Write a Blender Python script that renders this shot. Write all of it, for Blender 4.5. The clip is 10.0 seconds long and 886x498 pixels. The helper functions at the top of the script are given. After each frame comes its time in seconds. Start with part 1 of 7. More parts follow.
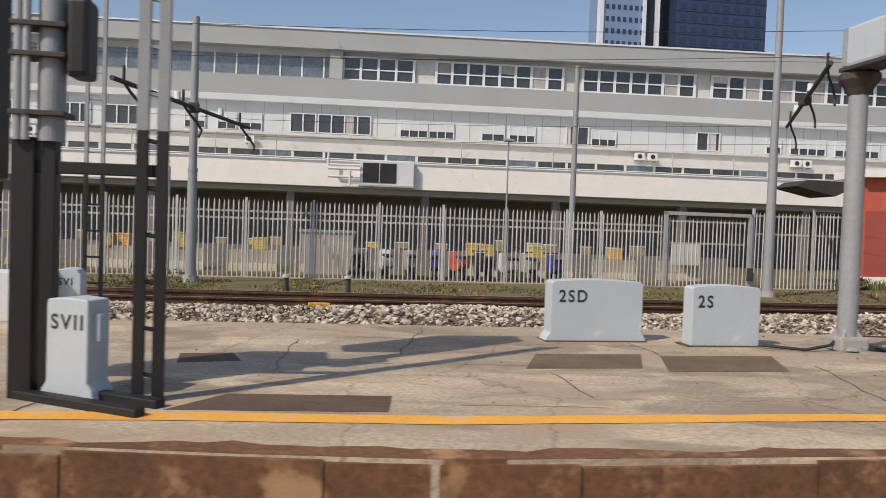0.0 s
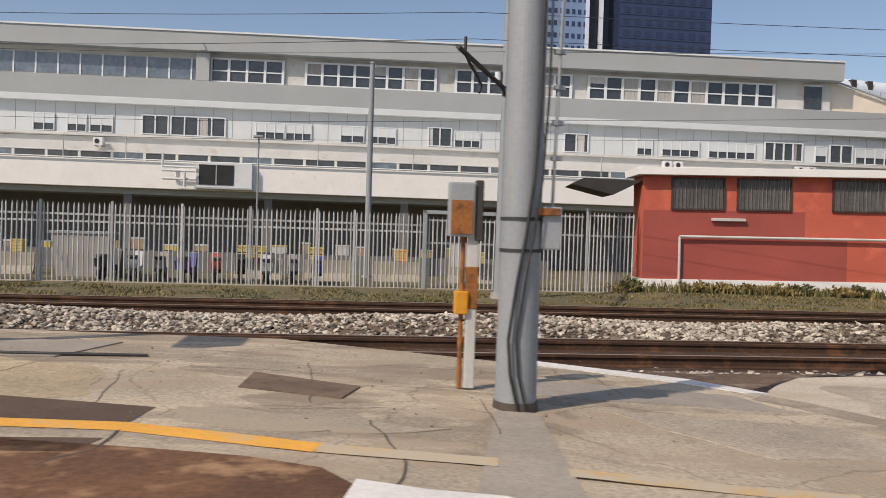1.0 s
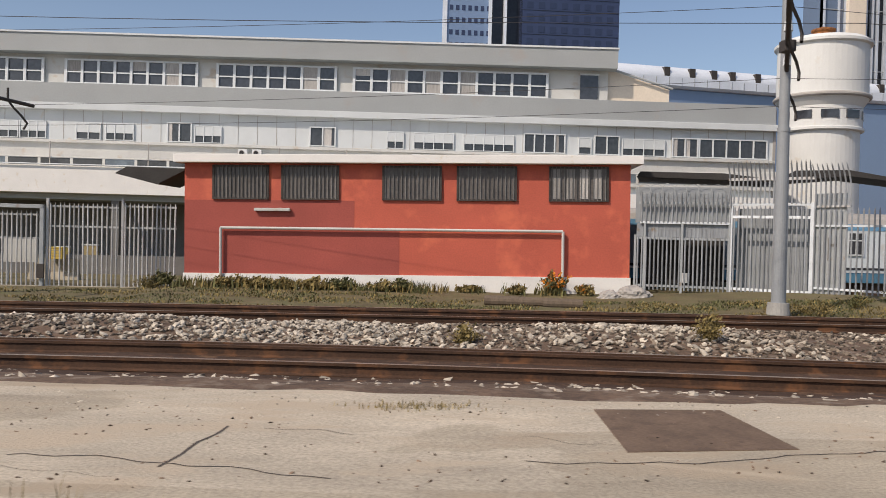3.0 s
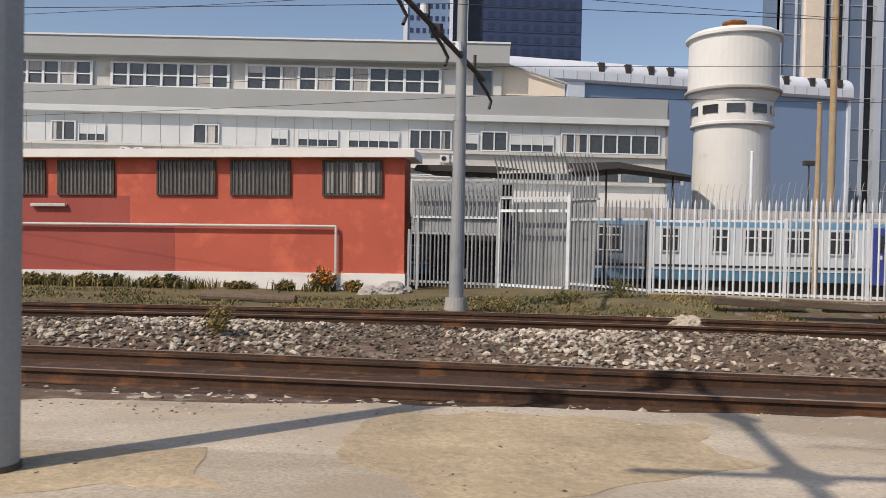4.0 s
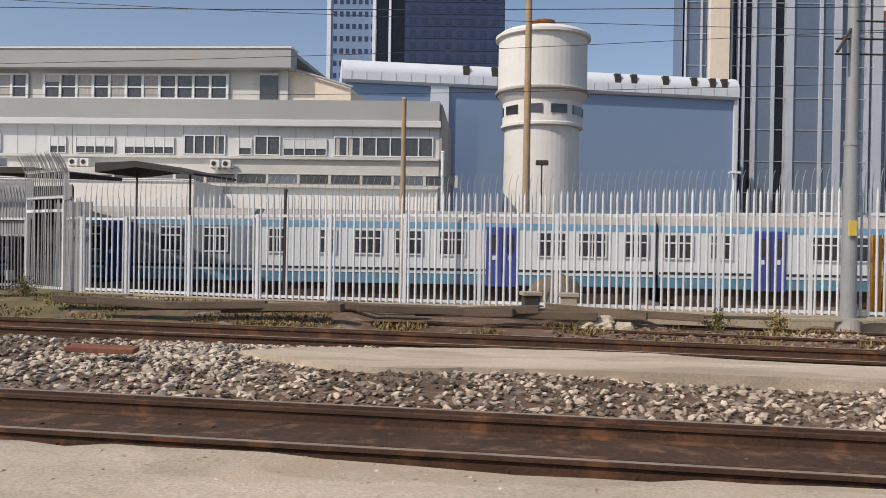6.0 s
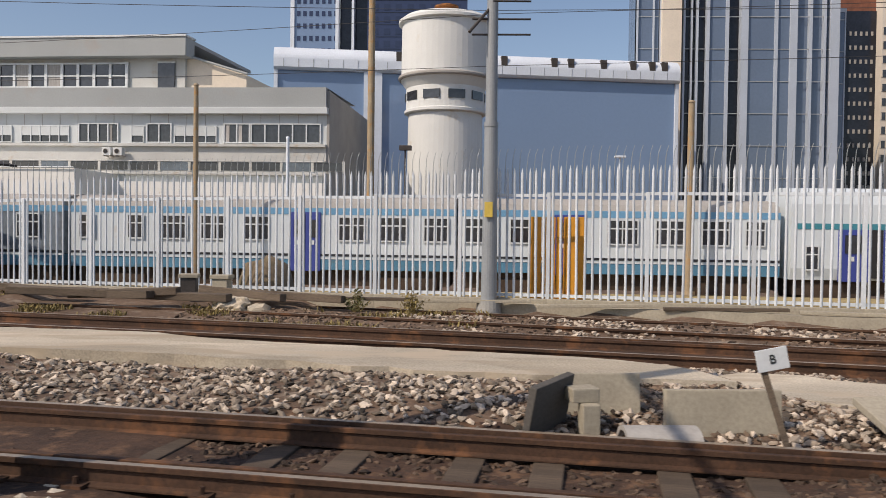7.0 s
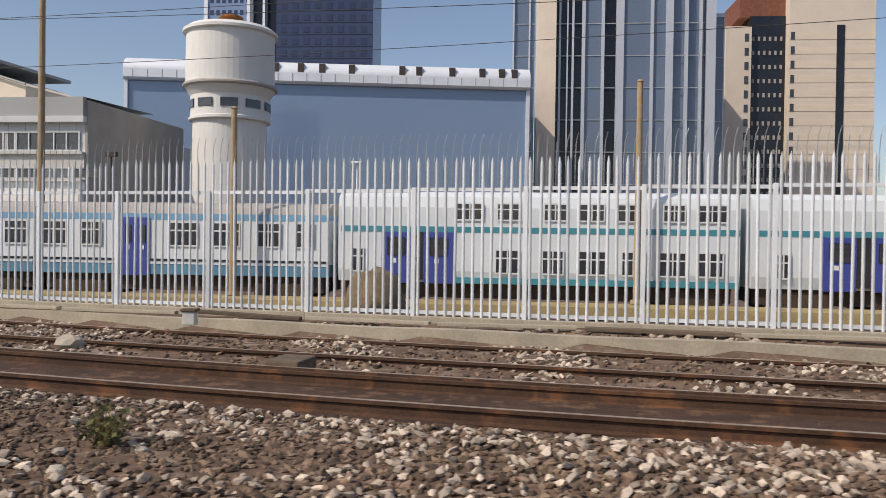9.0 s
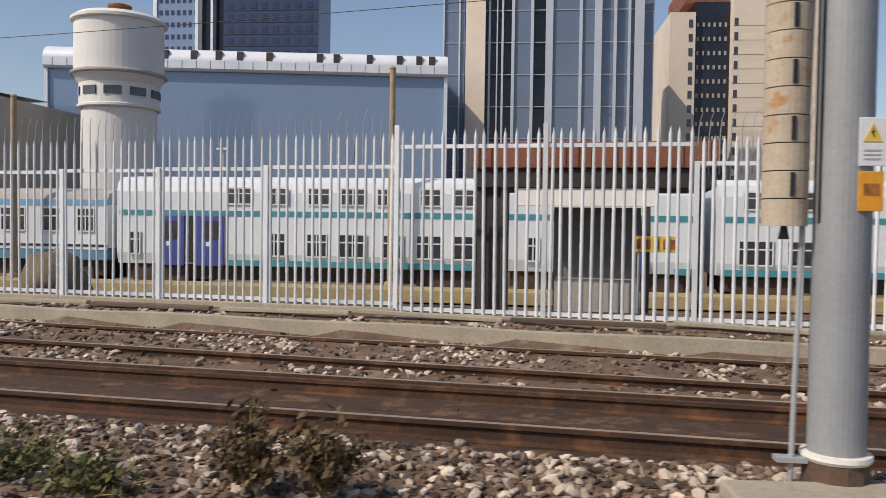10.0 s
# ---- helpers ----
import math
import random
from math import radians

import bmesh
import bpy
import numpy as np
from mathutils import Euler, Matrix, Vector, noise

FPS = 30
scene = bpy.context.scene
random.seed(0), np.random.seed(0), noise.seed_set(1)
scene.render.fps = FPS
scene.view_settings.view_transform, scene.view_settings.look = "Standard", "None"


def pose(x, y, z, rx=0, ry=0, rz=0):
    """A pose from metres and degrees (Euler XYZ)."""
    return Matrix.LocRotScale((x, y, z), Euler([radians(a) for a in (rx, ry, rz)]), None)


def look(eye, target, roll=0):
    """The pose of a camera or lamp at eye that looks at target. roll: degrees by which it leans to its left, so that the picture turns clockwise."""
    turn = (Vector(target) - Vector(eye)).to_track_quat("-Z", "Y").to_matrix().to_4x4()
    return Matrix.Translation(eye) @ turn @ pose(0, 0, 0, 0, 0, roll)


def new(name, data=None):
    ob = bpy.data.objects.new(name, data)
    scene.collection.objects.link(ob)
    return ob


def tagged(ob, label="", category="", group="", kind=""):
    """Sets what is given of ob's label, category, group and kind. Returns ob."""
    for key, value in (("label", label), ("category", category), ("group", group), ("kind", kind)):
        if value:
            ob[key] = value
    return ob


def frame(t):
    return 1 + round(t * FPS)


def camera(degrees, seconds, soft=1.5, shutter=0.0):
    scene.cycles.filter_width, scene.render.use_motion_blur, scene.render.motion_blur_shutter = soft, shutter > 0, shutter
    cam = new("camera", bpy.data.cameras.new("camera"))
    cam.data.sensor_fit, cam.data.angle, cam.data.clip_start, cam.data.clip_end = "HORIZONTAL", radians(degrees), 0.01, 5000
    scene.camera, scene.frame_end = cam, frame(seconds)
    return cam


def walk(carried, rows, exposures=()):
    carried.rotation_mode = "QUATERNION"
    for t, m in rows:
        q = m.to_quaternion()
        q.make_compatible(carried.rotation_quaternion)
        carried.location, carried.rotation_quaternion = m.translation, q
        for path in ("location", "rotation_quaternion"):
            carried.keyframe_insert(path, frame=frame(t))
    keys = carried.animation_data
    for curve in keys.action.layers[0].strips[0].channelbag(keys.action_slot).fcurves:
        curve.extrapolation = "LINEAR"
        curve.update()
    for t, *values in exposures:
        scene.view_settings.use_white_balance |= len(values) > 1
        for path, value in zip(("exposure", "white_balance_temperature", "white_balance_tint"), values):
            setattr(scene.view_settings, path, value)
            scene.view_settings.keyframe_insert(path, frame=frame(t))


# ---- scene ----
cam = camera(58.0, 10.0, soft=0.5, shutter=0.06)
# seconds, eye x y z, yaw, pitch, roll
ROWS = [
    (0, 0, 0, 1.55, -7.874, -1.856, 1.977),
    (0.5, 4.292, -0.032, 1.545, -7.41, -1.453, 1.998),
    (1, 8.597, -0.063, 1.541, -7.212, -1.263, 1.829),
    (1.5, 12.837, -0.095, 1.539, -6.75, -1.25, 1.65),
    (2, 16.98, -0.126, 1.539, -6.218, -1.141, 1.475),
    (2.5, 20.966, -0.157, 1.542, -5.416, -1.17, 1.453),
    (3, 24.918, -0.191, 1.548, -4.84, -0.974, 1.384),
    (4.5, 36.586, -0.214, 1.559, -2.104, -0.999, 1.245),
    (5, 40.409, -0.2, 1.562, -1.188, -1.029, 1.157),
    (5.5, 44.191, -0.185, 1.566, -0.159, -0.86, 1.114),
    (6, 48.008, -0.167, 1.57, 0.415, -0.375, 0.932),
    (7.5, 59.483, -0.104, 1.576, 3.082, -1.621, 0.687),
    (8, 63.49, -0.074, 1.578, 3.695, -1.429, 0.652),
    (8.5, 67.51, -0.046, 1.574, 4.648, -0.767, 0.67),
    (9, 71.769, -0.022, 1.566, 4.962, -0.736, 0.82),
    (9.5, 75.882, -0.01, 1.557, 5.42, -1.42, 0.82),
    (10, 80, 0, 1.55, 5.819, -1.641, 0.807),
]
walk(cam, [(t, pose(x, y, z, 90 + pitch, -roll, yaw)) for t, x, y, z, yaw, pitch, roll in ROWS], [(0, 0.08, 7500, 16), (10, 0.08, 7500, 16)])

# ---------------------------------------------------------------- light
SUN_TO = Vector((0.80, 0.58, -0.98)).normalized()
world = bpy.data.worlds.new("world")
scene.world = world
world.use_nodes = True
wn = world.node_tree
sky = wn.nodes.new("ShaderNodeTexSky")
sky.sky_type = "NISHITA"
sky.sun_disc = False
sky.sun_elevation = math.asin(-SUN_TO.z)
sky.sun_rotation = math.atan2(-SUN_TO.x, -SUN_TO.y)
sky.air_density = 1.0
sky.dust_density = 1.4
sky.ozone_density = 4.0
wn.links.new(sky.outputs[0], wn.nodes["Background"].inputs[0])
wn.nodes["Background"].inputs[1].default_value = 0.125
sun_data = bpy.data.lights.new("sun", "SUN")
sun_data.energy = 3.1
sun_data.angle = radians(0.55)
sun_data.color = (1.0, 0.955, 0.89)
sun = new("sun", sun_data)
sun.matrix_world = look((0, 0, 60), Vector((0, 0, 60)) + SUN_TO)

# ---------------------------------------------------------------- materials
def mat(name, base, rough=0.8, metal=0.0, var=0.25, scale=1.5, fine=30.0, bump=0.15, second=None, amount=0.5, dist=0.01, rand=0.0, stretch=(1, 1, 1), cracks=0.0, streak=None, third=None):
    """Surface with two scales of variation; second: a stain colour mixed in by patches; rand: variation from piece to piece."""
    m = bpy.data.materials.new(name)
    m.use_nodes = True
    nt = m.node_tree
    b = nt.nodes["Principled BSDF"]
    b.inputs["Roughness"].default_value = rough
    b.inputs["Metallic"].default_value = metal
    tc = nt.nodes.new("ShaderNodeTexCoord")
    mp = nt.nodes.new("ShaderNodeMapping")
    mp.inputs["Scale"].default_value = stretch
    nt.links.new(tc.outputs["Object"], mp.inputs["Vector"])

    broad = mp
    if streak:
        broad = nt.nodes.new("ShaderNodeMapping")
        broad.inputs["Scale"].default_value = streak
        nt.links.new(tc.outputs["Object"], broad.inputs["Vector"])

    def noise_tex(s, detail, by=None):
        n = nt.nodes.new("ShaderNodeTexNoise")
        n.inputs["Scale"].default_value = s
        n.inputs["Detail"].default_value = detail
        n.inputs["Roughness"].default_value = 0.62
        nt.links.new((by or mp).outputs[0], n.inputs["Vector"])
        return n

    big, small = noise_tex(scale, 5, broad), noise_tex(fine, 4)
    ramp = nt.nodes.new("ShaderNodeValToRGB")
    ramp.color_ramp.elements[0].position, ramp.color_ramp.elements[1].position = 0.3, 0.72
    lo = [c * (1 - var) for c in base]
    hi = [min(1, c * (1 + var * 0.6)) for c in base]
    ramp.color_ramp.elements[0].color, ramp.color_ramp.elements[1].color = (*lo, 1), (*hi, 1)
    nt.links.new(big.outputs[0], ramp.inputs[0])
    col = ramp.outputs[0]
    mx = nt.nodes.new("ShaderNodeMix")
    mx.data_type, mx.blend_type = "RGBA", "MULTIPLY"
    mx.inputs[0].default_value = min(1, var * 2.2)
    r2 = nt.nodes.new("ShaderNodeValToRGB")
    r2.color_ramp.elements[0].position, r2.color_ramp.elements[1].position = 0.32, 0.62
    r2.color_ramp.elements[0].color, r2.color_ramp.elements[1].color = (0.55, 0.55, 0.55, 1), (1, 1, 1, 1)
    nt.links.new(small.outputs[0], r2.inputs[0])
    nt.links.new(col, mx.inputs[6])
    nt.links.new(r2.outputs[0], mx.inputs[7])
    col = mx.outputs[2]
    if second:
        patch = noise_tex(scale * 2.3, 8, broad)
        r3 = nt.nodes.new("ShaderNodeValToRGB")
        mid = 0.72 - 0.4 * amount
        r3.color_ramp.elements[0].position, r3.color_ramp.elements[1].position = mid - 0.05, mid + 0.07
        nt.links.new(patch.outputs[0], r3.inputs[0])
        m2 = nt.nodes.new("ShaderNodeMix")
        m2.data_type = "RGBA"
        nt.links.new(r3.outputs[0], m2.inputs[0])
        nt.links.new(col, m2.inputs[6])
        m2.inputs[7].default_value = (*second, 1)
        col = m2.outputs[2]
    if third:
        field = noise_tex(scale * 0.8, 3, broad)
        field.inputs["Distortion"].default_value = 0.6
        r5 = nt.nodes.new("ShaderNodeValToRGB")
        r5.color_ramp.elements[0].position, r5.color_ramp.elements[1].position = 0.5, 0.53
        nt.links.new(field.outputs[0], r5.inputs[0])
        m5_ = nt.nodes.new("ShaderNodeMix")
        m5_.data_type, m5_.blend_type = "RGBA", "MULTIPLY"
        nt.links.new(r5.outputs[0], m5_.inputs[0])
        nt.links.new(col, m5_.inputs[6])
        m5_.inputs[7].default_value = (*third, 1)
        col = m5_.outputs[2]
    if cracks:
        wob = noise_tex(1.7, 6)
        ml = nt.nodes.new("ShaderNodeMix")
        ml.data_type = "VECTOR"
        ml.inputs[0].default_value = 0.28
        nt.links.new(mp.outputs[0], ml.inputs[4])
        nt.links.new(wob.outputs[1], ml.inputs[5])
        vo = nt.nodes.new("ShaderNodeTexVoronoi")
        vo.feature = "DISTANCE_TO_EDGE"
        vo.inputs["Scale"].default_value = cracks
        nt.links.new(ml.outputs[1], vo.inputs["Vector"])
        r4 = nt.nodes.new("ShaderNodeValToRGB")
        r4.color_ramp.elements[0].position, r4.color_ramp.elements[1].position = 0.001, 0.006
        r4.color_ramp.elements[0].color, r4.color_ramp.elements[1].color = (0.42, 0.36, 0.3, 1), (1, 1, 1, 1)
        nt.links.new(vo.outputs[0], r4.inputs[0])
        m4 = nt.nodes.new("ShaderNodeMix")
        m4.data_type, m4.blend_type = "RGBA", "MULTIPLY"
        m4.inputs[0].default_value = 0.6
        nt.links.new(col, m4.inputs[6])
        nt.links.new(r4.outputs[0], m4.inputs[7])
        col = m4.outputs[2]
    if rand:
        oi = nt.nodes.new("ShaderNodeObjectInfo")
        geo = nt.nodes.new("ShaderNodeNewGeometry")
        ad = nt.nodes.new("ShaderNodeMath")
        ad.operation = "ADD"
        nt.links.new(oi.outputs["Random"], ad.inputs[0])
        nt.links.new(geo.outputs["Random Per Island"], ad.inputs[1])
        fr = nt.nodes.new("ShaderNodeMath")
        fr.operation = "FRACT"
        nt.links.new(ad.outputs[0], fr.inputs[0])
        mr = nt.nodes.new("ShaderNodeMapRange")
        mr.inputs[3].default_value, mr.inputs[4].default_value = 1 - rand, 1 + rand * 0.5
        nt.links.new(fr.outputs[0], mr.inputs[0])
        m3 = nt.nodes.new("ShaderNodeVectorMath")
        m3.operation = "SCALE"
        nt.links.new(col, m3.inputs[0])
        nt.links.new(mr.outputs[0], m3.inputs["Scale"])
        col = m3.outputs[0]
    nt.links.new(col, b.inputs["Base Color"])
    if bump:
        bp = nt.nodes.new("ShaderNodeBump")
        bp.inputs["Strength"].default_value = bump
        bp.inputs["Distance"].default_value = dist
        nt.links.new(small.outputs[0], bp.inputs["Height"])
        nt.links.new(bp.outputs[0], b.inputs["Normal"])
    return m


def glass_mat(name, tint, rough=0.06, spec=0.8, var=0.35, scale=0.6):
    m = mat(name, tint, rough, 0.0, var, scale, 4.0, 0.0)
    m.node_tree.nodes["Principled BSDF"].inputs["Specular IOR Level"].default_value = spec
    return m


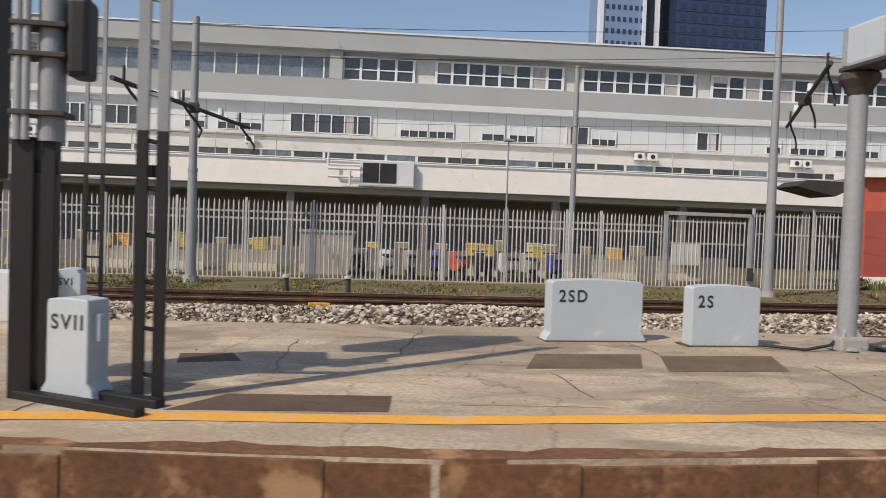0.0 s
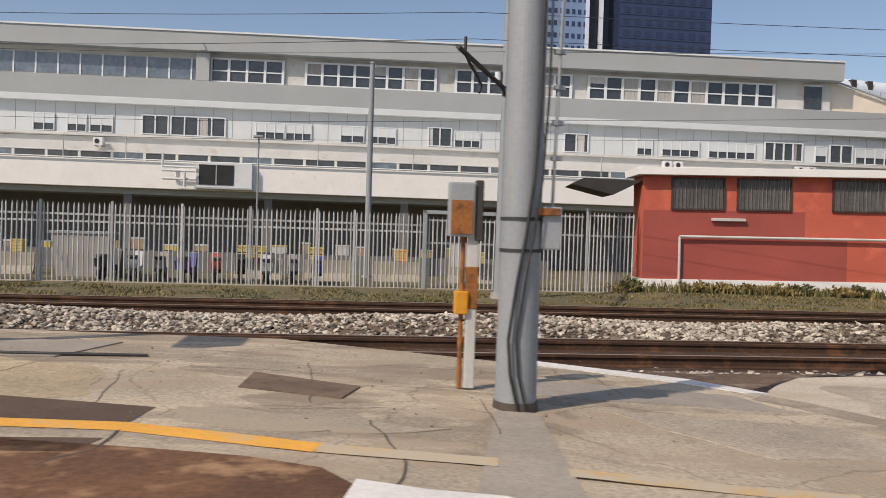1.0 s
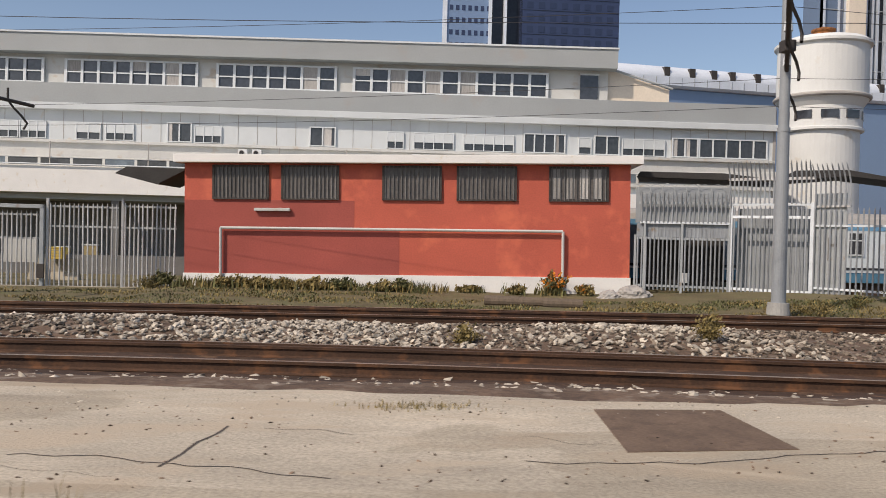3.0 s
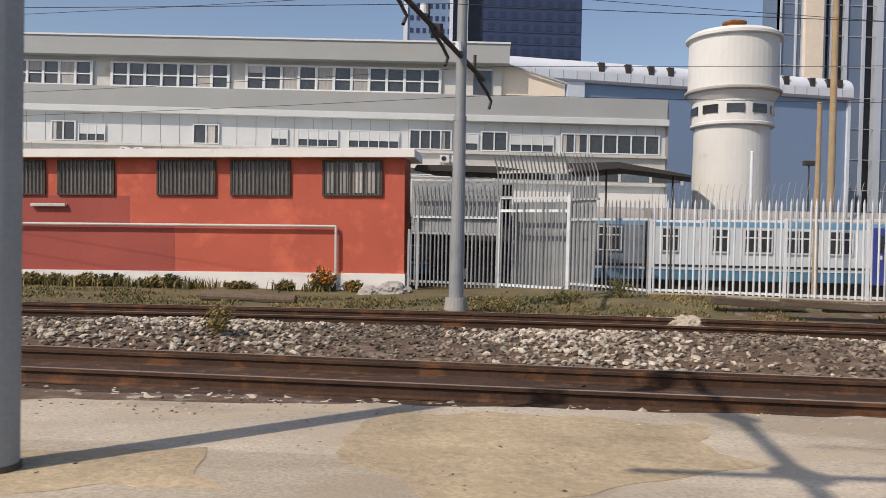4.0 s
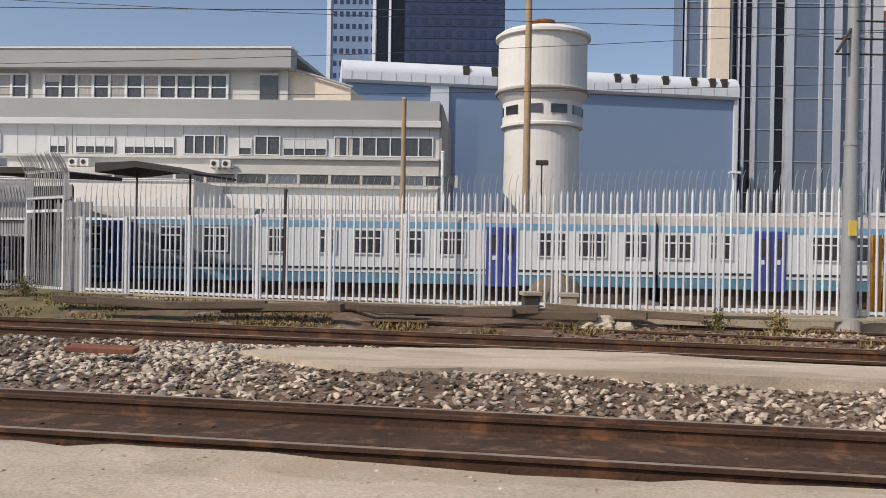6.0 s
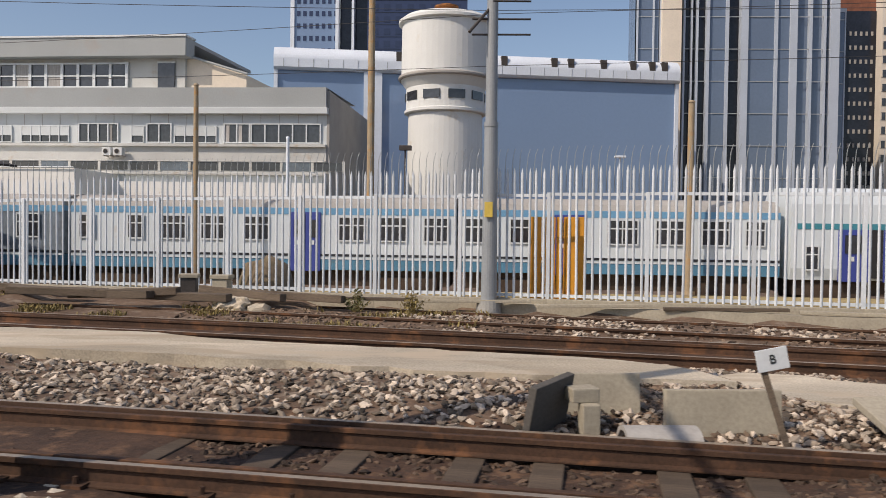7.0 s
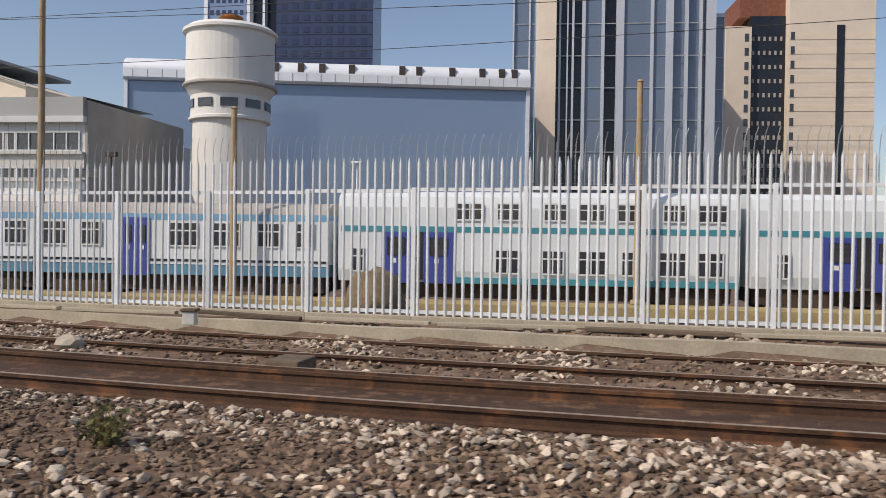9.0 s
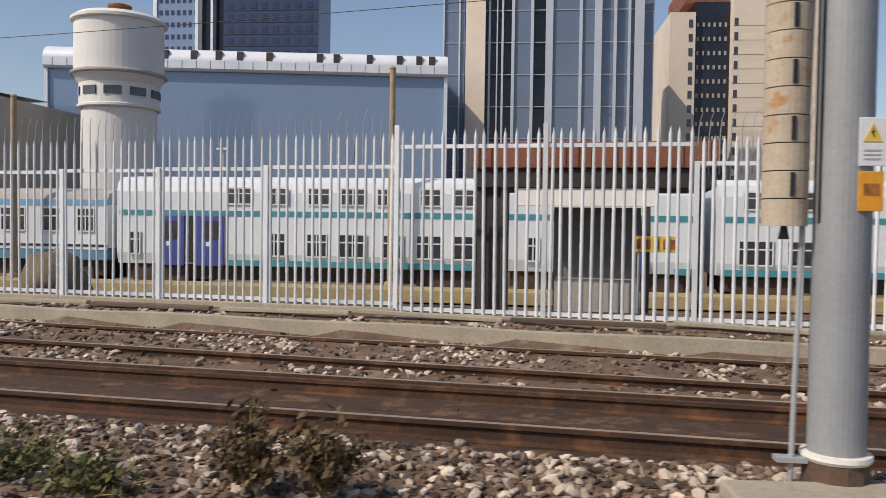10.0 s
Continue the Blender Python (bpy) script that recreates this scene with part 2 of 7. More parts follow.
M = {
    "concrete_platform": mat("worn platform concrete", (0.57, 0.475, 0.345), 0.9, 0, 0.36, 0.9, 30, 0.8, (0.38, 0.30, 0.21), 0.5, 0.012, cracks=0.75, streak=(0.5, 1, 1), third=(0.74, 0.74, 0.75)),
    "concrete_pave": mat("pale dusty pavement", (0.595, 0.52, 0.405), 0.92, 0, 0.32, 0.7, 36, 0.8, (0.47, 0.39, 0.29), 0.45, 0.01, streak=(0.4, 1, 1), third=(0.82, 0.81, 0.79)),
    "concrete_grey": mat("grey cast concrete", (0.36, 0.355, 0.33), 0.85, 0, 0.18, 1.3, 30, 0.25),
    "concrete_light": mat("light concrete", (0.41, 0.365, 0.28), 0.88, 0, 0.2, 1.3, 26, 0.3),
    "edge_brown": mat("stained platform edge stone", (0.20, 0.095, 0.045), 0.9, 0, 0.4, 1.2, 22, 0.5, (0.36, 0.21, 0.11), 0.35),
    "orange_line": mat("worn orange line paint", (0.85, 0.42, 0.07), 0.8, 0, 0.15, 1.0, 40, 0.1, (0.60, 0.42, 0.22), 0.28),
    "orange_faded": mat("nearly worn off orange line paint", (0.66, 0.44, 0.20), 0.85, 0, 0.2, 1.0, 40, 0.2, (0.50, 0.42, 0.30), 0.62),
    "pave_dirty": mat("grimy stained pavement", (0.42, 0.355, 0.27), 0.92, 0, 0.32, 1.2, 30, 0.8, (0.28, 0.225, 0.165), 0.5, 0.012),
    "cover_rust": mat("rust brown cover plate", (0.20, 0.135, 0.092), 0.85, 0.1, 0.3, 2, 40, 0.3, (0.12, 0.08, 0.055), 0.35),
    "heap_soil": mat("dry brown earth", (0.24, 0.18, 0.115), 0.95, 0, 0.35, 1.5, 16, 0.6, (0.15, 0.12, 0.07), 0.4, 0.03),
    "concrete_shade": mat("concrete with shade painted in", (0.11, 0.10, 0.088), 0.9, 0, 0.25, 1.3, 30, 0.25),
    "patch_dark": mat("dark asphalt patch", (0.125, 0.082, 0.055), 0.95, 0, 0.3, 2, 40, 0.4),
    "patch_grey": mat("grey mortar patch", (0.37, 0.325, 0.265), 0.9, 0, 0.2, 1.5, 30, 0.3),
    "patch_white": mat("white mortar edge", (0.75, 0.73, 0.68), 0.9, 0, 0.15, 2, 30, 0.3),
    "crack": mat("dark crack filling", (0.10, 0.08, 0.065), 0.95, 0, 0.3, 5, 40, 0.2),
    "soil": mat("stony track soil", (0.165, 0.106, 0.07), 0.95, 0, 0.4, 1.1, 14, 0.6, (0.24, 0.19, 0.145), 0.35, 0.03),
    "grass_soil": mat("dry grassy soil", (0.175, 0.142, 0.07), 0.95, 0, 0.4, 0.8, 18, 0.6, (0.115, 0.112, 0.045), 0.4, 0.03),
    "bed": mat("rust stained track bed", (0.07, 0.037, 0.022), 0.95, 0, 0.4, 1.6, 16, 0.6, (0.15, 0.082, 0.045), 0.35, 0.03),
    "ballast_rust": mat("rust stained ballast stone", (0.12, 0.078, 0.052), 0.92, 0, 0.25, 6, 60, 0.3, None, 0.5, 0.004, 0.7),
    "ballast": mat("track ballast stone", (0.265, 0.212, 0.16), 0.9, 0, 0.25, 6, 60, 0.3, None, 0.5, 0.004, 0.85),
    "ballast_brown": mat("brown stained ballast stone", (0.215, 0.147, 0.1), 0.9, 0, 0.25, 6, 60, 0.3, None, 0.5, 0.004, 0.85),
    "ballast_cream": mat("cream ballast stone", (0.58, 0.485, 0.385), 0.9, 0, 0.2, 6, 60, 0.3, None, 0.5, 0.004, 0.5),
    "ballast_white": mat("pale new ballast stone", (0.56, 0.495, 0.40), 0.9, 0, 0.2, 6, 60, 0.3, None, 0.5, 0.004, 0.45),
    "rust": mat("rusty rail steel", (0.085, 0.042, 0.023), 0.85, 0.1, 0.4, 1.2, 30, 0.4, (0.155, 0.068, 0.03), 0.34),
    "rail_top": mat("worn rail head", (0.40, 0.32, 0.24), 0.36, 0.35, 0.25, 1.5, 50, 0.05),
    "sleeper": mat("weathered timber sleeper", (0.14, 0.10, 0.068), 0.9, 0, 0.35, 2, 25, 0.5, None, 0.5, 0.01, 0.35, (0.4, 4, 4)),
    "steel_grey": mat("galvanised grey steel", (0.40, 0.43, 0.44), 0.6, 0.25, 0.12, 1.0, 40, 0.08, (0.30, 0.22, 0.15), 0.12),
    "pale": mat("galvanised fence pale", (0.73, 0.78, 0.81), 0.5, 0.1, 0.12, 2.0, 40, 0.05, (0.40, 0.30, 0.22), 0.12, 0.01, 0.2),
    "pale_old": mat("dull galvanised fence pale", (0.56, 0.565, 0.555), 0.6, 0.1, 0.16, 2.0, 40, 0.05, (0.28, 0.19, 0.13), 0.2, 0.01, 0.25),
    # darker copy of the pale for the cage: shade in the colour, real rust flecks
    "pale_grey": mat("rust flecked fence pale with shade in its blue grey", (0.33, 0.355, 0.375), 0.6, 0.1, 0.18, 2.0, 40, 0.05, (0.24, 0.18, 0.13), 0.2, 0.01, 0.3),
    "mast": mat("painted mast steel", (0.30, 0.325, 0.34), 0.6, 0.1, 0.12, 1.2, 30, 0.06),
    "black": mat("black signal paint", (0.011, 0.011, 0.012), 0.55, 0, 0.3, 2, 30, 0.1),
    "grey_box": mat("pale blue grey painted cabinet", (0.46, 0.53, 0.57), 0.6, 0, 0.06, 1.5, 30, 0.05, (0.62, 0.62, 0.60), 0.12),
    "letter": mat("black stencil paint", (0.025, 0.03, 0.03), 0.7, 0, 0.2, 5, 50, 0),
    "red_wall": mat("weathered red plaster", (0.57, 0.122, 0.078), 0.85, 0, 0.14, 0.35, 20, 0.15, (0.66, 0.155, 0.09), 0.35),
    "red_dark": mat("darker red wall tone", (0.40, 0.088, 0.068), 0.85, 0, 0.16, 0.35, 20, 0.15),
    "white_paint": mat("dull white paint", (0.665, 0.69, 0.69), 0.75, 0, 0.10, 0.7, 25, 0.08, (0.56, 0.51, 0.44), 0.14),
    "cream": mat("cream plaster", (0.585, 0.59, 0.56), 0.85, 0, 0.12, 0.5, 20, 0.1, (0.48, 0.41, 0.33), 0.22),
    "panel_white": mat("white wall panel", (0.605, 0.645, 0.65), 0.7, 0, 0.08, 0.6, 20, 0.05, (0.58, 0.54, 0.47), 0.12),
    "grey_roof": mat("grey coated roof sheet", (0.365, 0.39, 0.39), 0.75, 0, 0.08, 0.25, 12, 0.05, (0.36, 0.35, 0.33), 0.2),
    # near black that stands for the darkness inside openings
    "dark_gap": mat("near black painted in for unlit recesses", (0.03, 0.03, 0.032), 0.9, 0, 0.3, 1, 10, 0.0),
    "window_dark": glass_mat("dark window glass", (0.05, 0.055, 0.065)),
    "window_shed": mat("dusty shed window", (0.15, 0.135, 0.125), 0.4, 0, 0.3, 2, 12, 0.05),
    "window_blue": glass_mat("bluish strip glazing", (0.14, 0.18, 0.22)),
    "curtain": mat("pale curtain cloth", (0.55, 0.53, 0.50), 0.9, 0, 0.3, 3, 20, 0.2, None, 0.5, 0.01, 0.35, (9, 9, 0.4)),
    "frame_white": mat("white window frame", (0.68, 0.72, 0.73), 0.6, 0, 0.08, 2, 30, 0.03),
    "grille": mat("dark window grille", (0.075, 0.065, 0.058), 0.7, 0.2, 0.3, 3, 30, 0.1),
    "blue_glass": glass_mat("blue curtain wall glass", (0.185, 0.275, 0.42), 0.08, 0.8, 0.035, 0.06),
    "navy_glass": glass_mat("navy tower glass", (0.035, 0.05, 0.105), 0.1, 0.5, 0.06, 0.1),
    "tower_glass": glass_mat("steel blue tower glass", (0.13, 0.178, 0.255), 0.07, 0.8, 0.08, 0.08),
    "navy_pane": glass_mat("dark navy window pane", (0.027, 0.039, 0.082), 0.08, 0.5, 0.06, 0.1),
    "tower_dark": glass_mat("dark tower glass", (0.022, 0.026, 0.038), 0.1, 0.4),
    "alu": mat("pale aluminium cladding", (0.74, 0.80, 0.86), 0.5, 0.1, 0.08, 0.4, 8, 0.02),
    "fin_alu": mat("grey blue metal fin", (0.50, 0.56, 0.63), 0.5, 0.1, 0.08, 0.4, 8, 0.02),
    "tower_cream": mat("cream tower cladding", (0.74, 0.65, 0.53), 0.8, 0, 0.08, 0.3, 8, 0.02),
    "tank": mat("white water tower plaster", (0.70, 0.715, 0.69), 0.85, 0, 0.08, 0.35, 16, 0.08, (0.60, 0.55, 0.46), 0.15),
    "stone_tower": mat("banded beige stone cladding", (0.72, 0.645, 0.545), 0.85, 0, 0.1, 0.2, 8, 0.05),
    "train_white": mat("dusty white coach paint", (0.68, 0.745, 0.77), 0.45, 0, 0.08, 0.5, 20, 0.02, (0.60, 0.60, 0.57), 0.15),
    "train_blue": mat("blue coach door paint", (0.05, 0.075, 0.32), 0.45, 0, 0.12, 1, 20, 0.02),
    "train_teal": mat("teal coach stripe", (0.05, 0.27, 0.33), 0.45, 0, 0.12, 1, 20, 0.02),
    "train_sky": mat("light blue coach band", (0.16, 0.38, 0.58), 0.45, 0, 0.12, 1, 20, 0.02),
    "train_petrol": mat("petrol blue coach band", (0.085, 0.25, 0.38), 0.5, 0, 0.15, 1, 20, 0.02, (0.10, 0.17, 0.20), 0.3),
    "roof_white": mat("white painted roof edge", (0.84, 0.83, 0.79), 0.7, 0, 0.05, 1.5, 20, 0.03, (0.72, 0.66, 0.55), 0.15),
    "window_bar": mat("grey window slat", (0.20, 0.195, 0.185), 0.7, 0.1, 0.2, 3, 30, 0.1, None, 0.5, 0.01, 0.4),
    "sand_stain": mat("sandy yellow brown dirt", (0.53, 0.425, 0.275), 0.95, 0, 0.3, 1.0, 18, 0.9, (0.42, 0.33, 0.21), 0.4, 0.015),
    "dust_stain": mat("grey brown dust layer", (0.49, 0.42, 0.325), 0.95, 0, 0.32, 1.3, 26, 0.9, (0.37, 0.31, 0.235), 0.45, 0.014),
    # coach side in shade: the white is replaced by a dark grey blue
    "train_shaded": mat("grey blue coach side with shade painted in", (0.20, 0.245, 0.29), 0.6, 0, 0.2, 0.8, 20, 0.03, (0.12, 0.14, 0.17), 0.4),
    "train_under": mat("brake dust brown underframe", (0.10, 0.065, 0.042), 0.9, 0, 0.4, 1.5, 20, 0.3),
    "orange_panel": mat("orange yellow sheet", (0.75, 0.33, 0.03), 0.6, 0, 0.15, 1.0, 20, 0.05, (0.5, 0.2, 0.03), 0.25),
    "yellow": mat("faded yellow plastic", (0.72, 0.52, 0.10), 0.6, 0, 0.15, 2, 20, 0.05),
    "rust_orange": mat("rusty orange steel", (0.42, 0.16, 0.045), 0.85, 0.1, 0.3, 3, 30, 0.3, (0.16, 0.07, 0.03), 0.45),
    "timber": mat("old grey brown timber", (0.16, 0.12, 0.085), 0.9, 0, 0.35, 2, 25, 0.5, None, 0.5, 0.01, 0.35, (0.5, 5, 5)),
    "wood_pole": mat("weathered tan pole", (0.40, 0.31, 0.20), 0.85, 0, 0.2, 2, 25, 0.2, (0.42, 0.24, 0.10), 0.35),
    "leaf": mat("dusty green leaf", (0.15, 0.15, 0.055), 0.8, 0, 0.35, 3, 20, 0, None, 0.5, 0.01, 0.5),
    "leaf_dry": mat("dry yellow brown leaf", (0.31, 0.235, 0.085), 0.85, 0, 0.35, 3, 20, 0, None, 0.5, 0.01, 0.5),
    "flower": mat("orange blossom", (0.75, 0.26, 0.03), 0.8, 0, 0.25, 3, 20, 0, None, 0.5, 0.01, 0.3),
    "cable": mat("black cable sheath", (0.035, 0.035, 0.037), 0.6, 0, 0.2, 3, 30, 0),
    "brick_red": mat("red brown sheet", (0.26, 0.10, 0.06), 0.85, 0, 0.3, 2, 25, 0.2),
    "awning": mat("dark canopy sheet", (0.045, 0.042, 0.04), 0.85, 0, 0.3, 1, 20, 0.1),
    "weight": mat("weathered counterweight concrete", (0.50, 0.43, 0.33), 0.9, 0, 0.18, 3, 30, 0.3, (0.42, 0.22, 0.09), 0.28),
    # dark grey; carries painted shade under the podium and in the shelter
    "deck_dark": mat("dark grey for walls, scrawls and painted shade", (0.205, 0.2, 0.19), 0.9, 0, 0.2, 0.6, 20, 0.2),
    "leaf_rust": mat("rusty brown weed leaf", (0.17, 0.115, 0.055), 0.85, 0, 0.35, 3, 20, 0, None, 0.5, 0.01, 0.5),
    "wall_grey": mat("grey boundary wall", (0.40, 0.38, 0.35), 0.9, 0, 0.15, 0.6, 20, 0.2),
    "motor": mat("dark scooter plastic", (0.04, 0.04, 0.045), 0.5, 0, 0.3, 3, 20, 0),
    "stone_yellow": mat("yellow tuff kerb", (0.42, 0.33, 0.16), 0.9, 0, 0.3, 1.5, 20, 0.4),
}

# ---------------------------------------------------------------- builders
def link(name, bm, material, parent=None, label="", smooth=False):
    me = bpy.data.meshes.new(name)
    bm.to_mesh(me)
    bm.free()
    me.materials.append(material)
    if smooth:
        me.polygons.foreach_set("use_smooth", [True] * len(me.polygons))
    ob = new(name, me)
    if parent:
        ob.parent = parent
    if label:
        ob["label"] = label
    return ob


def part(name, bm, material, parent, label="", smooth=False):
    return link(name, bm, material, parent, label, smooth)


def share(name, ob, parent, m):
    """Another object on the mesh of ob."""
    o = new(name, ob.data)
    o.parent = parent
    o.matrix_basis = m
    return o


def thing(name, m, label, category, group="", kind=""):
    e = new(name)
    e.empty_display_size = 0.2
    e.matrix_basis = m
    return tagged(e, label, category, group, kind)


def box(x0, x1, y0, y1, z0, z1, bm=None, bev=0.0):
    bm = bm or bmesh.new()
    r = bmesh.ops.create_cube(bm, size=1.0, matrix=Matrix.Translation(((x0 + x1) / 2, (y0 + y1) / 2, (z0 + z1) / 2)) @ Matrix.Diagonal((abs(x1 - x0), abs(y1 - y0), abs(z1 - z0), 1)))
    if bev:
        es = list({e for v in r["verts"] for e in v.link_edges})
        bmesh.ops.bevel(bm, geom=es, offset=bev, segments=2, affect="EDGES", profile=0.6)
    return bm


def cyl(r0, r1, z0, z1, seg=20, bm=None, m=None, caps=True):
    bm = bm or bmesh.new()
    t = Matrix.Translation((0, 0, (z0 + z1) / 2))
    bmesh.ops.create_cone(bm, cap_ends=caps, segments=seg, radius1=r0, radius2=r1, depth=z1 - z0, matrix=(m or Matrix()) @ t)
    return bm


def rod(a, b, r, seg=8, bm=None):
    a, b = Vector(a), Vector(b)
    d = b - a
    m = Matrix.Translation((a + b) / 2) @ d.to_track_quat("Z", "Y").to_matrix().to_4x4()
    bm = bm or bmesh.new()
    bmesh.ops.create_cone(bm, cap_ends=True, segments=seg, radius1=r, radius2=r, depth=d.length, matrix=m)
    return bm


def turned(profile, seg=32, bm=None):
    """A solid of revolution from (radius, z) pairs."""
    bm = bm or bmesh.new()
    rings = []
    for r, z in profile:
        rings.append([bm.verts.new((r * math.cos(2 * math.pi * i / seg), r * math.sin(2 * math.pi * i / seg), z)) for i in range(seg)])
    for a, b in zip(rings, rings[1:]):
        for i in range(seg):
            bm.faces.new((a[i], a[(i + 1) % seg], b[(i + 1) % seg], b[i]))
    bm.faces.new(rings[0][::-1])
    bm.faces.new(rings[-1])
    return bm


def prism(points, y0, y1, bm=None):
    """A slab from a polygon in x and z, between y0 and y1."""
    bm = bm or bmesh.new()
    a = [bm.verts.new((x, y0, z)) for x, z in points]
    b = [bm.verts.new((x, y1, z)) for x, z in points]
    bm.faces.new(a)
    bm.faces.new(b[::-1])
    n = len(points)
    for i in range(n):
        bm.faces.new((a[i], b[i], b[(i + 1) % n], a[(i + 1) % n]))
    bmesh.ops.recalc_face_normals(bm, faces=bm.faces[:])
    return bm


def slab(points, z0, z1, bm=None, zf=None):
    """A slab from a polygon in x and y; zf adds a height by place."""
    bm = bm or bmesh.new()
    zf = zf or (lambda x, y: 0.0)
    a = [bm.verts.new((x, y, z1 + zf(x, y))) for x, y in points]
    b = [bm.verts.new((x, y, z0 + zf(x, y))) for x, y in points]
    top = bm.faces.new(a)
    bm.faces.new(b[::-1])
    n = len(points)
    for i in range(n):
        bm.faces.new((a[i], b[i], b[(i + 1) % n], a[(i + 1) % n]))
    bmesh.ops.recalc_face_normals(bm, faces=bm.faces[:])
    bmesh.ops.triangulate(bm, faces=[top])
    return bm


def sweep(profile, path, bm=None):
    """A profile in (across, up) carried along a path of (x, y, z)."""
    bm = bm or bmesh.new()
    rings = []
    for i, p in enumerate(path):
        a, b = path[max(i - 1, 0)], path[min(i + 1, len(path) - 1)]
        d = Vector((b[0] - a[0], b[1] - a[1], 0)).normalized()
        s = Vector((-d.y, d.x, 0))
        rings.append([bm.verts.new(Vector(p) + s * u + Vector((0, 0, w))) for u, w in profile])
    n = len(profile)
    for a, b in zip(rings, rings[1:]):
        for i in range(n):
            bm.faces.new((a[i], a[(i + 1) % n], b[(i + 1) % n], b[i]))
    bm.faces.new(rings[0])
    bm.faces.new(rings[-1][::-1])
    bmesh.ops.recalc_face_normals(bm, faces=bm.faces[:])
    return bm


def wire(name, pts, r, material, parent=None, label="", cat=""):
    cu = bpy.data.curves.new(name, "CURVE")
    cu.dimensions = "3D"
    cu.bevel_depth = r
    cu.bevel_resolution = 1
    sp = cu.splines.new("POLY")
    sp.points.add(len(pts) - 1)
    for q, p in zip(sp.points, pts):
        q.co = (*p, 1)
    cu.materials.append(material)
    tmp = bpy.data.objects.new(name, cu)
    scene.collection.objects.link(tmp)
    me = bpy.data.meshes.new_from_object(tmp.evaluated_get(bpy.context.evaluated_depsgraph_get()))
    bpy.data.objects.remove(tmp)
    me.materials.clear()
    me.materials.append(material)
    ob = new(name, me)
    if parent:
        ob.parent = parent
    if label:
        tagged(ob, label, cat)
    return ob


def lerp(x, table):
    return float(np.interp(x, [t[0] for t in table], [t[1] for t in table]))


# ---------------------------------------------------------------- plan
TRACK_A = ((-60, 11.6), (-20, 11.2), (0, 10.95), (10, 10.75), (18, 10.75), (24, 10.3), (30, 9.45), (36, 8.35), (44, 7.25), (48, 6.6), (56, 5.45), (61, 4.55), (70, 3.1), (82, 1.2), (110, -3.0))
TRACK_B = ((-60, 17.3), (-20, 16.6), (0, 16.3), (10, 16.25), (22, 16.0), (30, 15.75), (37, 15.2), (44, 13.9), (48, 13.2), (57, 11.35), (63, 9.95), (71, 8.1), (81, 6.9), (95, 5.2), (125, 1.5))
TRACK_C = ((44, 17.0), (50, 16.2), (56, 14.4), (62.5, 12.65), (71, 10.85), (75, 10.35), (82, 9.1), (95, 7.3), (125, 3.5))
FENCE_Z = ((-60, -0.42), (17, -0.36), (19, -0.24), (31.5, -0.2), (34, -0.06), (36, 0.06), (39, 0.22), (125, 0.24))


def smooth_path(table, step=1.5, w=5.0):
    xs = np.arange(table[0][0], table[-1][0], step)
    out = []
    for x in xs:
        k = np.linspace(-w, w, 11)
        out.append((float(x), float(np.mean([lerp(x + q, table) for q in k]))))
    return out


PATH_A, PATH_B, PATH_C = smooth_path(TRACK_A), smooth_path(TRACK_B), smooth_path(TRACK_C)


def ground_z(x, y):
    a, b, f = lerp(x, PATH_A), lerp(x, PATH_B), lerp(x, FENCE_Z)
    base = -0.16
    yf = lerp(x, ((36, 40), (38.4, 20.5), (42, 18.6), (50, 17.3), (60, 15.6), (66, 14.4), (78, 12.8), (92, 11.0), (120, 8)))
    if x > 36 and y > yf + 0.5:
        z = f + (-0.85 - f) * min(1, (y - yf - 0.5) / 1.5)
    elif y > b + 1.0:
        k = min(1, (y - b - 1.0) / 2.5)
        if x > 46:
            k = min(1, (y - b - 1.0) / 5.0)
        z = base + (f - base) * k
    elif a + 1.0 < y < b - 1.0:
        k = (y - a - 1.0) / max(b - a - 2.0, 0.1)
        z = base + (0.13 + 0.08 * math.sin(x * 0.7)) * math.sin(math.pi * k) ** 0.7
        if 41.5 < x < 65:
            z = min(z, -0.02)
    elif y < a - 1.0:
        z = base + 0.14 * min(1, (a - 1.0 - y) / 1.0)
    else:
        z = base
    if x > 52 and abs(y - lerp(x, PATH_C)) < 1.3:
        z = min(z, -0.06)
    if 53 < x < 64 and abs(y - a) < 1.0:
        z = -0.205 + 0.16 * min(1, max(0, (x - 57.8) / 1.2))
    return z + 0.03 * noise.noise((x * 0.6, y * 0.6, 0)) + 0.015 * noise.noise((x * 3, y * 3, 5))


# ground: one sheet out to the horizon
gx = [-1500, -400, -120, -60] + list(np.arange(-40, 100, 0.5)) + [110, 130, 200, 500, 1500]
gy = [-1500, -300, -60, -15] + list(np.arange(-4, 32, 0.4)) + [40, 60, 110, 300, 900, 2500]
bm = bmesh.new()
vs = [[bm.verts.new((x, y, ground_z(x, y) if -45 < x < 100 and -5 < y < 33 else (-0.85 if x > 36 else -0.4) if y > 33 else -0.1)) for y in gy] for x in gx]
for i in range(len(gx) - 1):
    for j in range(len(gy) - 1):
        f = bm.faces.new((vs[i][j], vs[i + 1][j], vs[i + 1][j + 1], vs[i][j + 1]))
        xm, ym = (gx[i] + gx[i + 1]) / 2, (gy[j] + gy[j + 1]) / 2
        f.material_index = 2 if min(abs(ym - lerp(xm, PATH_A)), abs(ym - lerp(xm, PATH_B))) < 1.25 else 1 if ym > lerp(xm, PATH_B) + 1.1 and xm < 42 + 3 * noise.noise((xm, ym, 3)) else 0
ground = link("ground", bm, M["soil"], smooth=True)
ground.data.materials.append(M["grass_soil"])
ground.data.materials.append(M["bed"])
tagged(ground, "stony brown soil with dry grass beside the tracks", "ground", kind="structure")

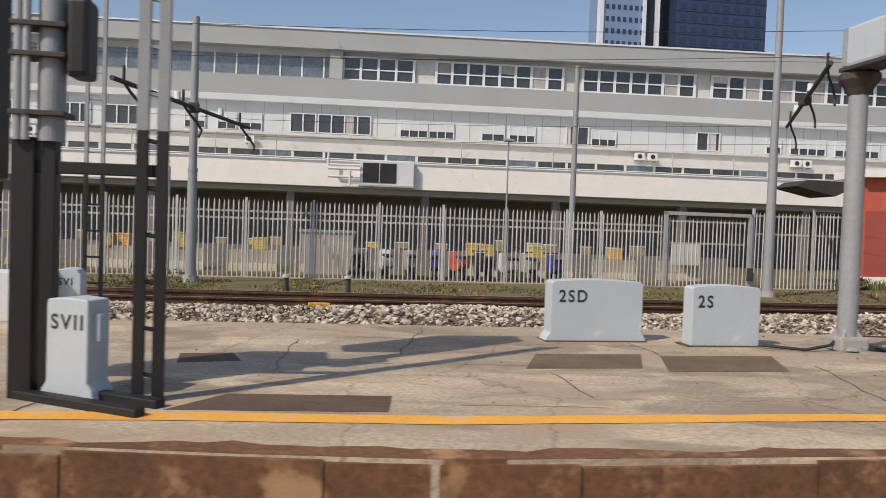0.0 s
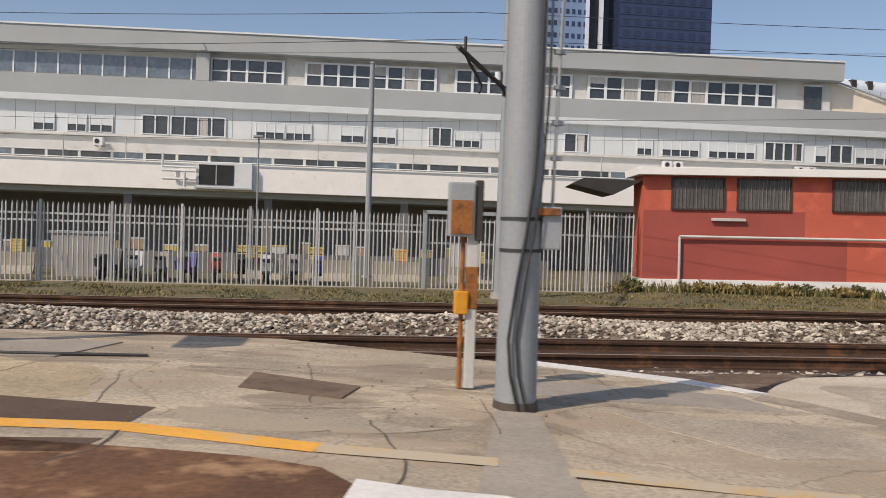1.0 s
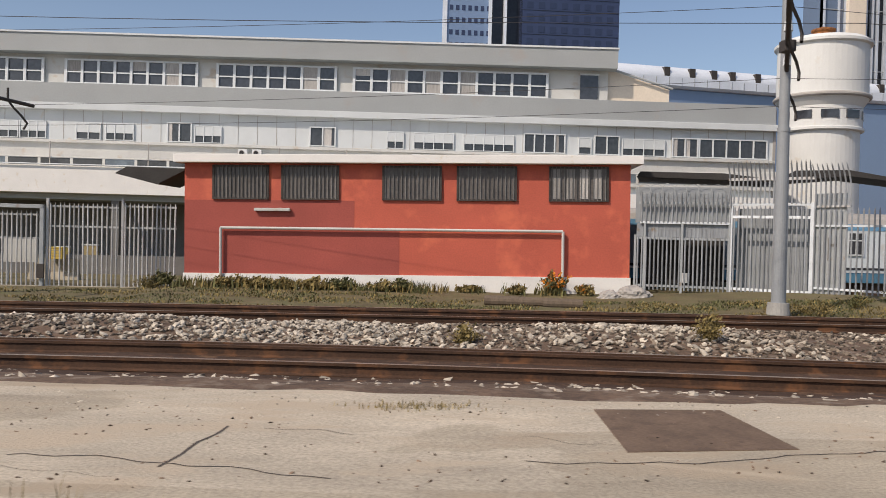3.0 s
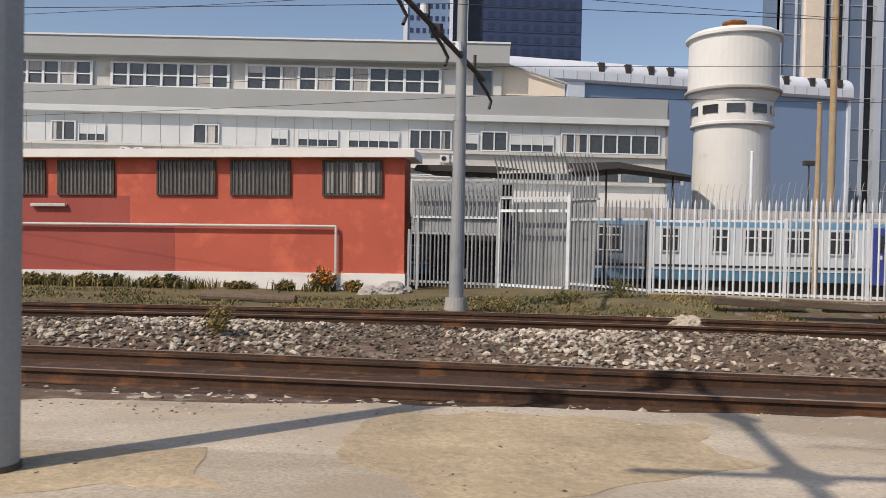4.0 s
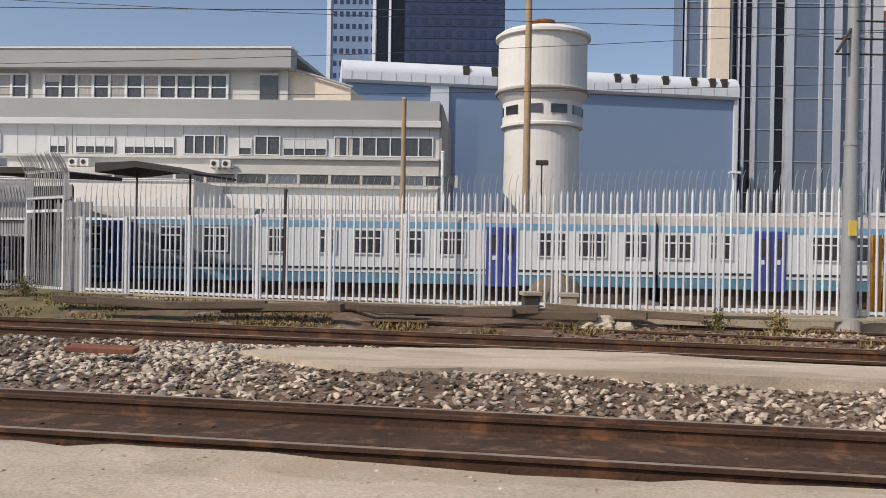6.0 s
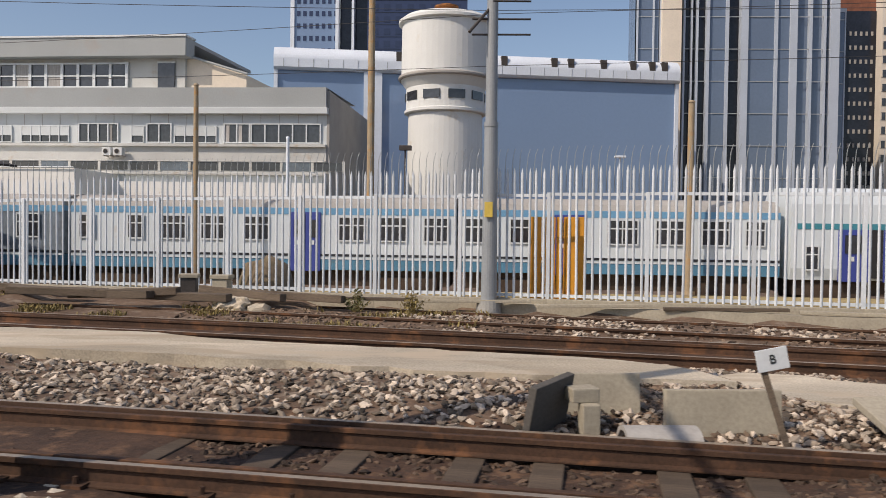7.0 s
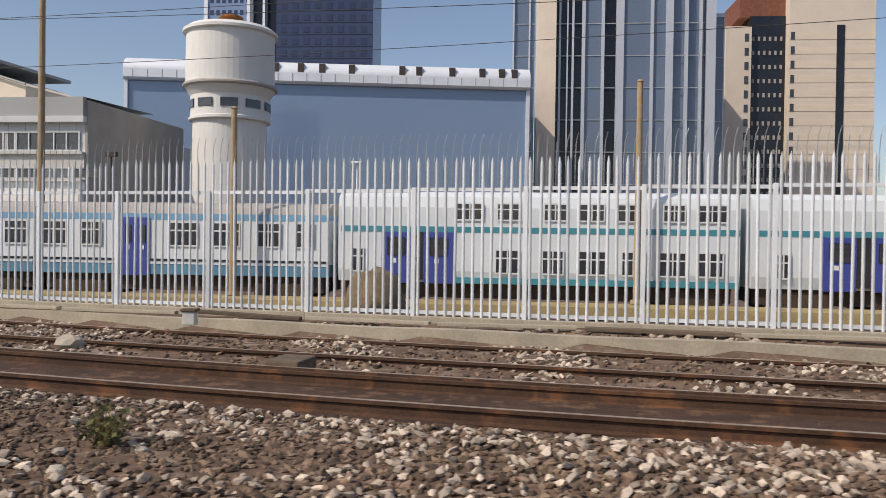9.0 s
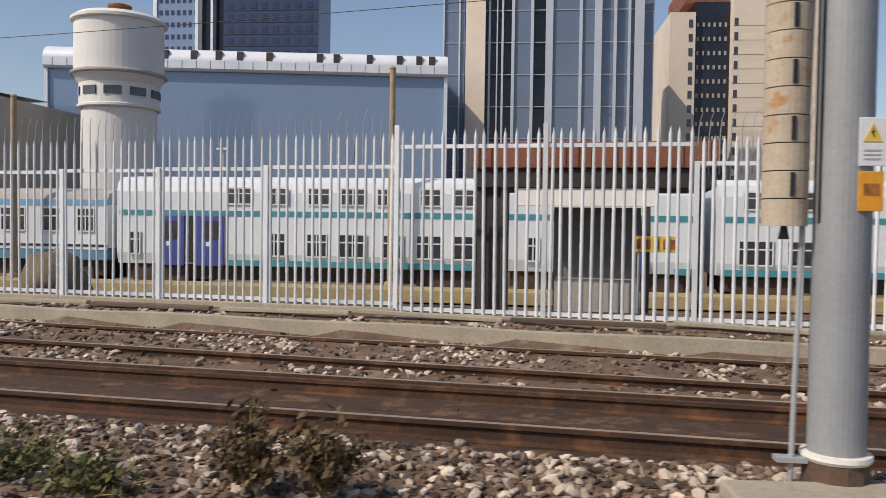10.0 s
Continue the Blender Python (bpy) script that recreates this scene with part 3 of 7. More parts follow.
# low platform, ramping down to its broken end
PLAT_Z = ((-60, 0.46), (5, 0.46), (9.5, 0.33), (13, 0.145))


def plat_z(x, y):
    return lerp(x, PLAT_Z)


def edge_y(x):
    """Near edge of the platform and the pavement."""
    return lerp(x, ((-60, 3.95), (-1.5, 3.9), (-0.4, 3.72), (0.6, 3.6), (5, 3.62), (7.6, 3.8), (9.0, 3.3), (10, 2.65), (14, 2.0)))


far_edge = [(-60, 8.6), (-20, 8.5), (-5, 8.45), (0, 8.4), (4, 8.35), (8, 8.35), (10.3, 7.5), (11.8, 6.9), (12.5, 6.4), (12.9, 5.6), (12.6, 4.9), (13.1, 4.2), (13.0, 3.4), (13.2, 2.2)]
xs = [-60, -20] + list(np.arange(-8, 13.01, 0.5))
outline = [(x, edge_y(x)) for x in xs] + far_edge[::-1]
platform = link("platform", slab(outline, -0.75, 0.0, None, plat_z), M["concrete_platform"])
tagged(platform, "cracked worn concrete station platform with patched surface", "platform", kind="structure")

# stained face and coping stones of the near edge
for i, x in enumerate(np.arange(-8.4, 8.9, 1.2)):
    x1 = min(x + 1.19, 9.0)
    pts = [(x, edge_y(x) - 0.03), (x1, edge_y(x1) - 0.03), (x1, edge_y(x1) + 0.0), (x, edge_y(x) + 0.0)]
    s = link("edge_stone", slab(pts, -0.7, -0.012 - 0.01 * (i % 3), None, plat_z), M["edge_brown"], platform)


def strip(name, pts, width, lift, material, parent, zf, label=""):
    """A thin painted or laid strip along points."""
    bm = bmesh.new()
    rows = []
    for i, p in enumerate(pts):
        a, b = pts[max(i - 1, 0)], pts[min(i + 1, len(pts) - 1)]
        d = Vector((b[0] - a[0], b[1] - a[1], 0)).normalized()
        s = Vector((-d.y, d.x, 0)) * width / 2
        w = 1 + 0.12 * noise.noise((p[0] * 4, p[1] * 4, 1))
        q = Vector((p[0], p[1], zf(p[0], p[1]) + lift))
        rows.append((bm.verts.new(q - s * w), bm.verts.new(q + s * w)))
    for a, b in zip(rows, rows[1:]):
        bm.faces.new((a[0], b[0], b[1], a[1]))
    return link(name, bm, material, parent, label)


def dense(pts, step=0.25):
    out = []
    for a, b in zip(pts, pts[1:]):
        n = max(1, int(math.dist(a, b) / step))
        out += [(a[0] + (b[0] - a[0]) * k / n, a[1] + (b[1] - a[1]) * k / n) for k in range(n)]
    return out + [pts[-1]]


line_pts = ((-30, 4.6), (-5, 4.5), (-0.75, 4.42), (0.7, 4.33), (3, 4.4), (4.5, 4.36), (6, 4.38), (6.7, 4.6), (7.4, 4.58), (8.0, 4.4), (8.5, 4.24))
strip("safety_line", dense(line_pts, 0.08), 0.18, 0.004, M["orange_line"], platform, plat_z, "faded orange safety line")
strip("safety_line", dense([(8.5, 4.24), (9.0, 4.14), (9.45, 4.05)], 0.08), 0.16, 0.004, M["orange_faded"], platform, plat_z, "nearly worn off orange line")
strip("safety_line", dense([(9.8, 3.92), (10.2, 3.84), (10.7, 3.74), (11.3, 3.68)], 0.08), 0.15, 0.004, M["orange_faded"], platform, plat_z, "faded orange safety line")

# pale pavement beyond the platform end
pave_far = [(12.4, 6.6), (12.9, 7.3), (13.4, 7.7), (14.2, 7.9), (15.8, 7.9), (18, 7.8), (20.1, 7.75), (22, 7.65), (24.6, 7.4), (27.2, 7.1), (29.7, 7.05), (33.3, 7.0), (36.9, 6.7), (38.5, 6.45), (40.2, 6.15), (42, 5.95), (44.3, 5.95), (45.5, 5.85), (46.7, 5.72), (48, 5.35), (49, 5.2), (50.9, 5.12), (52.0, 4.9), (52.6, 4.2), (52.8, 3.4)]
pave_near = [(53, 2.0), (30, 2.0), (22.6, 2.0), (22, 3.6), (20.8, 4.25), (19.2, 4.5), (18.4, 4.35), (16.8, 4.45), (15.6, 4.3), (14.2, 4.35), (13.2, 4.2), (12.2, 4.6), (11.9, 5.6)]


def jag(pts, amp, step=0.35):
    return [(x + amp * noise.noise((x * 2.1, y * 2.1, 7)), y + amp * noise.noise((x * 2.1, y * 2.1, 9))) for x, y in dense(pts, step)]


def pave_z(x, y):
    return lerp(x, ((11, 0.14), (13, 0.135), (14, 0.12), (20, 0.07), (30, 0.02), (60, 0.0)))


pavement = link("pavement", slab(jag(pave_far, 0.12) + jag(pave_near, 0.15), -0.25, 0.0, None, pave_z), M["concrete_pave"])
tagged(pavement, "pale dusty concrete strip beside the track", "pavement", kind="structure")

def broken_slab(far, near, label, top=0.05):
    o = link("pavement_strip", slab(jag(far, 0.16) + jag(near, 0.16), -0.2, 0.0, None, lambda x, y: top), M["concrete_pave"])
    return tagged(o, label, "pavement", kind="structure")


mid_far = [(45.9, 11.3), (48.7, 11.6), (50.6, 11.3), (52.9, 10.5), (55.35, 10.05), (57.3, 9.55), (57.9, 9.2), (58.4, 8.3)]
mid_near = [(57.6, 8.25), (57.3, 8.3), (55.4, 8.5), (53.8, 8.95), (51.6, 9.4), (49.8, 9.65), (47.46, 9.6), (46.5, 9.75), (45.2, 10.8)]
broken_slab(mid_far, mid_near, "broken pale concrete strip between the tracks")
end_far = [(58.4, 9.0), (58.8, 9.3), (59.35, 9.15), (60.37, 8.55), (61.4, 7.72), (62.19, 7.02), (63.07, 6.17), (63.61, 5.66), (64.14, 5.06)]
end_near = [(63.6, 5.19), (62.98, 5.38), (62.21, 5.59), (61.05, 5.98), (60.19, 6.42), (59.47, 7.13), (58.8, 7.75), (58.5, 8.4)]
broken_slab(end_far, end_near, "pale broken concrete slab sunk into the ballast", -0.03)

# ---------------------------------------------------------------- tracks
RAIL = [(-0.07, -0.16), (0.07, -0.16), (0.07, -0.148), (0.012, -0.13), (0.010, -0.05), (0.036, -0.038), (0.036, -0.004), (0.030, 0.0), (-0.030, 0.0), (-0.036, -0.004), (-0.036, -0.038), (-0.010, -0.05), (-0.012, -0.13), (-0.07, -0.148)]


def offset(path, d, z=0.0):
    out = []
    for i, p in enumerate(path):
        a, b = path[max(i - 1, 0)], path[min(i + 1, len(path) - 1)]
        t = Vector((b[0] - a[0], b[1] - a[1])).normalized()
        out.append((p[0] - t.y * d, p[1] + t.x * d, z))
    return out


def railway(label, path, guard=False, sleepers=None):
    t = thing("railway_track", Matrix(), label, "track", kind="structure")
    for d in (-0.752, 0.752):
        r = part("rail", sweep(RAIL, offset(path, d)), M["rust"], t, smooth=False)
        r.data.materials.append(M["rail_top"])
        n = len(RAIL)
        for k, f in enumerate(r.data.polygons[: n * (len(path) - 1)]):
            if k % n in (7, ):
                f.material_index = 1
    if guard:
        for d in (-0.60, 0.60):
            part("guard_rail", sweep([(u * 0.8, w - 0.015) for u, w in RAIL], offset(path, d)), M["rust"], t, "rusty check rail")
    proto = None
    for (x, y, _), (x2, y2, _) in zip(offset(path, 0), offset(path, 0)[1:]):
        if not sleepers or not sleepers[0] < x < sleepers[1]:
            continue
        ang = math.degrees(math.atan2(y2 - y, x2 - x))
        for k in (0.0, 0.4):
            px, py = x + (x2 - x) * k, y + (y2 - y) * k
            m = pose(px, py, -0.25, 0, 0, ang + random.uniform(-1, 1))
            if proto is None:
                proto = part("sleeper", box(-0.12, 0.12, -1.25, 1.25, -0.07, 0.07, None, 0.015), M["sleeper"], t)
                proto.matrix_basis = m
            else:
                share("sleeper", proto, t, m)
    return t


def rail_chairs(track, path, x0, x1):
    """Rusty chairs and bolts that hold the rails on the sleepers."""
    proto = None
    for (x, y, _), (x2, y2, _) in zip(offset(path, 0), offset(path, 0)[1:]):
        if not x0 < x < x1:
            continue
        ang = math.degrees(math.atan2(y2 - y, x2 - x))
        for k in (0.0, 0.4):
            for d in (-0.84, -0.66, 0.66, 0.84):
                m = pose(x + (x2 - x) * k, y + (y2 - y) * k, -0.165, 0, 0, ang) @ Matrix.Translation((0, d, 0))
                if proto is None:
                    bm = box(-0.07, 0.07, -0.05, 0.05, 0, 0.035)
                    cyl(0.018, 0.018, 0.03, 0.085, 6, bm)
                    proto = part("rail_chair", bm, M["rust"], track, "rusty rail chair with bolt")
                    proto.matrix_basis = m
                else:
                    share("rail_chair", proto, track, m)


track_a = railway("rusty railway track with worn rail heads in ballast", PATH_A, True, (-10, 90))
rail_chairs(track_a, PATH_A, 40, 66)
railway("brown rusty railway track in pale ballast", PATH_B, True, (-10, 95))
railway("rusty siding track half buried in stones near the fence", PATH_C, False, (44, 95))

# ---------------------------------------------------------------- long office building
LOW = pose(13.964, 45.26, 0.153, 0, 0.102, -2.633)
office = thing("office_building", LOW, "long grey and white office building with two window rows", "building")
X0, X1 = -75.0, 33.45
part("wall", box(X0, X1, 0.05, 14, -3, 7.8), M["panel_white"], office, "white panelled lower wall")
part("cornice", box(X0, X1 + 0.1, -0.35, 0.6, 7.8, 8.15, None, 0.02), M["panel_white"], office, "white cornice band")
bm = prism([(X0, 8.15), (X1, 8.15), (X1, 9.25), (X0, 9.25)], -0.25, 0.1)
part("fascia", bm, M["grey_roof"], office, "grey sloping metal fascia")
bm = bmesh.new()
q = [bm.verts.new(p) for p in ((X0, -0.25, 9.25), (X1, -0.25, 9.25), (X1, 8, 9.5), (X0, 8, 9.5))]
bm.faces.new(q)
part("terrace_roof", bm, M["grey_roof"], office)
part("ledge", box(X0, X1, -0.28, 0.3, 5.98, 6.14, None, 0.02), M["cream"], office, "projecting cream ledge")
part("band", box(X0, X1, -0.08, 0.3, 5.22, 5.98), M["cream"], office, "stained cream plaster band")
part("ledge", box(X0, X1, -0.35, 0.3, 4.42, 4.56, None, 0.02), M["cream"], office)
part("wall_recess", box(X0, X1, 0.0, 0.2, 4.5, 5.3), M["cream"], office)
part("podium", box(X0, X1 - 12, -4.4, 0.2, 3.05, 4.42, None, 0.02), M["roof_white"], office, "white overhanging podium")
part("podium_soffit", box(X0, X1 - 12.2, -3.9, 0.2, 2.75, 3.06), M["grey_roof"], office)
# wall and columns below the podium: the shade is put into their dark colour
part("podium_wall", box(X0, X1, -0.3, 0.05, -3, 2.75), M["deck_dark"], office, "wall under the podium with its shade painted dark")
part("podium", box(X1 - 12, X1, -0.6, 0.2, -3, 4.0), M["roof_white"], office, "white annex wall")
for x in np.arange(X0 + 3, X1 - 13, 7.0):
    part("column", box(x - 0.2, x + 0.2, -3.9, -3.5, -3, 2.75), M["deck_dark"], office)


def office_window(x0, x1, z0, z1, panes, style, y=0.05):
    """Frame, panes and blinds of one window of the long building."""
    w = part("window", box(x0, x1, y - 0.02, y + 0.02, z0, z1), M["window_dark"], office)
    fr = bmesh.new()
    t = 0.04 if style == "half" else 0.06
    box(x0, x1, y - 0.09, y - 0.02, z1 - t, z1, fr)
    box(x0, x1, y - 0.09, y - 0.02, z0, z0 + t, fr)
    for k in range(panes + 1):
        x = x0 + (x1 - x0) * k / panes
        box(x - t * 0.6, x + t * 0.6, y - 0.095, y - 0.021, z0, z1, fr)
    part("frame", fr, M["frame_white"], w)
    if style == "half":
        part("blind", box(x0 + 0.03, x1 - 0.03, y - 0.075, y - 0.03, z0 + (z1 - z0) * 0.42, z1 - 0.03), M["panel_white"], w, "lowered roller blind")
    else:
        for k in range(panes):
            if random.random() < 0.3:
                xa = x0 + (x1 - x0) * k / panes
                xb = x0 + (x1 - x0) * (k + random.choice((0.4, 0.7))) / panes if panes < 5 else x0 + (x1 - x0) * (k + 0.6) / panes
                part("curtain", box(xa + 0.03, xb, y - 0.04, y - 0.024, z0 + 0.06, z1 - 0.06), M["curtain"], w)
    return w


for x0, x1, n in ((-38, -36, 2), (-34, -31.5, 3), (-29.0, -27.4, 3), (-26.6, -24.7, 3), (-16.5, -15.1, 2), (-14.95, -12.0, 4), (-0.65, 0.66, 2), (7.2, 8.6, 2), (19.2, 21.5, 4), (23.2, 24.6, 2), (27.65, 29.1, 2), (29.2, 33.1, 5)):
    office_window(x0, x1, 6.2, 7.3, n, "tall")
for x0, x1, n in ((-22.3, -21.2, 2), (-20.5, -19.5, 2), (-19.3, -18.1, 2), (-10.3, -8.75, 3), (-8.65, -7.25, 3), (-5.6, -4.3, 2), (-4.0, -2.5, 3), (0.86, 2.3, 3), (11.5, 12.4, 2), (13.0, 15.2, 4), (15.8, 18.6, 5), (22.3, 23.0, 1), (24.8, 27.2, 4)):
    office_window(x0, x1, 6.2, 7.15, n, "half")
for x in np.arange(-36, 33, 1.06):
    part("panel_joint", box(x - 0.012, x + 0.012, 0.036, 0.056, 6.14, 7.8), M["wall_grey"], office)
for i, x in enumerate(np.arange(-60, 33, 1.75)):
    w = part("strip_window", box(x, x + 1.6, -0.03, 0.0, 4.68, 5.14), M["window_dark"] if i % 4 else M["window_blue"], office)
    part("mullion", box(x + 1.6, x + 1.75, -0.05, 0.01, 4.56, 5.22), M["cream"], office)
# drain pipes on the podium edge
part("pipe", rod((X0, -4.5, 4.46), (X1 - 12, -4.5, 4.46), 0.035), M["frame_white"], office)
part("pipe", rod((X0, -0.42, 5.16), (X1, -0.42, 5.16), 0.03), M["cream"], office)

# set back upper storey
UP = pose(13.587, 49.107, -0.036, 0, 0.669, -6.26)
upper = thing("upper_storey", UP, "set back upper storey with white framed windows and grey roof", "building")
U0, U1 = -75.0, 25.3
part("wall", box(U0, 24.9, 0.05, 9, 9.0, 11.9), M["cream"], upper, "cream wall between window groups")
bm = prism([(U0, 11.85), (U1, 11.85), (U1, 12.95), (U0, 12.95)], -0.75, 0.4)
part("roof_fascia", bm, M["grey_roof"], upper, "deep grey roof fascia")
part("roof_edge", box(U0, U1 + 0.05, -0.82, 0.5, 12.95, 13.05), M["frame_white"], upper, "white roof edge trim")
part("roof", box(U0, U1, 0.3, 9, 12.7, 12.9), M["grey_roof"], upper)
part("sill", box(U0, 24.9, -0.2, 0.1, 9.98, 10.1), M["frame_white"], upper, "white sill line")
bm = bmesh.new()
q = [bm.verts.new(p) for p in ((24.9, 0.3, 9.8), (28.6, 0.3, 9.8), (28.6, 0.3, 10.9), (25.3, 0.3, 11.9), (24.9, 0.3, 11.9))]
f = bm.faces.new(q)
r = bmesh.ops.extrude_face_region(bm, geom=[f])
bmesh.ops.translate(bm, verts=[v for v in r["geom"] if isinstance(v, bmesh.types.BMVert)], vec=(0, 7, 0))
bmesh.ops.recalc_face_normals(bm, faces=bm.faces[:])
part("gable", bm, M["tower_cream"], upper, "cream sloping end gable")
part("gable_trim", rod((25.2, 0.1, 11.95), (28.75, 0.1, 10.92), 0.07), M["grey_roof"], upper)


def upper_window(x0, x1, panes):
    w = part("window", box(x0, x1, -0.02, 0.03, 10.12, 11.6), M["window_dark"], upper)
    fr = bmesh.new()
    t = 0.08
    box(x0, x1, -0.12, -0.021, 11.5, 11.6, fr)
    box(x0, x1, -0.12, -0.021, 10.12, 10.2, fr)
    box(x0, x1, -0.10, -0.021, 10.78, 10.85, fr)
    for k in range(panes + 1):
        x = x0 + (x1 - x0) * k / panes
        box(x - t, x + t, -0.125, -0.022, 10.12, 11.6, fr)
    part("frame", fr, M["frame_white"], w)
    for k in range(panes):
        p = random.random()
        xa, xb = x0 + (x1 - x0) * (k + 0.08) / panes, x0 + (x1 - x0) * (k + 0.92) / panes
        if p < 0.22:
            part("blind", box(xa, xb, -0.06, -0.03, 10.85 + 0.3 * random.random(), 11.5), M["curtain"], w, "pale lowered blind")
        elif p < 0.36:
            part("curtain", box(xa, xb, -0.055, -0.028, 10.2, 11.5), M["curtain"], w)


for x0, x1, n in ((-13.4, -9.0, 4), (-7.6, 0.35, 8), (1.6, 8.7, 7), (9.8, 21.3, 11)):
    upper_window(x0, x1, n)
part("door", box(23.25, 24.3, -0.06, 0.06, 10.1, 11.6), M["window_dark"], upper, "dark balcony door")
part("door_frame", box(23.2, 24.35, -0.08, -0.061, 11.55, 11.65), M["frame_white"], upper)
part("glazed_strip", box(U0, -14.2, -0.02, 0.04, 10.25, 11.45), M["window_blue"], upper, "bluish recessed strip glazing")
for x in np.arange(-74, -14, 1.35):
    part("mullion", box(x - 0.05, x + 0.05, -0.06, -0.021, 10.12, 11.5), M["frame_white"], upper)
part("fin", prism([(-13.9, 11.85), (-13.5, 11.85), (-13.75, 12.3)], -0.9, -0.76), M["grey_roof"], upper)
part("shade_panel", box(-14.2, -13.4, -0.5, 0.0, 10.1, 11.85), M["grey_roof"], upper)

# end block, roofed hall behind
# grey instead of panel white: the side away from the sun is painted darker
part("end_wall", box(X1, X1 + 0.15, 0.0, 12, -3, 9.1), M["wall_grey"], office, "end wall with its shade painted in grey")

# ---------------------------------------------------------------- red shed
RED = pose(18.819, 26.147, -0.05, 0, -0.84, -7.7)
red = thing("red_shed", RED, "low red plastered railway shed with white roof edge", "building")
RL = 14.19
part("wall", box(0, RL, 0, 1.5, 0.2, 3.73), M["red_wall"], red, "weathered red plaster walls")
part("plinth", box(-0.03, RL + 0.03, -0.05, 1.55, -0.6, 0.2), M["roof_white"], red, "white painted plinth")
part("roof_slab", box(-0.25, RL + 0.34, -0.35, 1.9, 3.73, 3.99, None, 0.015), M["roof_white"], red, "white flat roof slab")
for x0, x1 in ((0.95, 2.72), (3.18, 4.98), (6.42, 8.25), (8.78, 10.62), (11.68, 13.48)):
    w = part("window", box(x0, x1, -0.03, -0.006, 2.6, 3.66), M["window_shed"], red)
    fr = bmesh.new()
    for z in (2.6, 3.64):
        box(x0 - 0.03, x1 + 0.03, -0.07, -0.02, z - 0.03, z + 0.03, fr)
    for x in (x0, x1):
        box(x - 0.03, x + 0.03, -0.07, -0.02, 2.6, 3.66, fr)
    part("frame", fr, M["grille"], w)
    if x0 > 11:
        for k in range(4):
            part("curtain", box(x0 + 0.1 + k * 0.42, x0 + 0.35 + k * 0.42, -0.05, -0.031, 2.66, 3.58), M["curtain"], w)
    for k in range(14):
        x = x0 + 0.07 + k * (x1 - x0 - 0.14) / 13
        part("grille_bar", box(x - 0.012, x + 0.012, -0.075, -0.05, 2.6, 3.66), M["window_bar"], w)
# two darker red fields on the lower left of the wall
for sx0, sx1, sz0, sz1 in ((0.0, 5.5, 0.21, 2.55), (5.5, 6.95, 0.21, 1.62)):
    part("old_paint", box(sx0, sx1, -0.0035, 0.0, sz0, sz1), M["red_dark"], red, "darker red field on the wall")
part("pipe", rod((1.22, -0.12, 1.66), (12.1, -0.12, 1.63), 0.045), M["cream"], red, "pale conduit along the wall")
part("pipe", rod((1.22, -0.12, 1.66), (1.22, -0.12, -0.3), 0.045), M["cream"], red)
part("pipe", rod((12.1, -0.12, 1.63), (12.1, -0.12, -0.1), 0.045), M["cream"], red)
part("lamp_tube", box(2.3, 3.45, -0.14, -0.02, 2.2, 2.3, None, 0.02), M["cream"], red, "tubular wall lamp")
bm = prism([(0, 3.55), (-1.0, 3.05), (-2.4, 3.4), (-2.0, 3.62)], 0.2, 2.2)
part("canopy", bm, M["awning"], red, "dark canopy beside the shed")

# ---------------------------------------------------------------- water tower
wt = thing("water_tower", pose(53.68, 49.8, 0), "cream white round water tower with slit windows", "water tower")
shaft = turned([(2.42, -3), (2.36, 4), (2.3, 8.9), (2.45, 9.0), (2.45, 10.3), (2.75, 10.75), (2.86, 10.9), (2.86, 11.05), (2.76, 11.1), (2.74, 14.2), (2.95, 14.28), (2.95, 14.45), (2.6, 14.7), (1.0, 15.0), (0.55, 15.1), (0.5, 15.12)], 48)
part("body", shaft, M["tank"], wt, smooth=False)
part("band", turned([(2.47, 8.75), (2.55, 8.8), (2.55, 8.95), (2.47, 9.0)], 48), M["tank"], wt)
part("cap", turned([(0.55, 15.1), (0.62, 15.12), (0.62, 15.35), (0.75, 15.4), (0.75, 15.5), (0.1, 15.7)], 20), M["rust_orange"], wt, "rusty roof cap")
part("rim", turned([(2.88, 10.82), (2.95, 10.9), (2.95, 11.0), (2.88, 11.08)], 48), M["wall_grey"], wt, "grey ring at the tank foot")
for k in range(10):
    a = -math.pi / 2 + (k - 4.5) * 2 * math.pi / 10
    m = pose(2.43 * math.cos(a), 2.43 * math.sin(a), 9.75, 0, 0, math.degrees(a) + 90)
    b = part("slit_window", box(-0.52, 0.52, -0.05, 0.06, -0.26, 0.26), M["window_dark"], wt)
    b.matrix_basis = m
# ---------------------------------------------------------------- blue glass hall
GL = pose(39.085, 64.762, -0.342, 0, 0, 9.1)
hall = thing("glass_hall", GL, "long blue glass office block with rounded white roof", "building")
W = 34.4
part("glass", box(0.3, W - 0.3, 0.02, 20, -3, 15.0), M["blue_glass"], hall, "blue mirrored curtain wall")
n = 10
prof = [(-0.3, 14.9), (-0.5, 15.1), (-0.5, 15.75)] + [(0.9 - 1.4 * math.cos(a), 15.75 + 1.15 * math.sin(a)) for a in np.linspace(0.1, math.pi / 2, n)] + [(18, 16.9), (18, 14.9)]
bm = bmesh.new()
ra = [bm.verts.new((0, y, z)) for y, z in prof]
rb = [bm.verts.new((W, y, z)) for y, z in prof]
for i in range(len(prof)):
    j = (i + 1) % len(prof)
    bm.faces.new((ra[i], ra[j], rb[j], rb[i]))
bm.faces.new(ra)
bm.faces.new(rb[::-1])
bmesh.ops.recalc_face_normals(bm, faces=bm.faces[:])
part("roof_band", bm, M["alu"], hall, "rounded white metal roof band")
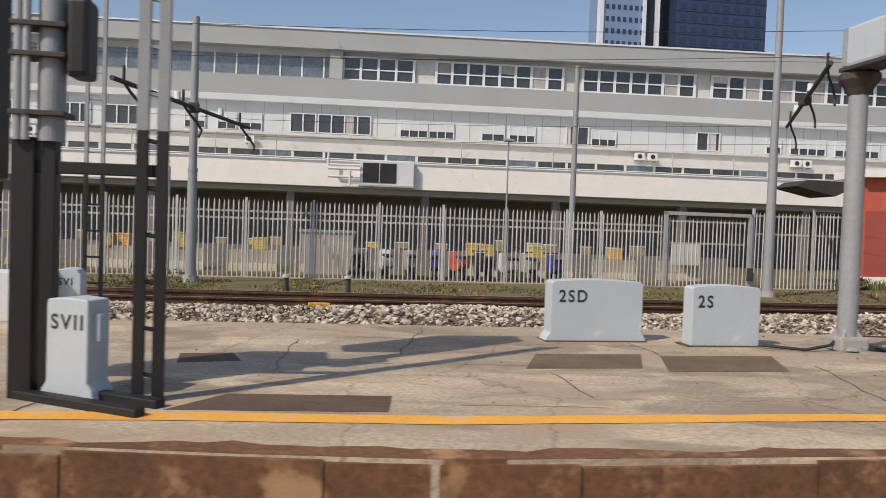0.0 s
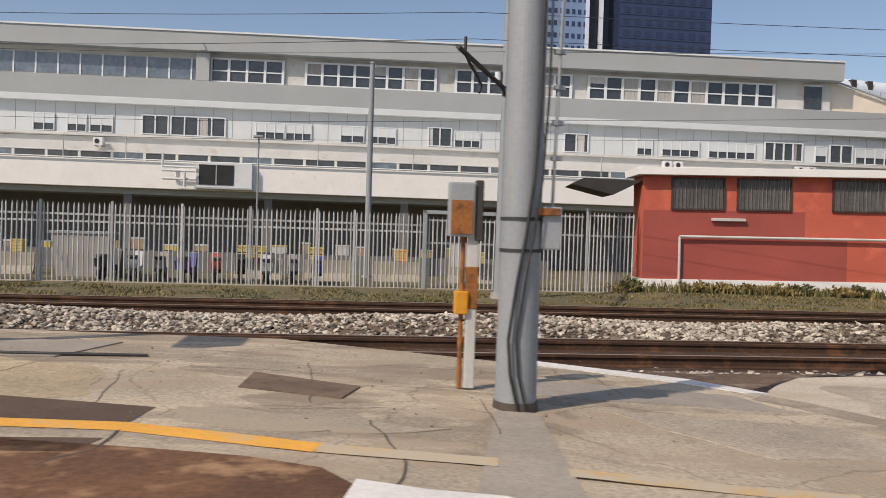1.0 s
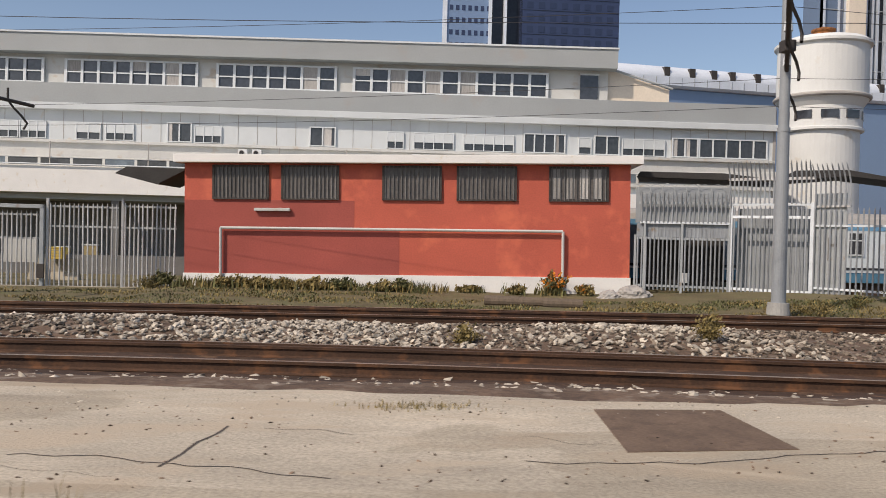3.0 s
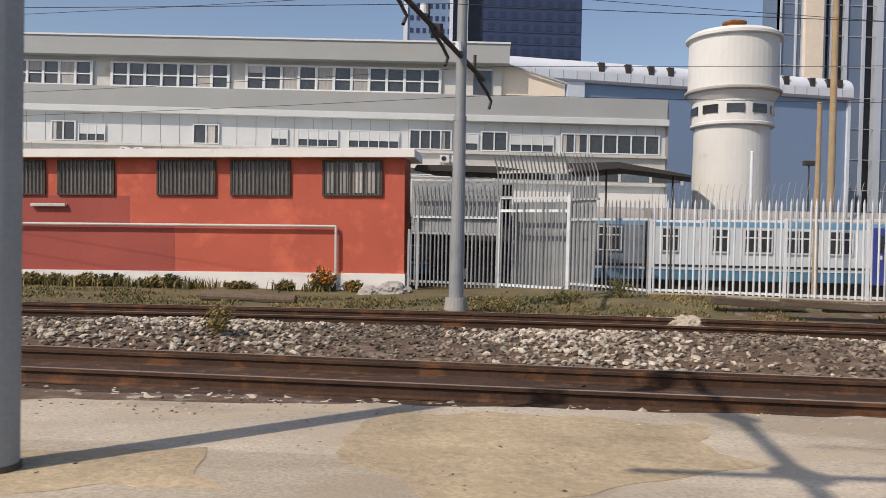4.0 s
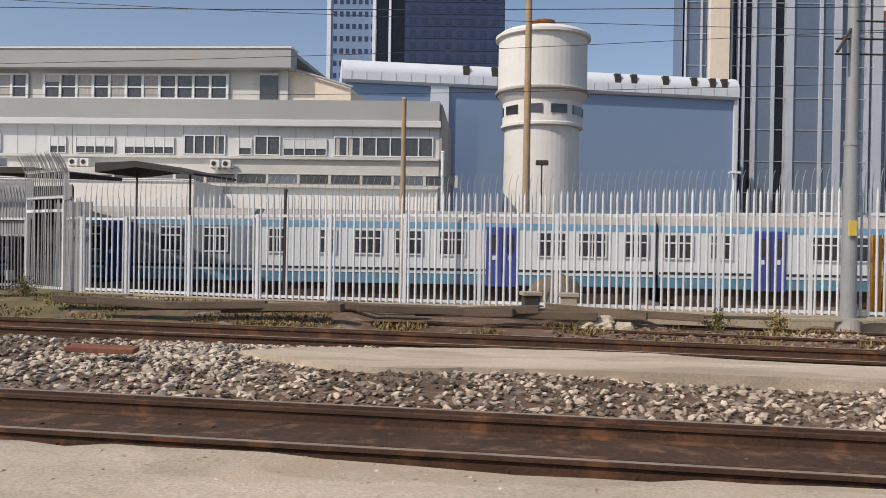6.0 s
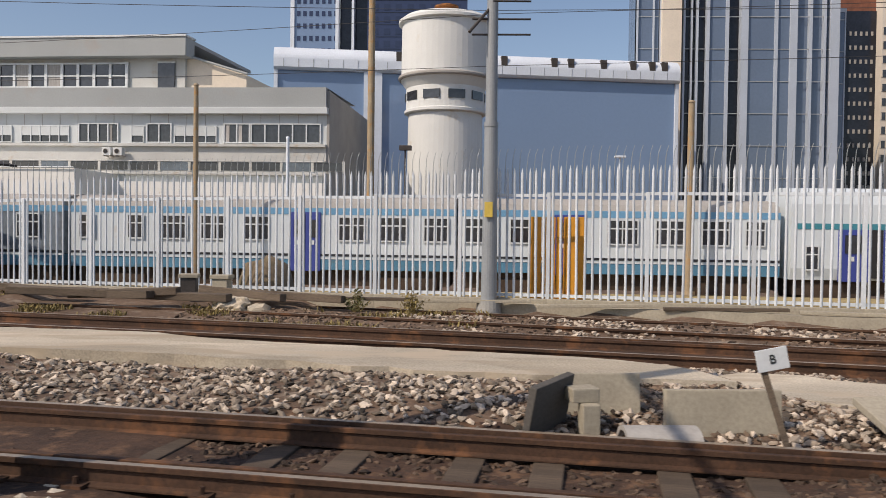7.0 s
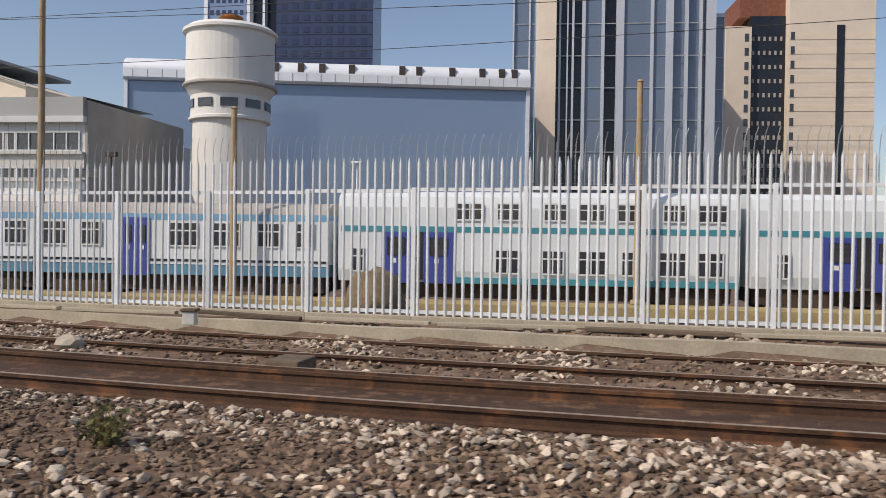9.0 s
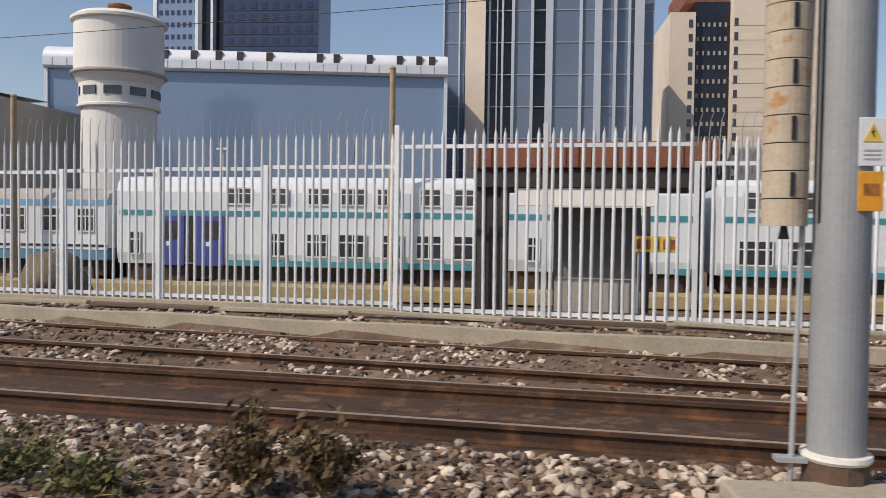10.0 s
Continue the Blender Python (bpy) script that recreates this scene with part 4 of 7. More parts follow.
for x in (10.2, 12.6, 14.7, 16.5, 19.0, 23.3, 24.75, 27.6, 30.2, 31.9, 33.0):
    part("roof_vent", box(x - 0.26, x + 0.26, -0.5, 0.35, 15.85, 16.62), M["grille"], hall, "dark roof vent")
for x in np.arange(0.8, W, 1.2):
    part("roof_seam", box(x - 0.02, x + 0.02, -0.53, -0.48, 15.1, 15.75), M["steel_grey"], hall)
for x in (0.0, W - 0.3):
    part("side_frame", box(x, x + 0.3, -0.2, 0.3, -3, 15.0), M["alu"], hall)
part("stair_shaft", box(7.3, 8.8, -0.3, 0.02, -3, 15.0), M["alu"], hall, "pale stair shaft")

# ---------------------------------------------------------------- towers
nt_ = thing("navy_tower", pose(33.1, 98.2, 0) @ Matrix.Diagonal((0.985, 0.97, 0.98, 1)), "dark navy glass high-rise with blue patterned flank", "tower")
part("flank", box(0, 5.4, 0, 6, -3, 95), M["blue_glass"], nt_, "blue glazed flank with small windows")
part("front", box(9.3, 21.6, -1.2, 5, -3, 95), M["navy_glass"], nt_, "navy mirrored front")
part("core", box(5.4, 9.3, 1.0, 6, -3, 95), M["tower_dark"], nt_)
part("rib", box(-0.5, 0.0, -0.2, 1, -3, 95), M["alu"], nt_)
part("rib", box(5.2, 5.6, -0.4, 1, -3, 95), M["alu"], nt_)
part("rib", box(7.2, 7.5, -0.2, 1.2, -3, 95), M["alu"], nt_)
for z in np.arange(16, 40, 1.55):
    for x in np.arange(0.3, 5.0, 0.78):
        part("small_window", box(x, x + 0.42, -0.05, 0.0, z, z + 0.6), M["navy_glass"], nt_)
for z in np.arange(12, 42, 1.5):
    part("floor_line", box(9.3, 21.6, -1.24, -1.2, z, z + 0.06), M["tower_dark"], nt_)
    for x in np.arange(9.9, 21.3, 1.45):
        part("small_window", box(x, x + 0.75, -1.25, -1.2, z + 0.3, z + 1.05), M["navy_pane"], nt_)

gt = thing("glass_tower", pose(71.5, 80, 0), "tall grey blue glass tower with white fins and a cream shaft", "tower")
for x0, x1, y, k, h in ((0, 2.2, 1.0, "tower_glass", 34), (2.4, 4.3, 0.2, "tower_cream", 34), (4.3, 7.0, 1.4, "tower_dark", 34), (7.0, 9.0, 1.0, "tower_glass", 34), (9.0, 10.4, 1.6, "tower_dark", 34), (10.4, 15.4, 1.0, "tower_glass", 34), (15.4, 19.8, 1.4, "tower_glass", 34)):
    part("bay", box(x0, x1, y, 5, -3, h), M[k], gt)
for x, w_ in ((0.0, 0.15), (1.6, 0.15), (2.3, 0.25), (4.6, 0.2), (5.4, 0.12), (5.9, 0.2), (6.9, 0.3), (8.8, 0.3), (10.3, 0.7), (13.6, 0.3), (15.1, 0.7), (17.0, 0.25), (18.4, 0.2), (19.0, 0.9)):
    part("fin", box(x, x + w_, 0.75, 1.6, -3, 34), M["fin_alu"], gt, "grey white vertical fin")
for z in np.arange(4, 44, 3.2):
    part("floor_line", box(0, 19.8, 0.93, 1.0, z, z + 0.08), M["steel_grey"], gt)
gt2 = thing("glass_tower_wing", pose(91.3, 82, 0), "grey blue glass tower wing", "tower")
part("bay", box(0, 1.2, 0, 18, -3, 24), M["tower_glass"], gt2)
for x in (0.0, 1.1):
    part("fin", box(x, x + 0.12, -0.08, 0.0, -3, 24), M["fin_alu"], gt2)
for z in np.arange(4, 24, 3.2):
    part("floor_line", box(0.12, 1.1, -0.05, 0.0, z, z + 0.08), M["steel_grey"], gt2)
part("parapet", box(-0.05, 1.25, -0.1, 18, 24, 24.4), M["fin_alu"], gt2)

st = thing("stone_tower", pose(97, 99, 0), "beige banded stone apartment tower with dark window flank", "tower")
part("shaft", box(0, 3.0, 0, 14, -3, 27.6), M["stone_tower"], st)
part("flank", box(3.0, 7.2, 0.8, 14, -3, 29.0), M["tower_dark"], st, "dark glazed flank")
part("front", box(7.2, 17, -0.6, 14, -3, 80), M["stone_tower"], st)
for z in np.arange(2, 27, 1.7):
    for x in (2.2, 7.35):
        part("small_window", box(x, x + 0.45, -0.66 if x > 5 else -0.06, 0, z, z + 0.9), M["window_dark"], st)
    for k in range(6):
        part("lit_window", box(3.3 + k * 0.65, 3.55 + k * 0.65, 0.72, 0.8, z + 0.2, z + 0.7), M["wall_grey"], st)
    part("stone_band", box(7.2, 17, -0.64, -0.6, z, z + 0.8), M["tower_cream"], st)
part("dark_slot", box(12.6, 13.5, -0.68, -0.6, -3, 27.5), M["tower_dark"], st)
part("roof_lump", box(1.8, 7.2, 1.0, 12, 28.9, 31.5), M["brick_red"], st, "dark red brown roof block")

# ---------------------------------------------------------------- palisade fences
def pale_mesh(name, h, tip=0.12, bent=0.0):
    """One pressed steel pale with a pointed top, standing on z = 0; bent: how far its top leans to the front."""
    w, d, t = 0.026, 0.018, 0.006
    prof = ((-w, 0.0), (-w * 0.35, -d), (w * 0.35, -d), (w, 0.0), (w * 0.35, -d + t), (-w * 0.35, -d + t))
    levels = [(0, 0, 1), (h - tip - (0.45 if bent else 0), 0, 1)]
    if bent:
        levels += [(h - tip - 0.2, -bent * 0.4, 1), (h - tip, -bent * 0.85, 0.8)]
    bm = bmesh.new()
    rings = [[bm.verts.new((x * s, y + dy, z)) for x, y in prof] for z, dy, s in levels]
    for a, b in zip(rings, rings[1:]):
        for i in range(6):
            bm.faces.new((a[i], a[(i + 1) % 6], b[(i + 1) % 6], b[i]))
    top = bm.verts.new((0, -0.01 - bent, h))
    for i in range(6):
        bm.faces.new((rings[-1][i], rings[-1][(i + 1) % 6], top))
    bm.faces.new(rings[0][::-1])
    bmesh.ops.recalc_face_normals(bm, faces=bm.faces[:])
    me = bpy.data.meshes.new(name)
    bm.to_mesh(me)
    bm.free()
    return me


def spike_mesh(h, lean):
    """A thin curved anti-climb spike."""
    bm = bmesh.new()
    pts = [Vector((0, 0, 0)), Vector((0, 0, h * 0.6)), Vector((lean * 0.3, -lean * 0.2, h * 0.85)), Vector((lean, -lean * 0.3, h))]
    for i, (a, b) in enumerate(zip(pts, pts[1:])):
        rod(a, b, 0.009 - 0.002 * i, 4, bm)
    me = bpy.data.meshes.new("spike")
    bm.to_mesh(me)
    bm.free()
    return me


PALES = {}


def fence_bay(x0, y0, x1, y1, z0, rails, ztop, n, k, label, group, spikes=0.0, post_top=None, base=0.1, bent=0.0):
    L = math.hypot(x1 - x0, y1 - y0)
    t = thing("fence_bay", pose(x0, y0, z0, 0, 0, math.degrees(math.atan2(y1 - y0, x1 - x0))), label, "fence", group)
    h = round(ztop - z0 - 0.06, 2)
    key = (k, h, bent)
    if key not in PALES:
        PALES[key] = pale_mesh("pale", h, 0.12, bent)
        PALES[key].materials.append(M[k])
    pt = (post_top or rails[0]) - z0 + 0.03
    part("post", box(-0.037, 0.037, -0.03, 0.05, -0.3, pt, None, 0.006), M[k], t)
    if base:
        part("base_kerb", box(0.0, L, -0.09, 0.09, -0.35, base * 0.55, None, 0.01), M["concrete_light"], t, "pale concrete base kerb")
    for z in rails:
        part("rail", box(0.03, L - 0.03, 0.0, 0.045, z - z0 - 0.03, z - z0 + 0.03), M[k], t)
    for i in range(n):
        x = (i + 0.6) * L / (n + 0.2)
        o = new("pale", PALES[key])
        o.parent = t
        o.matrix_basis = pose(x + random.uniform(-0.006, 0.006), -0.003, 0.06, random.uniform(-0.4, 0.4), random.uniform(-0.5, 0.5), random.uniform(-4, 4))
    if spikes:
        key = ("spike", spikes)
        if key not in PALES:
            PALES[key] = spike_mesh(spikes - ztop + 0.55, 0.06)
            PALES[key].materials.append(M["steel_grey"])
        for i in range(n):
            o = new("spike", PALES[key])
            o.parent = t
            o.matrix_basis = pose((i + 0.1) * L / (n + 0.2), 0.10, ztop - z0 - 0.55, 0, 0, random.uniform(-30, 30))
    return t


F2 = ((38.98, 19.43), (40.22, 19.1), (41.95, 18.45), (43.67, 17.92), (45.36, 17.64), (47.05, 17.36), (48.68, 17.1), (50.3, 16.83), (51.92, 16.56), (53.55, 16.28), (55.3, 15.98), (57.05, 15.72), (58.92, 15.4), (60.82, 15.02), (62.67, 14.66), (64.42, 14.32), (66.3, 14.0), (68.2, 13.7), (70.1, 13.43), (71.98, 13.2), (73.85, 12.95), (75.8, 12.7), (78.0, 12.4))
for (xa, ya), (xb, yb) in zip(F2, F2[1:]):
    n = max(6, round(math.hypot(xb - xa, yb - ya) / 0.152))
    rail = lerp(xa, ((38, 2.02), (42, 2.12), (50, 2.22), (58, 2.34), (66, 2.34), (78, 2.5)))
    top = round(lerp(xa, ((38, 2.6), (46, 2.66), (58, 2.9), (70, 2.95), (78, 3.02))) / 0.05) * 0.05
    fence_bay(xa, ya, xb, yb, 0.2, (rail, 0.32), top, n, "pale", "galvanised steel palisade fence bay with pointed pales and spikes", "palisade fence", top + 0.38)
F3 = ((78.0, 12.4), (80.3, 12.1), (82.45, 11.8))
for (xa, ya), (xb, yb) in zip(F3, F3[1:]):
    fence_bay(xa, ya, xb, yb, 0.14, (2.78, 0.25), 3.05, 14, "pale", "taller galvanised palisade gate bay", "palisade fence", 0.0, 3.08)
F4 = ((82.45, 11.8), (84.4, 11.55), (86.4, 11.3), (88.4, 11.05), (90.4, 10.8), (92.4, 10.55))
for (xa, ya), (xb, yb) in zip(F4, F4[1:]):
    fence_bay(xa, ya, xb, yb, 0.14, (2.5, 0.25), 2.9, 13, "pale", "galvanised steel palisade fence bay with pointed pales and spikes", "palisade fence", 3.25)

# older fence in front of the parking deck
xs1 = list(np.arange(-42.6, 9.0, 2.1)) + [9.0, 11.25]
for xa, xb in zip(xs1, xs1[1:]):
    ya, yb = 25.3 + (xa + 30) * 0.019, 25.3 + (xb + 30) * 0.019
    fence_bay(xa, ya, xb, yb, -0.4, (1.72, 1.5), 2.1, round((xb - xa) / 0.145), "pale_old", "dull grey palisade fence bay before the parking deck", "older palisade fence", 0.0, 2.12)
for xa, xb, top in ((11.35, 14.3, 2.02), (14.55, 16.75, 2.3), (16.85, 18.55, 2.35)):
    ya, yb = 25.3 + (xa + 30) * 0.019, 25.3 + (xb + 30) * 0.019
    fence_bay(xa, ya, xb, yb, -0.4, (top - 0.12, 1.15 if top < 2.2 else 1.55), top + 0.02, round((xb - xa) / 0.145), "pale_old", "grey palisade gate bay with rust stains", "older palisade fence", 0.0, top + 0.1)
gate = thing("gate_frame", pose(11.3, 26.05, -0.4, 0, 0, 1.1), "grey steel gate portal in the palisade fence", "gate")
part("post", box(-0.06, 0.06, -0.08, 0.06, 0, 2.62, None, 0.01), M["steel_grey"], gate)
part("post", box(3.05, 3.17, -0.08, 0.06, 0, 2.62, None, 0.01), M["steel_grey"], gate)
part("lintel", box(-0.06, 3.17, -0.08, 0.06, 2.5, 2.62, None, 0.01), M["steel_grey"], gate)
part("latch_box", box(3.0, 3.22, -0.16, -0.08, 0.3, 0.75, None, 0.01), M["grille"], gate, "dark latch box")

# cage with a double gate, a tall gate and a sheet door between the shed and the long fence
cage = thing("steel_cage_gate", pose(33.0, 24.2, 0), "grey palisade cage with double gate and barbed top", "gate")


def face(p0, p1):
    """Local matrix and length of one side of the cage, from p0 to p1."""
    d = math.degrees(math.atan2(p1[1] - p0[1], p1[0] - p0[0]))
    return pose(p0[0] - 33.0, p0[1] - 24.2, 0, 0, 0, d), math.dist(p0, p1)


def cage_part(name, m, bm, k, label=""):
    o = part(name, bm, M[k], cage, label)
    o.matrix_basis = m
    return o


def cage_pales(m, x0, x1, step, z0, h, bent=0.0, y=-0.05, k="pale_grey"):
    me = pale_mesh("pale", h, 0.1, bent)
    me.materials.append(M[k])
    for x in np.arange(x0, x1, step):
        o = new("pale", me)
        o.parent = cage
        o.matrix_basis = m @ pose(x, y, z0, random.uniform(-1, 1), 0, random.uniform(-5, 5))


F_GATE, L_GATE = face((33.0, 24.2), (35.65, 23.2))
F_TALL, L_TALL = face((35.65, 23.2), (37.42, 21.8))
F_DOOR, L_DOOR = face((37.42, 21.8), (38.98, 19.43))
for x, z in ((0.02, 1.72), (L_GATE * 0.5, 2.1), (L_GATE - 0.04, 2.1), (0.3, 2.1)):
    cage_part("post", F_GATE, box(x - 0.035, x + 0.035, -0.06, 0.02, -0.1, z, None, 0.008), "steel_grey")
for x0, x1, z in ((0.0, L_GATE, 1.62), (0.15, L_GATE, 2.11), (0.0, L_GATE, 0.15), (0.1, L_GATE, 2.72)):
    cage_part("rail", F_GATE, box(x0, x1, -0.04, 0.03, z - 0.035, z + 0.035), "pale" if z == 2.11 else "steel_grey")
cage_part("infill_sheet", F_GATE, box(0.05, L_GATE - 0.05, 0.06, 0.08, 1.66, 2.08), "pale_grey", "grey corrugated sheet strip")
for x in np.arange(0.1, L_GATE - 0.1, 0.11):
    cage_part("sheet_rib", F_GATE, box(x, x + 0.045, 0.045, 0.06, 1.66, 2.08), "pale_grey")
cage_part("back_sheet", F_GATE, box(0.0, L_GATE, 0.16, 0.18, 2.1, 3.22), "mast", "grey sheet behind the upper pales")
cage_pales(F_GATE, 0.1, L_GATE * 0.5 - 0.05, 0.125, 0.02, 1.68)
cage_pales(F_GATE, L_GATE * 0.5 + 0.1, L_GATE - 0.05, 0.125, 0.02, 1.68)
cage_pales(F_GATE, 0.2, L_GATE, 0.13, 2.12, 0.95, 0.12)
cage_part("bucket", F_GATE, cyl(0.13, 0.15, 0.25, 0.55, 14, None, Matrix.Translation((1.55, 0.5, 0))), "white_paint", "white bucket hanging in the gate")
# near black sheet added only to darken what shows between the gate pales
cage_part("hanging_sheet", F_GATE, box(0.1, L_GATE - 0.05, 1.7, 1.74, -0.2, 3.2), "awning", "dark backdrop added behind the cage gate")
for x in (0.0, L_TALL):
    cage_part("post", F_TALL, box(x - 0.05, x + 0.05, -0.06, 0.04, -0.1, 2.75, None, 0.008), "pale")
for x0, x1, z in ((-0.1, L_TALL + 0.05, 2.7), (0.0, L_TALL, 2.32), (0.0, L_TALL, 0.15), (-0.1, L_TALL + 0.05, 3.45)):
    cage_part("rail", F_TALL, box(x0, x1, -0.05, 0.03, z - 0.04, z + 0.04), "pale" if z < 3 else "pale_old")
cage_pales(F_TALL, 0.1, L_TALL - 0.05, 0.125, 0.05, 2.63)
cage_pales(F_TALL, -0.05, L_TALL + 0.05, 0.125, 2.72, 1.25, 0.25)
# steel grey rather than bright metal: partial shade is put into the panel colour
cage_part("sheet_door", F_DOOR, box(0.06, 0.95, 0.03, 0.05, 0.0, 3.0), "steel_grey", "plain sheet steel panel, partial shade put into its grey")
cage_part("scrawl", F_DOOR, box(0.45, 0.52, 0.024, 0.03, 1.1, 1.75), "deck_dark", "grey painted scrawl")
cage_part("scrawl", F_DOOR, box(0.52, 0.7, 0.024, 0.03, 1.5, 1.58), "deck_dark", "grey painted scrawl")
for z in (0.3, 2.08):
    cage_part("rail", F_DOOR, box(0.0, L_DOOR, -0.03, 0.02, z - 0.03, z + 0.03), "pale")
cage_part("rail", F_DOOR, box(0.0, 1.1, -0.03, 0.02, 2.6, 2.66), "pale_old")
cage_pales(F_DOOR, 0.1, 1.1, 0.14, 2.6, 1.25, 0.25)
cage_pales(F_DOOR, 0.08, L_DOOR - 0.05, 0.15, 0.15, 2.45, 0.0, -0.03, "pale_grey")
cage_part("backing_sheet", F_TALL, box(0.0, L_TALL, 0.75, 0.78, 0.0, 2.6), "mast", "blue grey sheet behind the tall gate")
cage_part("canopy", F_GATE, prism([(0.0, 3.55), (0.1, 3.72), (2.6, 3.66), (3.9, 3.5), (3.9, 3.4), (2.6, 3.46)], 0.3, 2.6), "awning", "sagging dark canopy sheet")
cage_part("roof_beam", F_GATE, box(0.1, 5.2, 2.7, 2.85, 3.62, 3.9, None, 0.02), "cream", "pale roof beam behind the cage")
for kx in range(7):
    x = 0.25 + kx * 0.36
    c = wire("barbed_coil", [(x + 0.2 * math.cos(q), 0.05, 3.15 + 0.15 * math.sin(q)) for q in np.linspace(0, 6.28, 10)], 0.008, M["steel_grey"], cage)
    c.matrix_basis = F_GATE
cano = thing("dark_canopy", pose(39.0, 23.2, 0, 0, 0, -20), "dark tilted canopy sheet on thin posts", "canopy")
part("sheet", prism([(-1.3, 3.78), (0.2, 3.8), (2.2, 3.42), (2.2, 3.36), (0.2, 3.62), (-1.3, 3.5)], -0.5, 1.5), M["awning"], cano)
part("post", rod((1.7, 0, -0.9), (1.7, 0, 3.5), 0.03), M["grille"], cano)
part("post", rod((-0.2, 0, -0.9), (-0.2, 0, 3.6), 0.03), M["grille"], cano)

# ---------------------------------------------------------------- trains
TR = (48.0, 27.0, -1.79)


def coach_pose(s):
    a = radians(TR[2])
    return pose(TR[0] + s * math.cos(a), TR[1] + s * math.sin(a), 0, 0, 0, TR[2])


def shell(s0, s1, prof):
    """A coach body: profile (depth, height) drawn along s."""
    bm = bmesh.new()
    a = [bm.verts.new((s0, y, z)) for y, z in prof]
    b = [bm.verts.new((s1, y, z)) for y, z in prof]
    for i in range(len(prof)):
        j = (i + 1) % len(prof)
        bm.faces.new((a[i], a[j], b[j], b[i]))
    bm.faces.new(a)
    bm.faces.new(b[::-1])
    bmesh.ops.recalc_face_normals(bm, faces=bm.faces[:])
    return bm


def coach_window(t, x0, x1, z0, z1, y=0.0):
    w = part("window", box(x0, x1, y - 0.035, y - 0.004, z0, z1, None, 0.01), M["window_dark"], t)
    fr = bmesh.new()
    box(x0 - 0.03, x1 + 0.03, y - 0.05, y - 0.036, z1 - 0.02, z1 + 0.03, fr)
    box(x0 - 0.03, x1 + 0.03, y - 0.05, y - 0.036, z0 - 0.03, z0 + 0.02, fr)
    box(x0, x1, y - 0.05, y - 0.036, z0 + (z1 - z0) * 0.62, z0 + (z1 - z0) * 0.68, fr)
    for x in (x0 - 0.01, (x0 + x1) / 2, x1 + 0.01):
        box(x - 0.022, x + 0.022, y - 0.05, y - 0.036, z0, z1, fr)
    part("frame", fr, M["frame_white"], w)


def single_coach(s0, s1, windows, doors, side="train_white", label="white and blue single deck railway coach with grey roof"):
    t = thing("railway_coach", coach_pose(0), label, "train", "parked train")
    part("body", shell(s0, s1, [(0, 0.62), (0, 2.12), (2.8, 2.12), (2.8, 0.62)]), M[side], t, "dusty white coach side" if side == "train_white" else "coach side darkened to grey blue for shade")
    part("lower_band", shell(s0, s1, [(-0.01, 0.2), (-0.01, 0.6), (2.8, 0.6), (2.8, 0.2)]), M["train_petrol"], t, "blue green lower band")
    part("rub_strip", box(s0, s1, -0.03, 0.0, 0.66, 0.74), M["window_dark"], t)
    part("rub_strip", box(s0, s1, -0.03, 0.0, 0.56, 0.63), M["train_white"], t)
    part("cant_band", shell(s0, s1, [(-0.012, 2.08), (-0.012, 2.3), (2.8, 2.3), (2.8, 2.08)]), M["train_sky"], t, "light blue band under the roof")
    part("roof", shell(s0, s1, [(0, 2.3), (0.12, 2.5), (0.5, 2.66), (1.4, 2.74), (2.3, 2.66), (2.8, 2.3)]), M["wall_grey"], t, "dull grey coach roof")
    part("underframe", shell(s0 + 0.2, s1 - 0.2, [(0.25, -0.35), (0.2, 0.2), (2.6, 0.2), (2.6, -0.35)]), M["train_under"], t, "brown equipment boxes under the floor")
    for c in (s0 + 1.6, s1 - 1.6):
        b = part("bogie", box(c - 1.0, c + 1.0, 0.15, 2.6, -0.55, 0.0, None, 0.05), M["train_under"], t)
        for d in (-0.62, 0.62):
            part("wheel", cyl(0.42, 0.42, -0.07, 0.07, 20, None, pose(c + d, 0.3, -0.42, 90, 0, 0)), M["rust"], b)
    for x0, x1 in windows:
        coach_window(t, x0, x1, 1.2, 2.0)
    for x0, x1 in doors:
        d = part("door", box(x0, x1, -0.045, -0.004, 0.15, 2.16, None, 0.01), M["train_blue"], t, "blue folding door")
        part("door_joint", box((x0 + x1) / 2 - 0.015, (x0 + x1) / 2 + 0.015, -0.055, -0.046, 0.2, 2.1), M["window_dark"], d)
        for q in (0.25, 0.75):
            xm = x0 + (x1 - x0) * q
            part("door_glass", box(xm - 0.11, xm + 0.11, -0.058, -0.046, 1.3, 1.9, None, 0.02), M["window_dark"], d)
            part("sticker", box(xm - 0.06, xm + 0.06, -0.062, -0.059, 1.05, 1.2), M["frame_white"], d)
    return t


# first coach stands in shade, which is painted into its side colour
single_coach(-20.0, -6.75, ((-19, -18), (-17.3, -16.3), (-15.5, -14.5), (-13, -12), (-9.95, -9.2), (-8.4, -7.6)), ((-11.9, -10.9),), "train_shaded", "single deck railway coach with shade painted on its side")
single_coach(-6.45, 6.95, ((-6.15, -5.6), (-4.4, -3.85), (-3.25, -2.3), (-1.8, -0.9), (-0.3, 0.55), (3.0, 3.95), (4.4, 5.3), (5.9, 6.72)), ((1.28, 2.36),))
single_coach(7.1, 17.6, ((7.27, 8.2), (8.8, 9.5), (12.0, 13.0), (13.6, 14.5), (15.1, 15.95), (16.5, 17.1)), ((10.25, 11.3),))


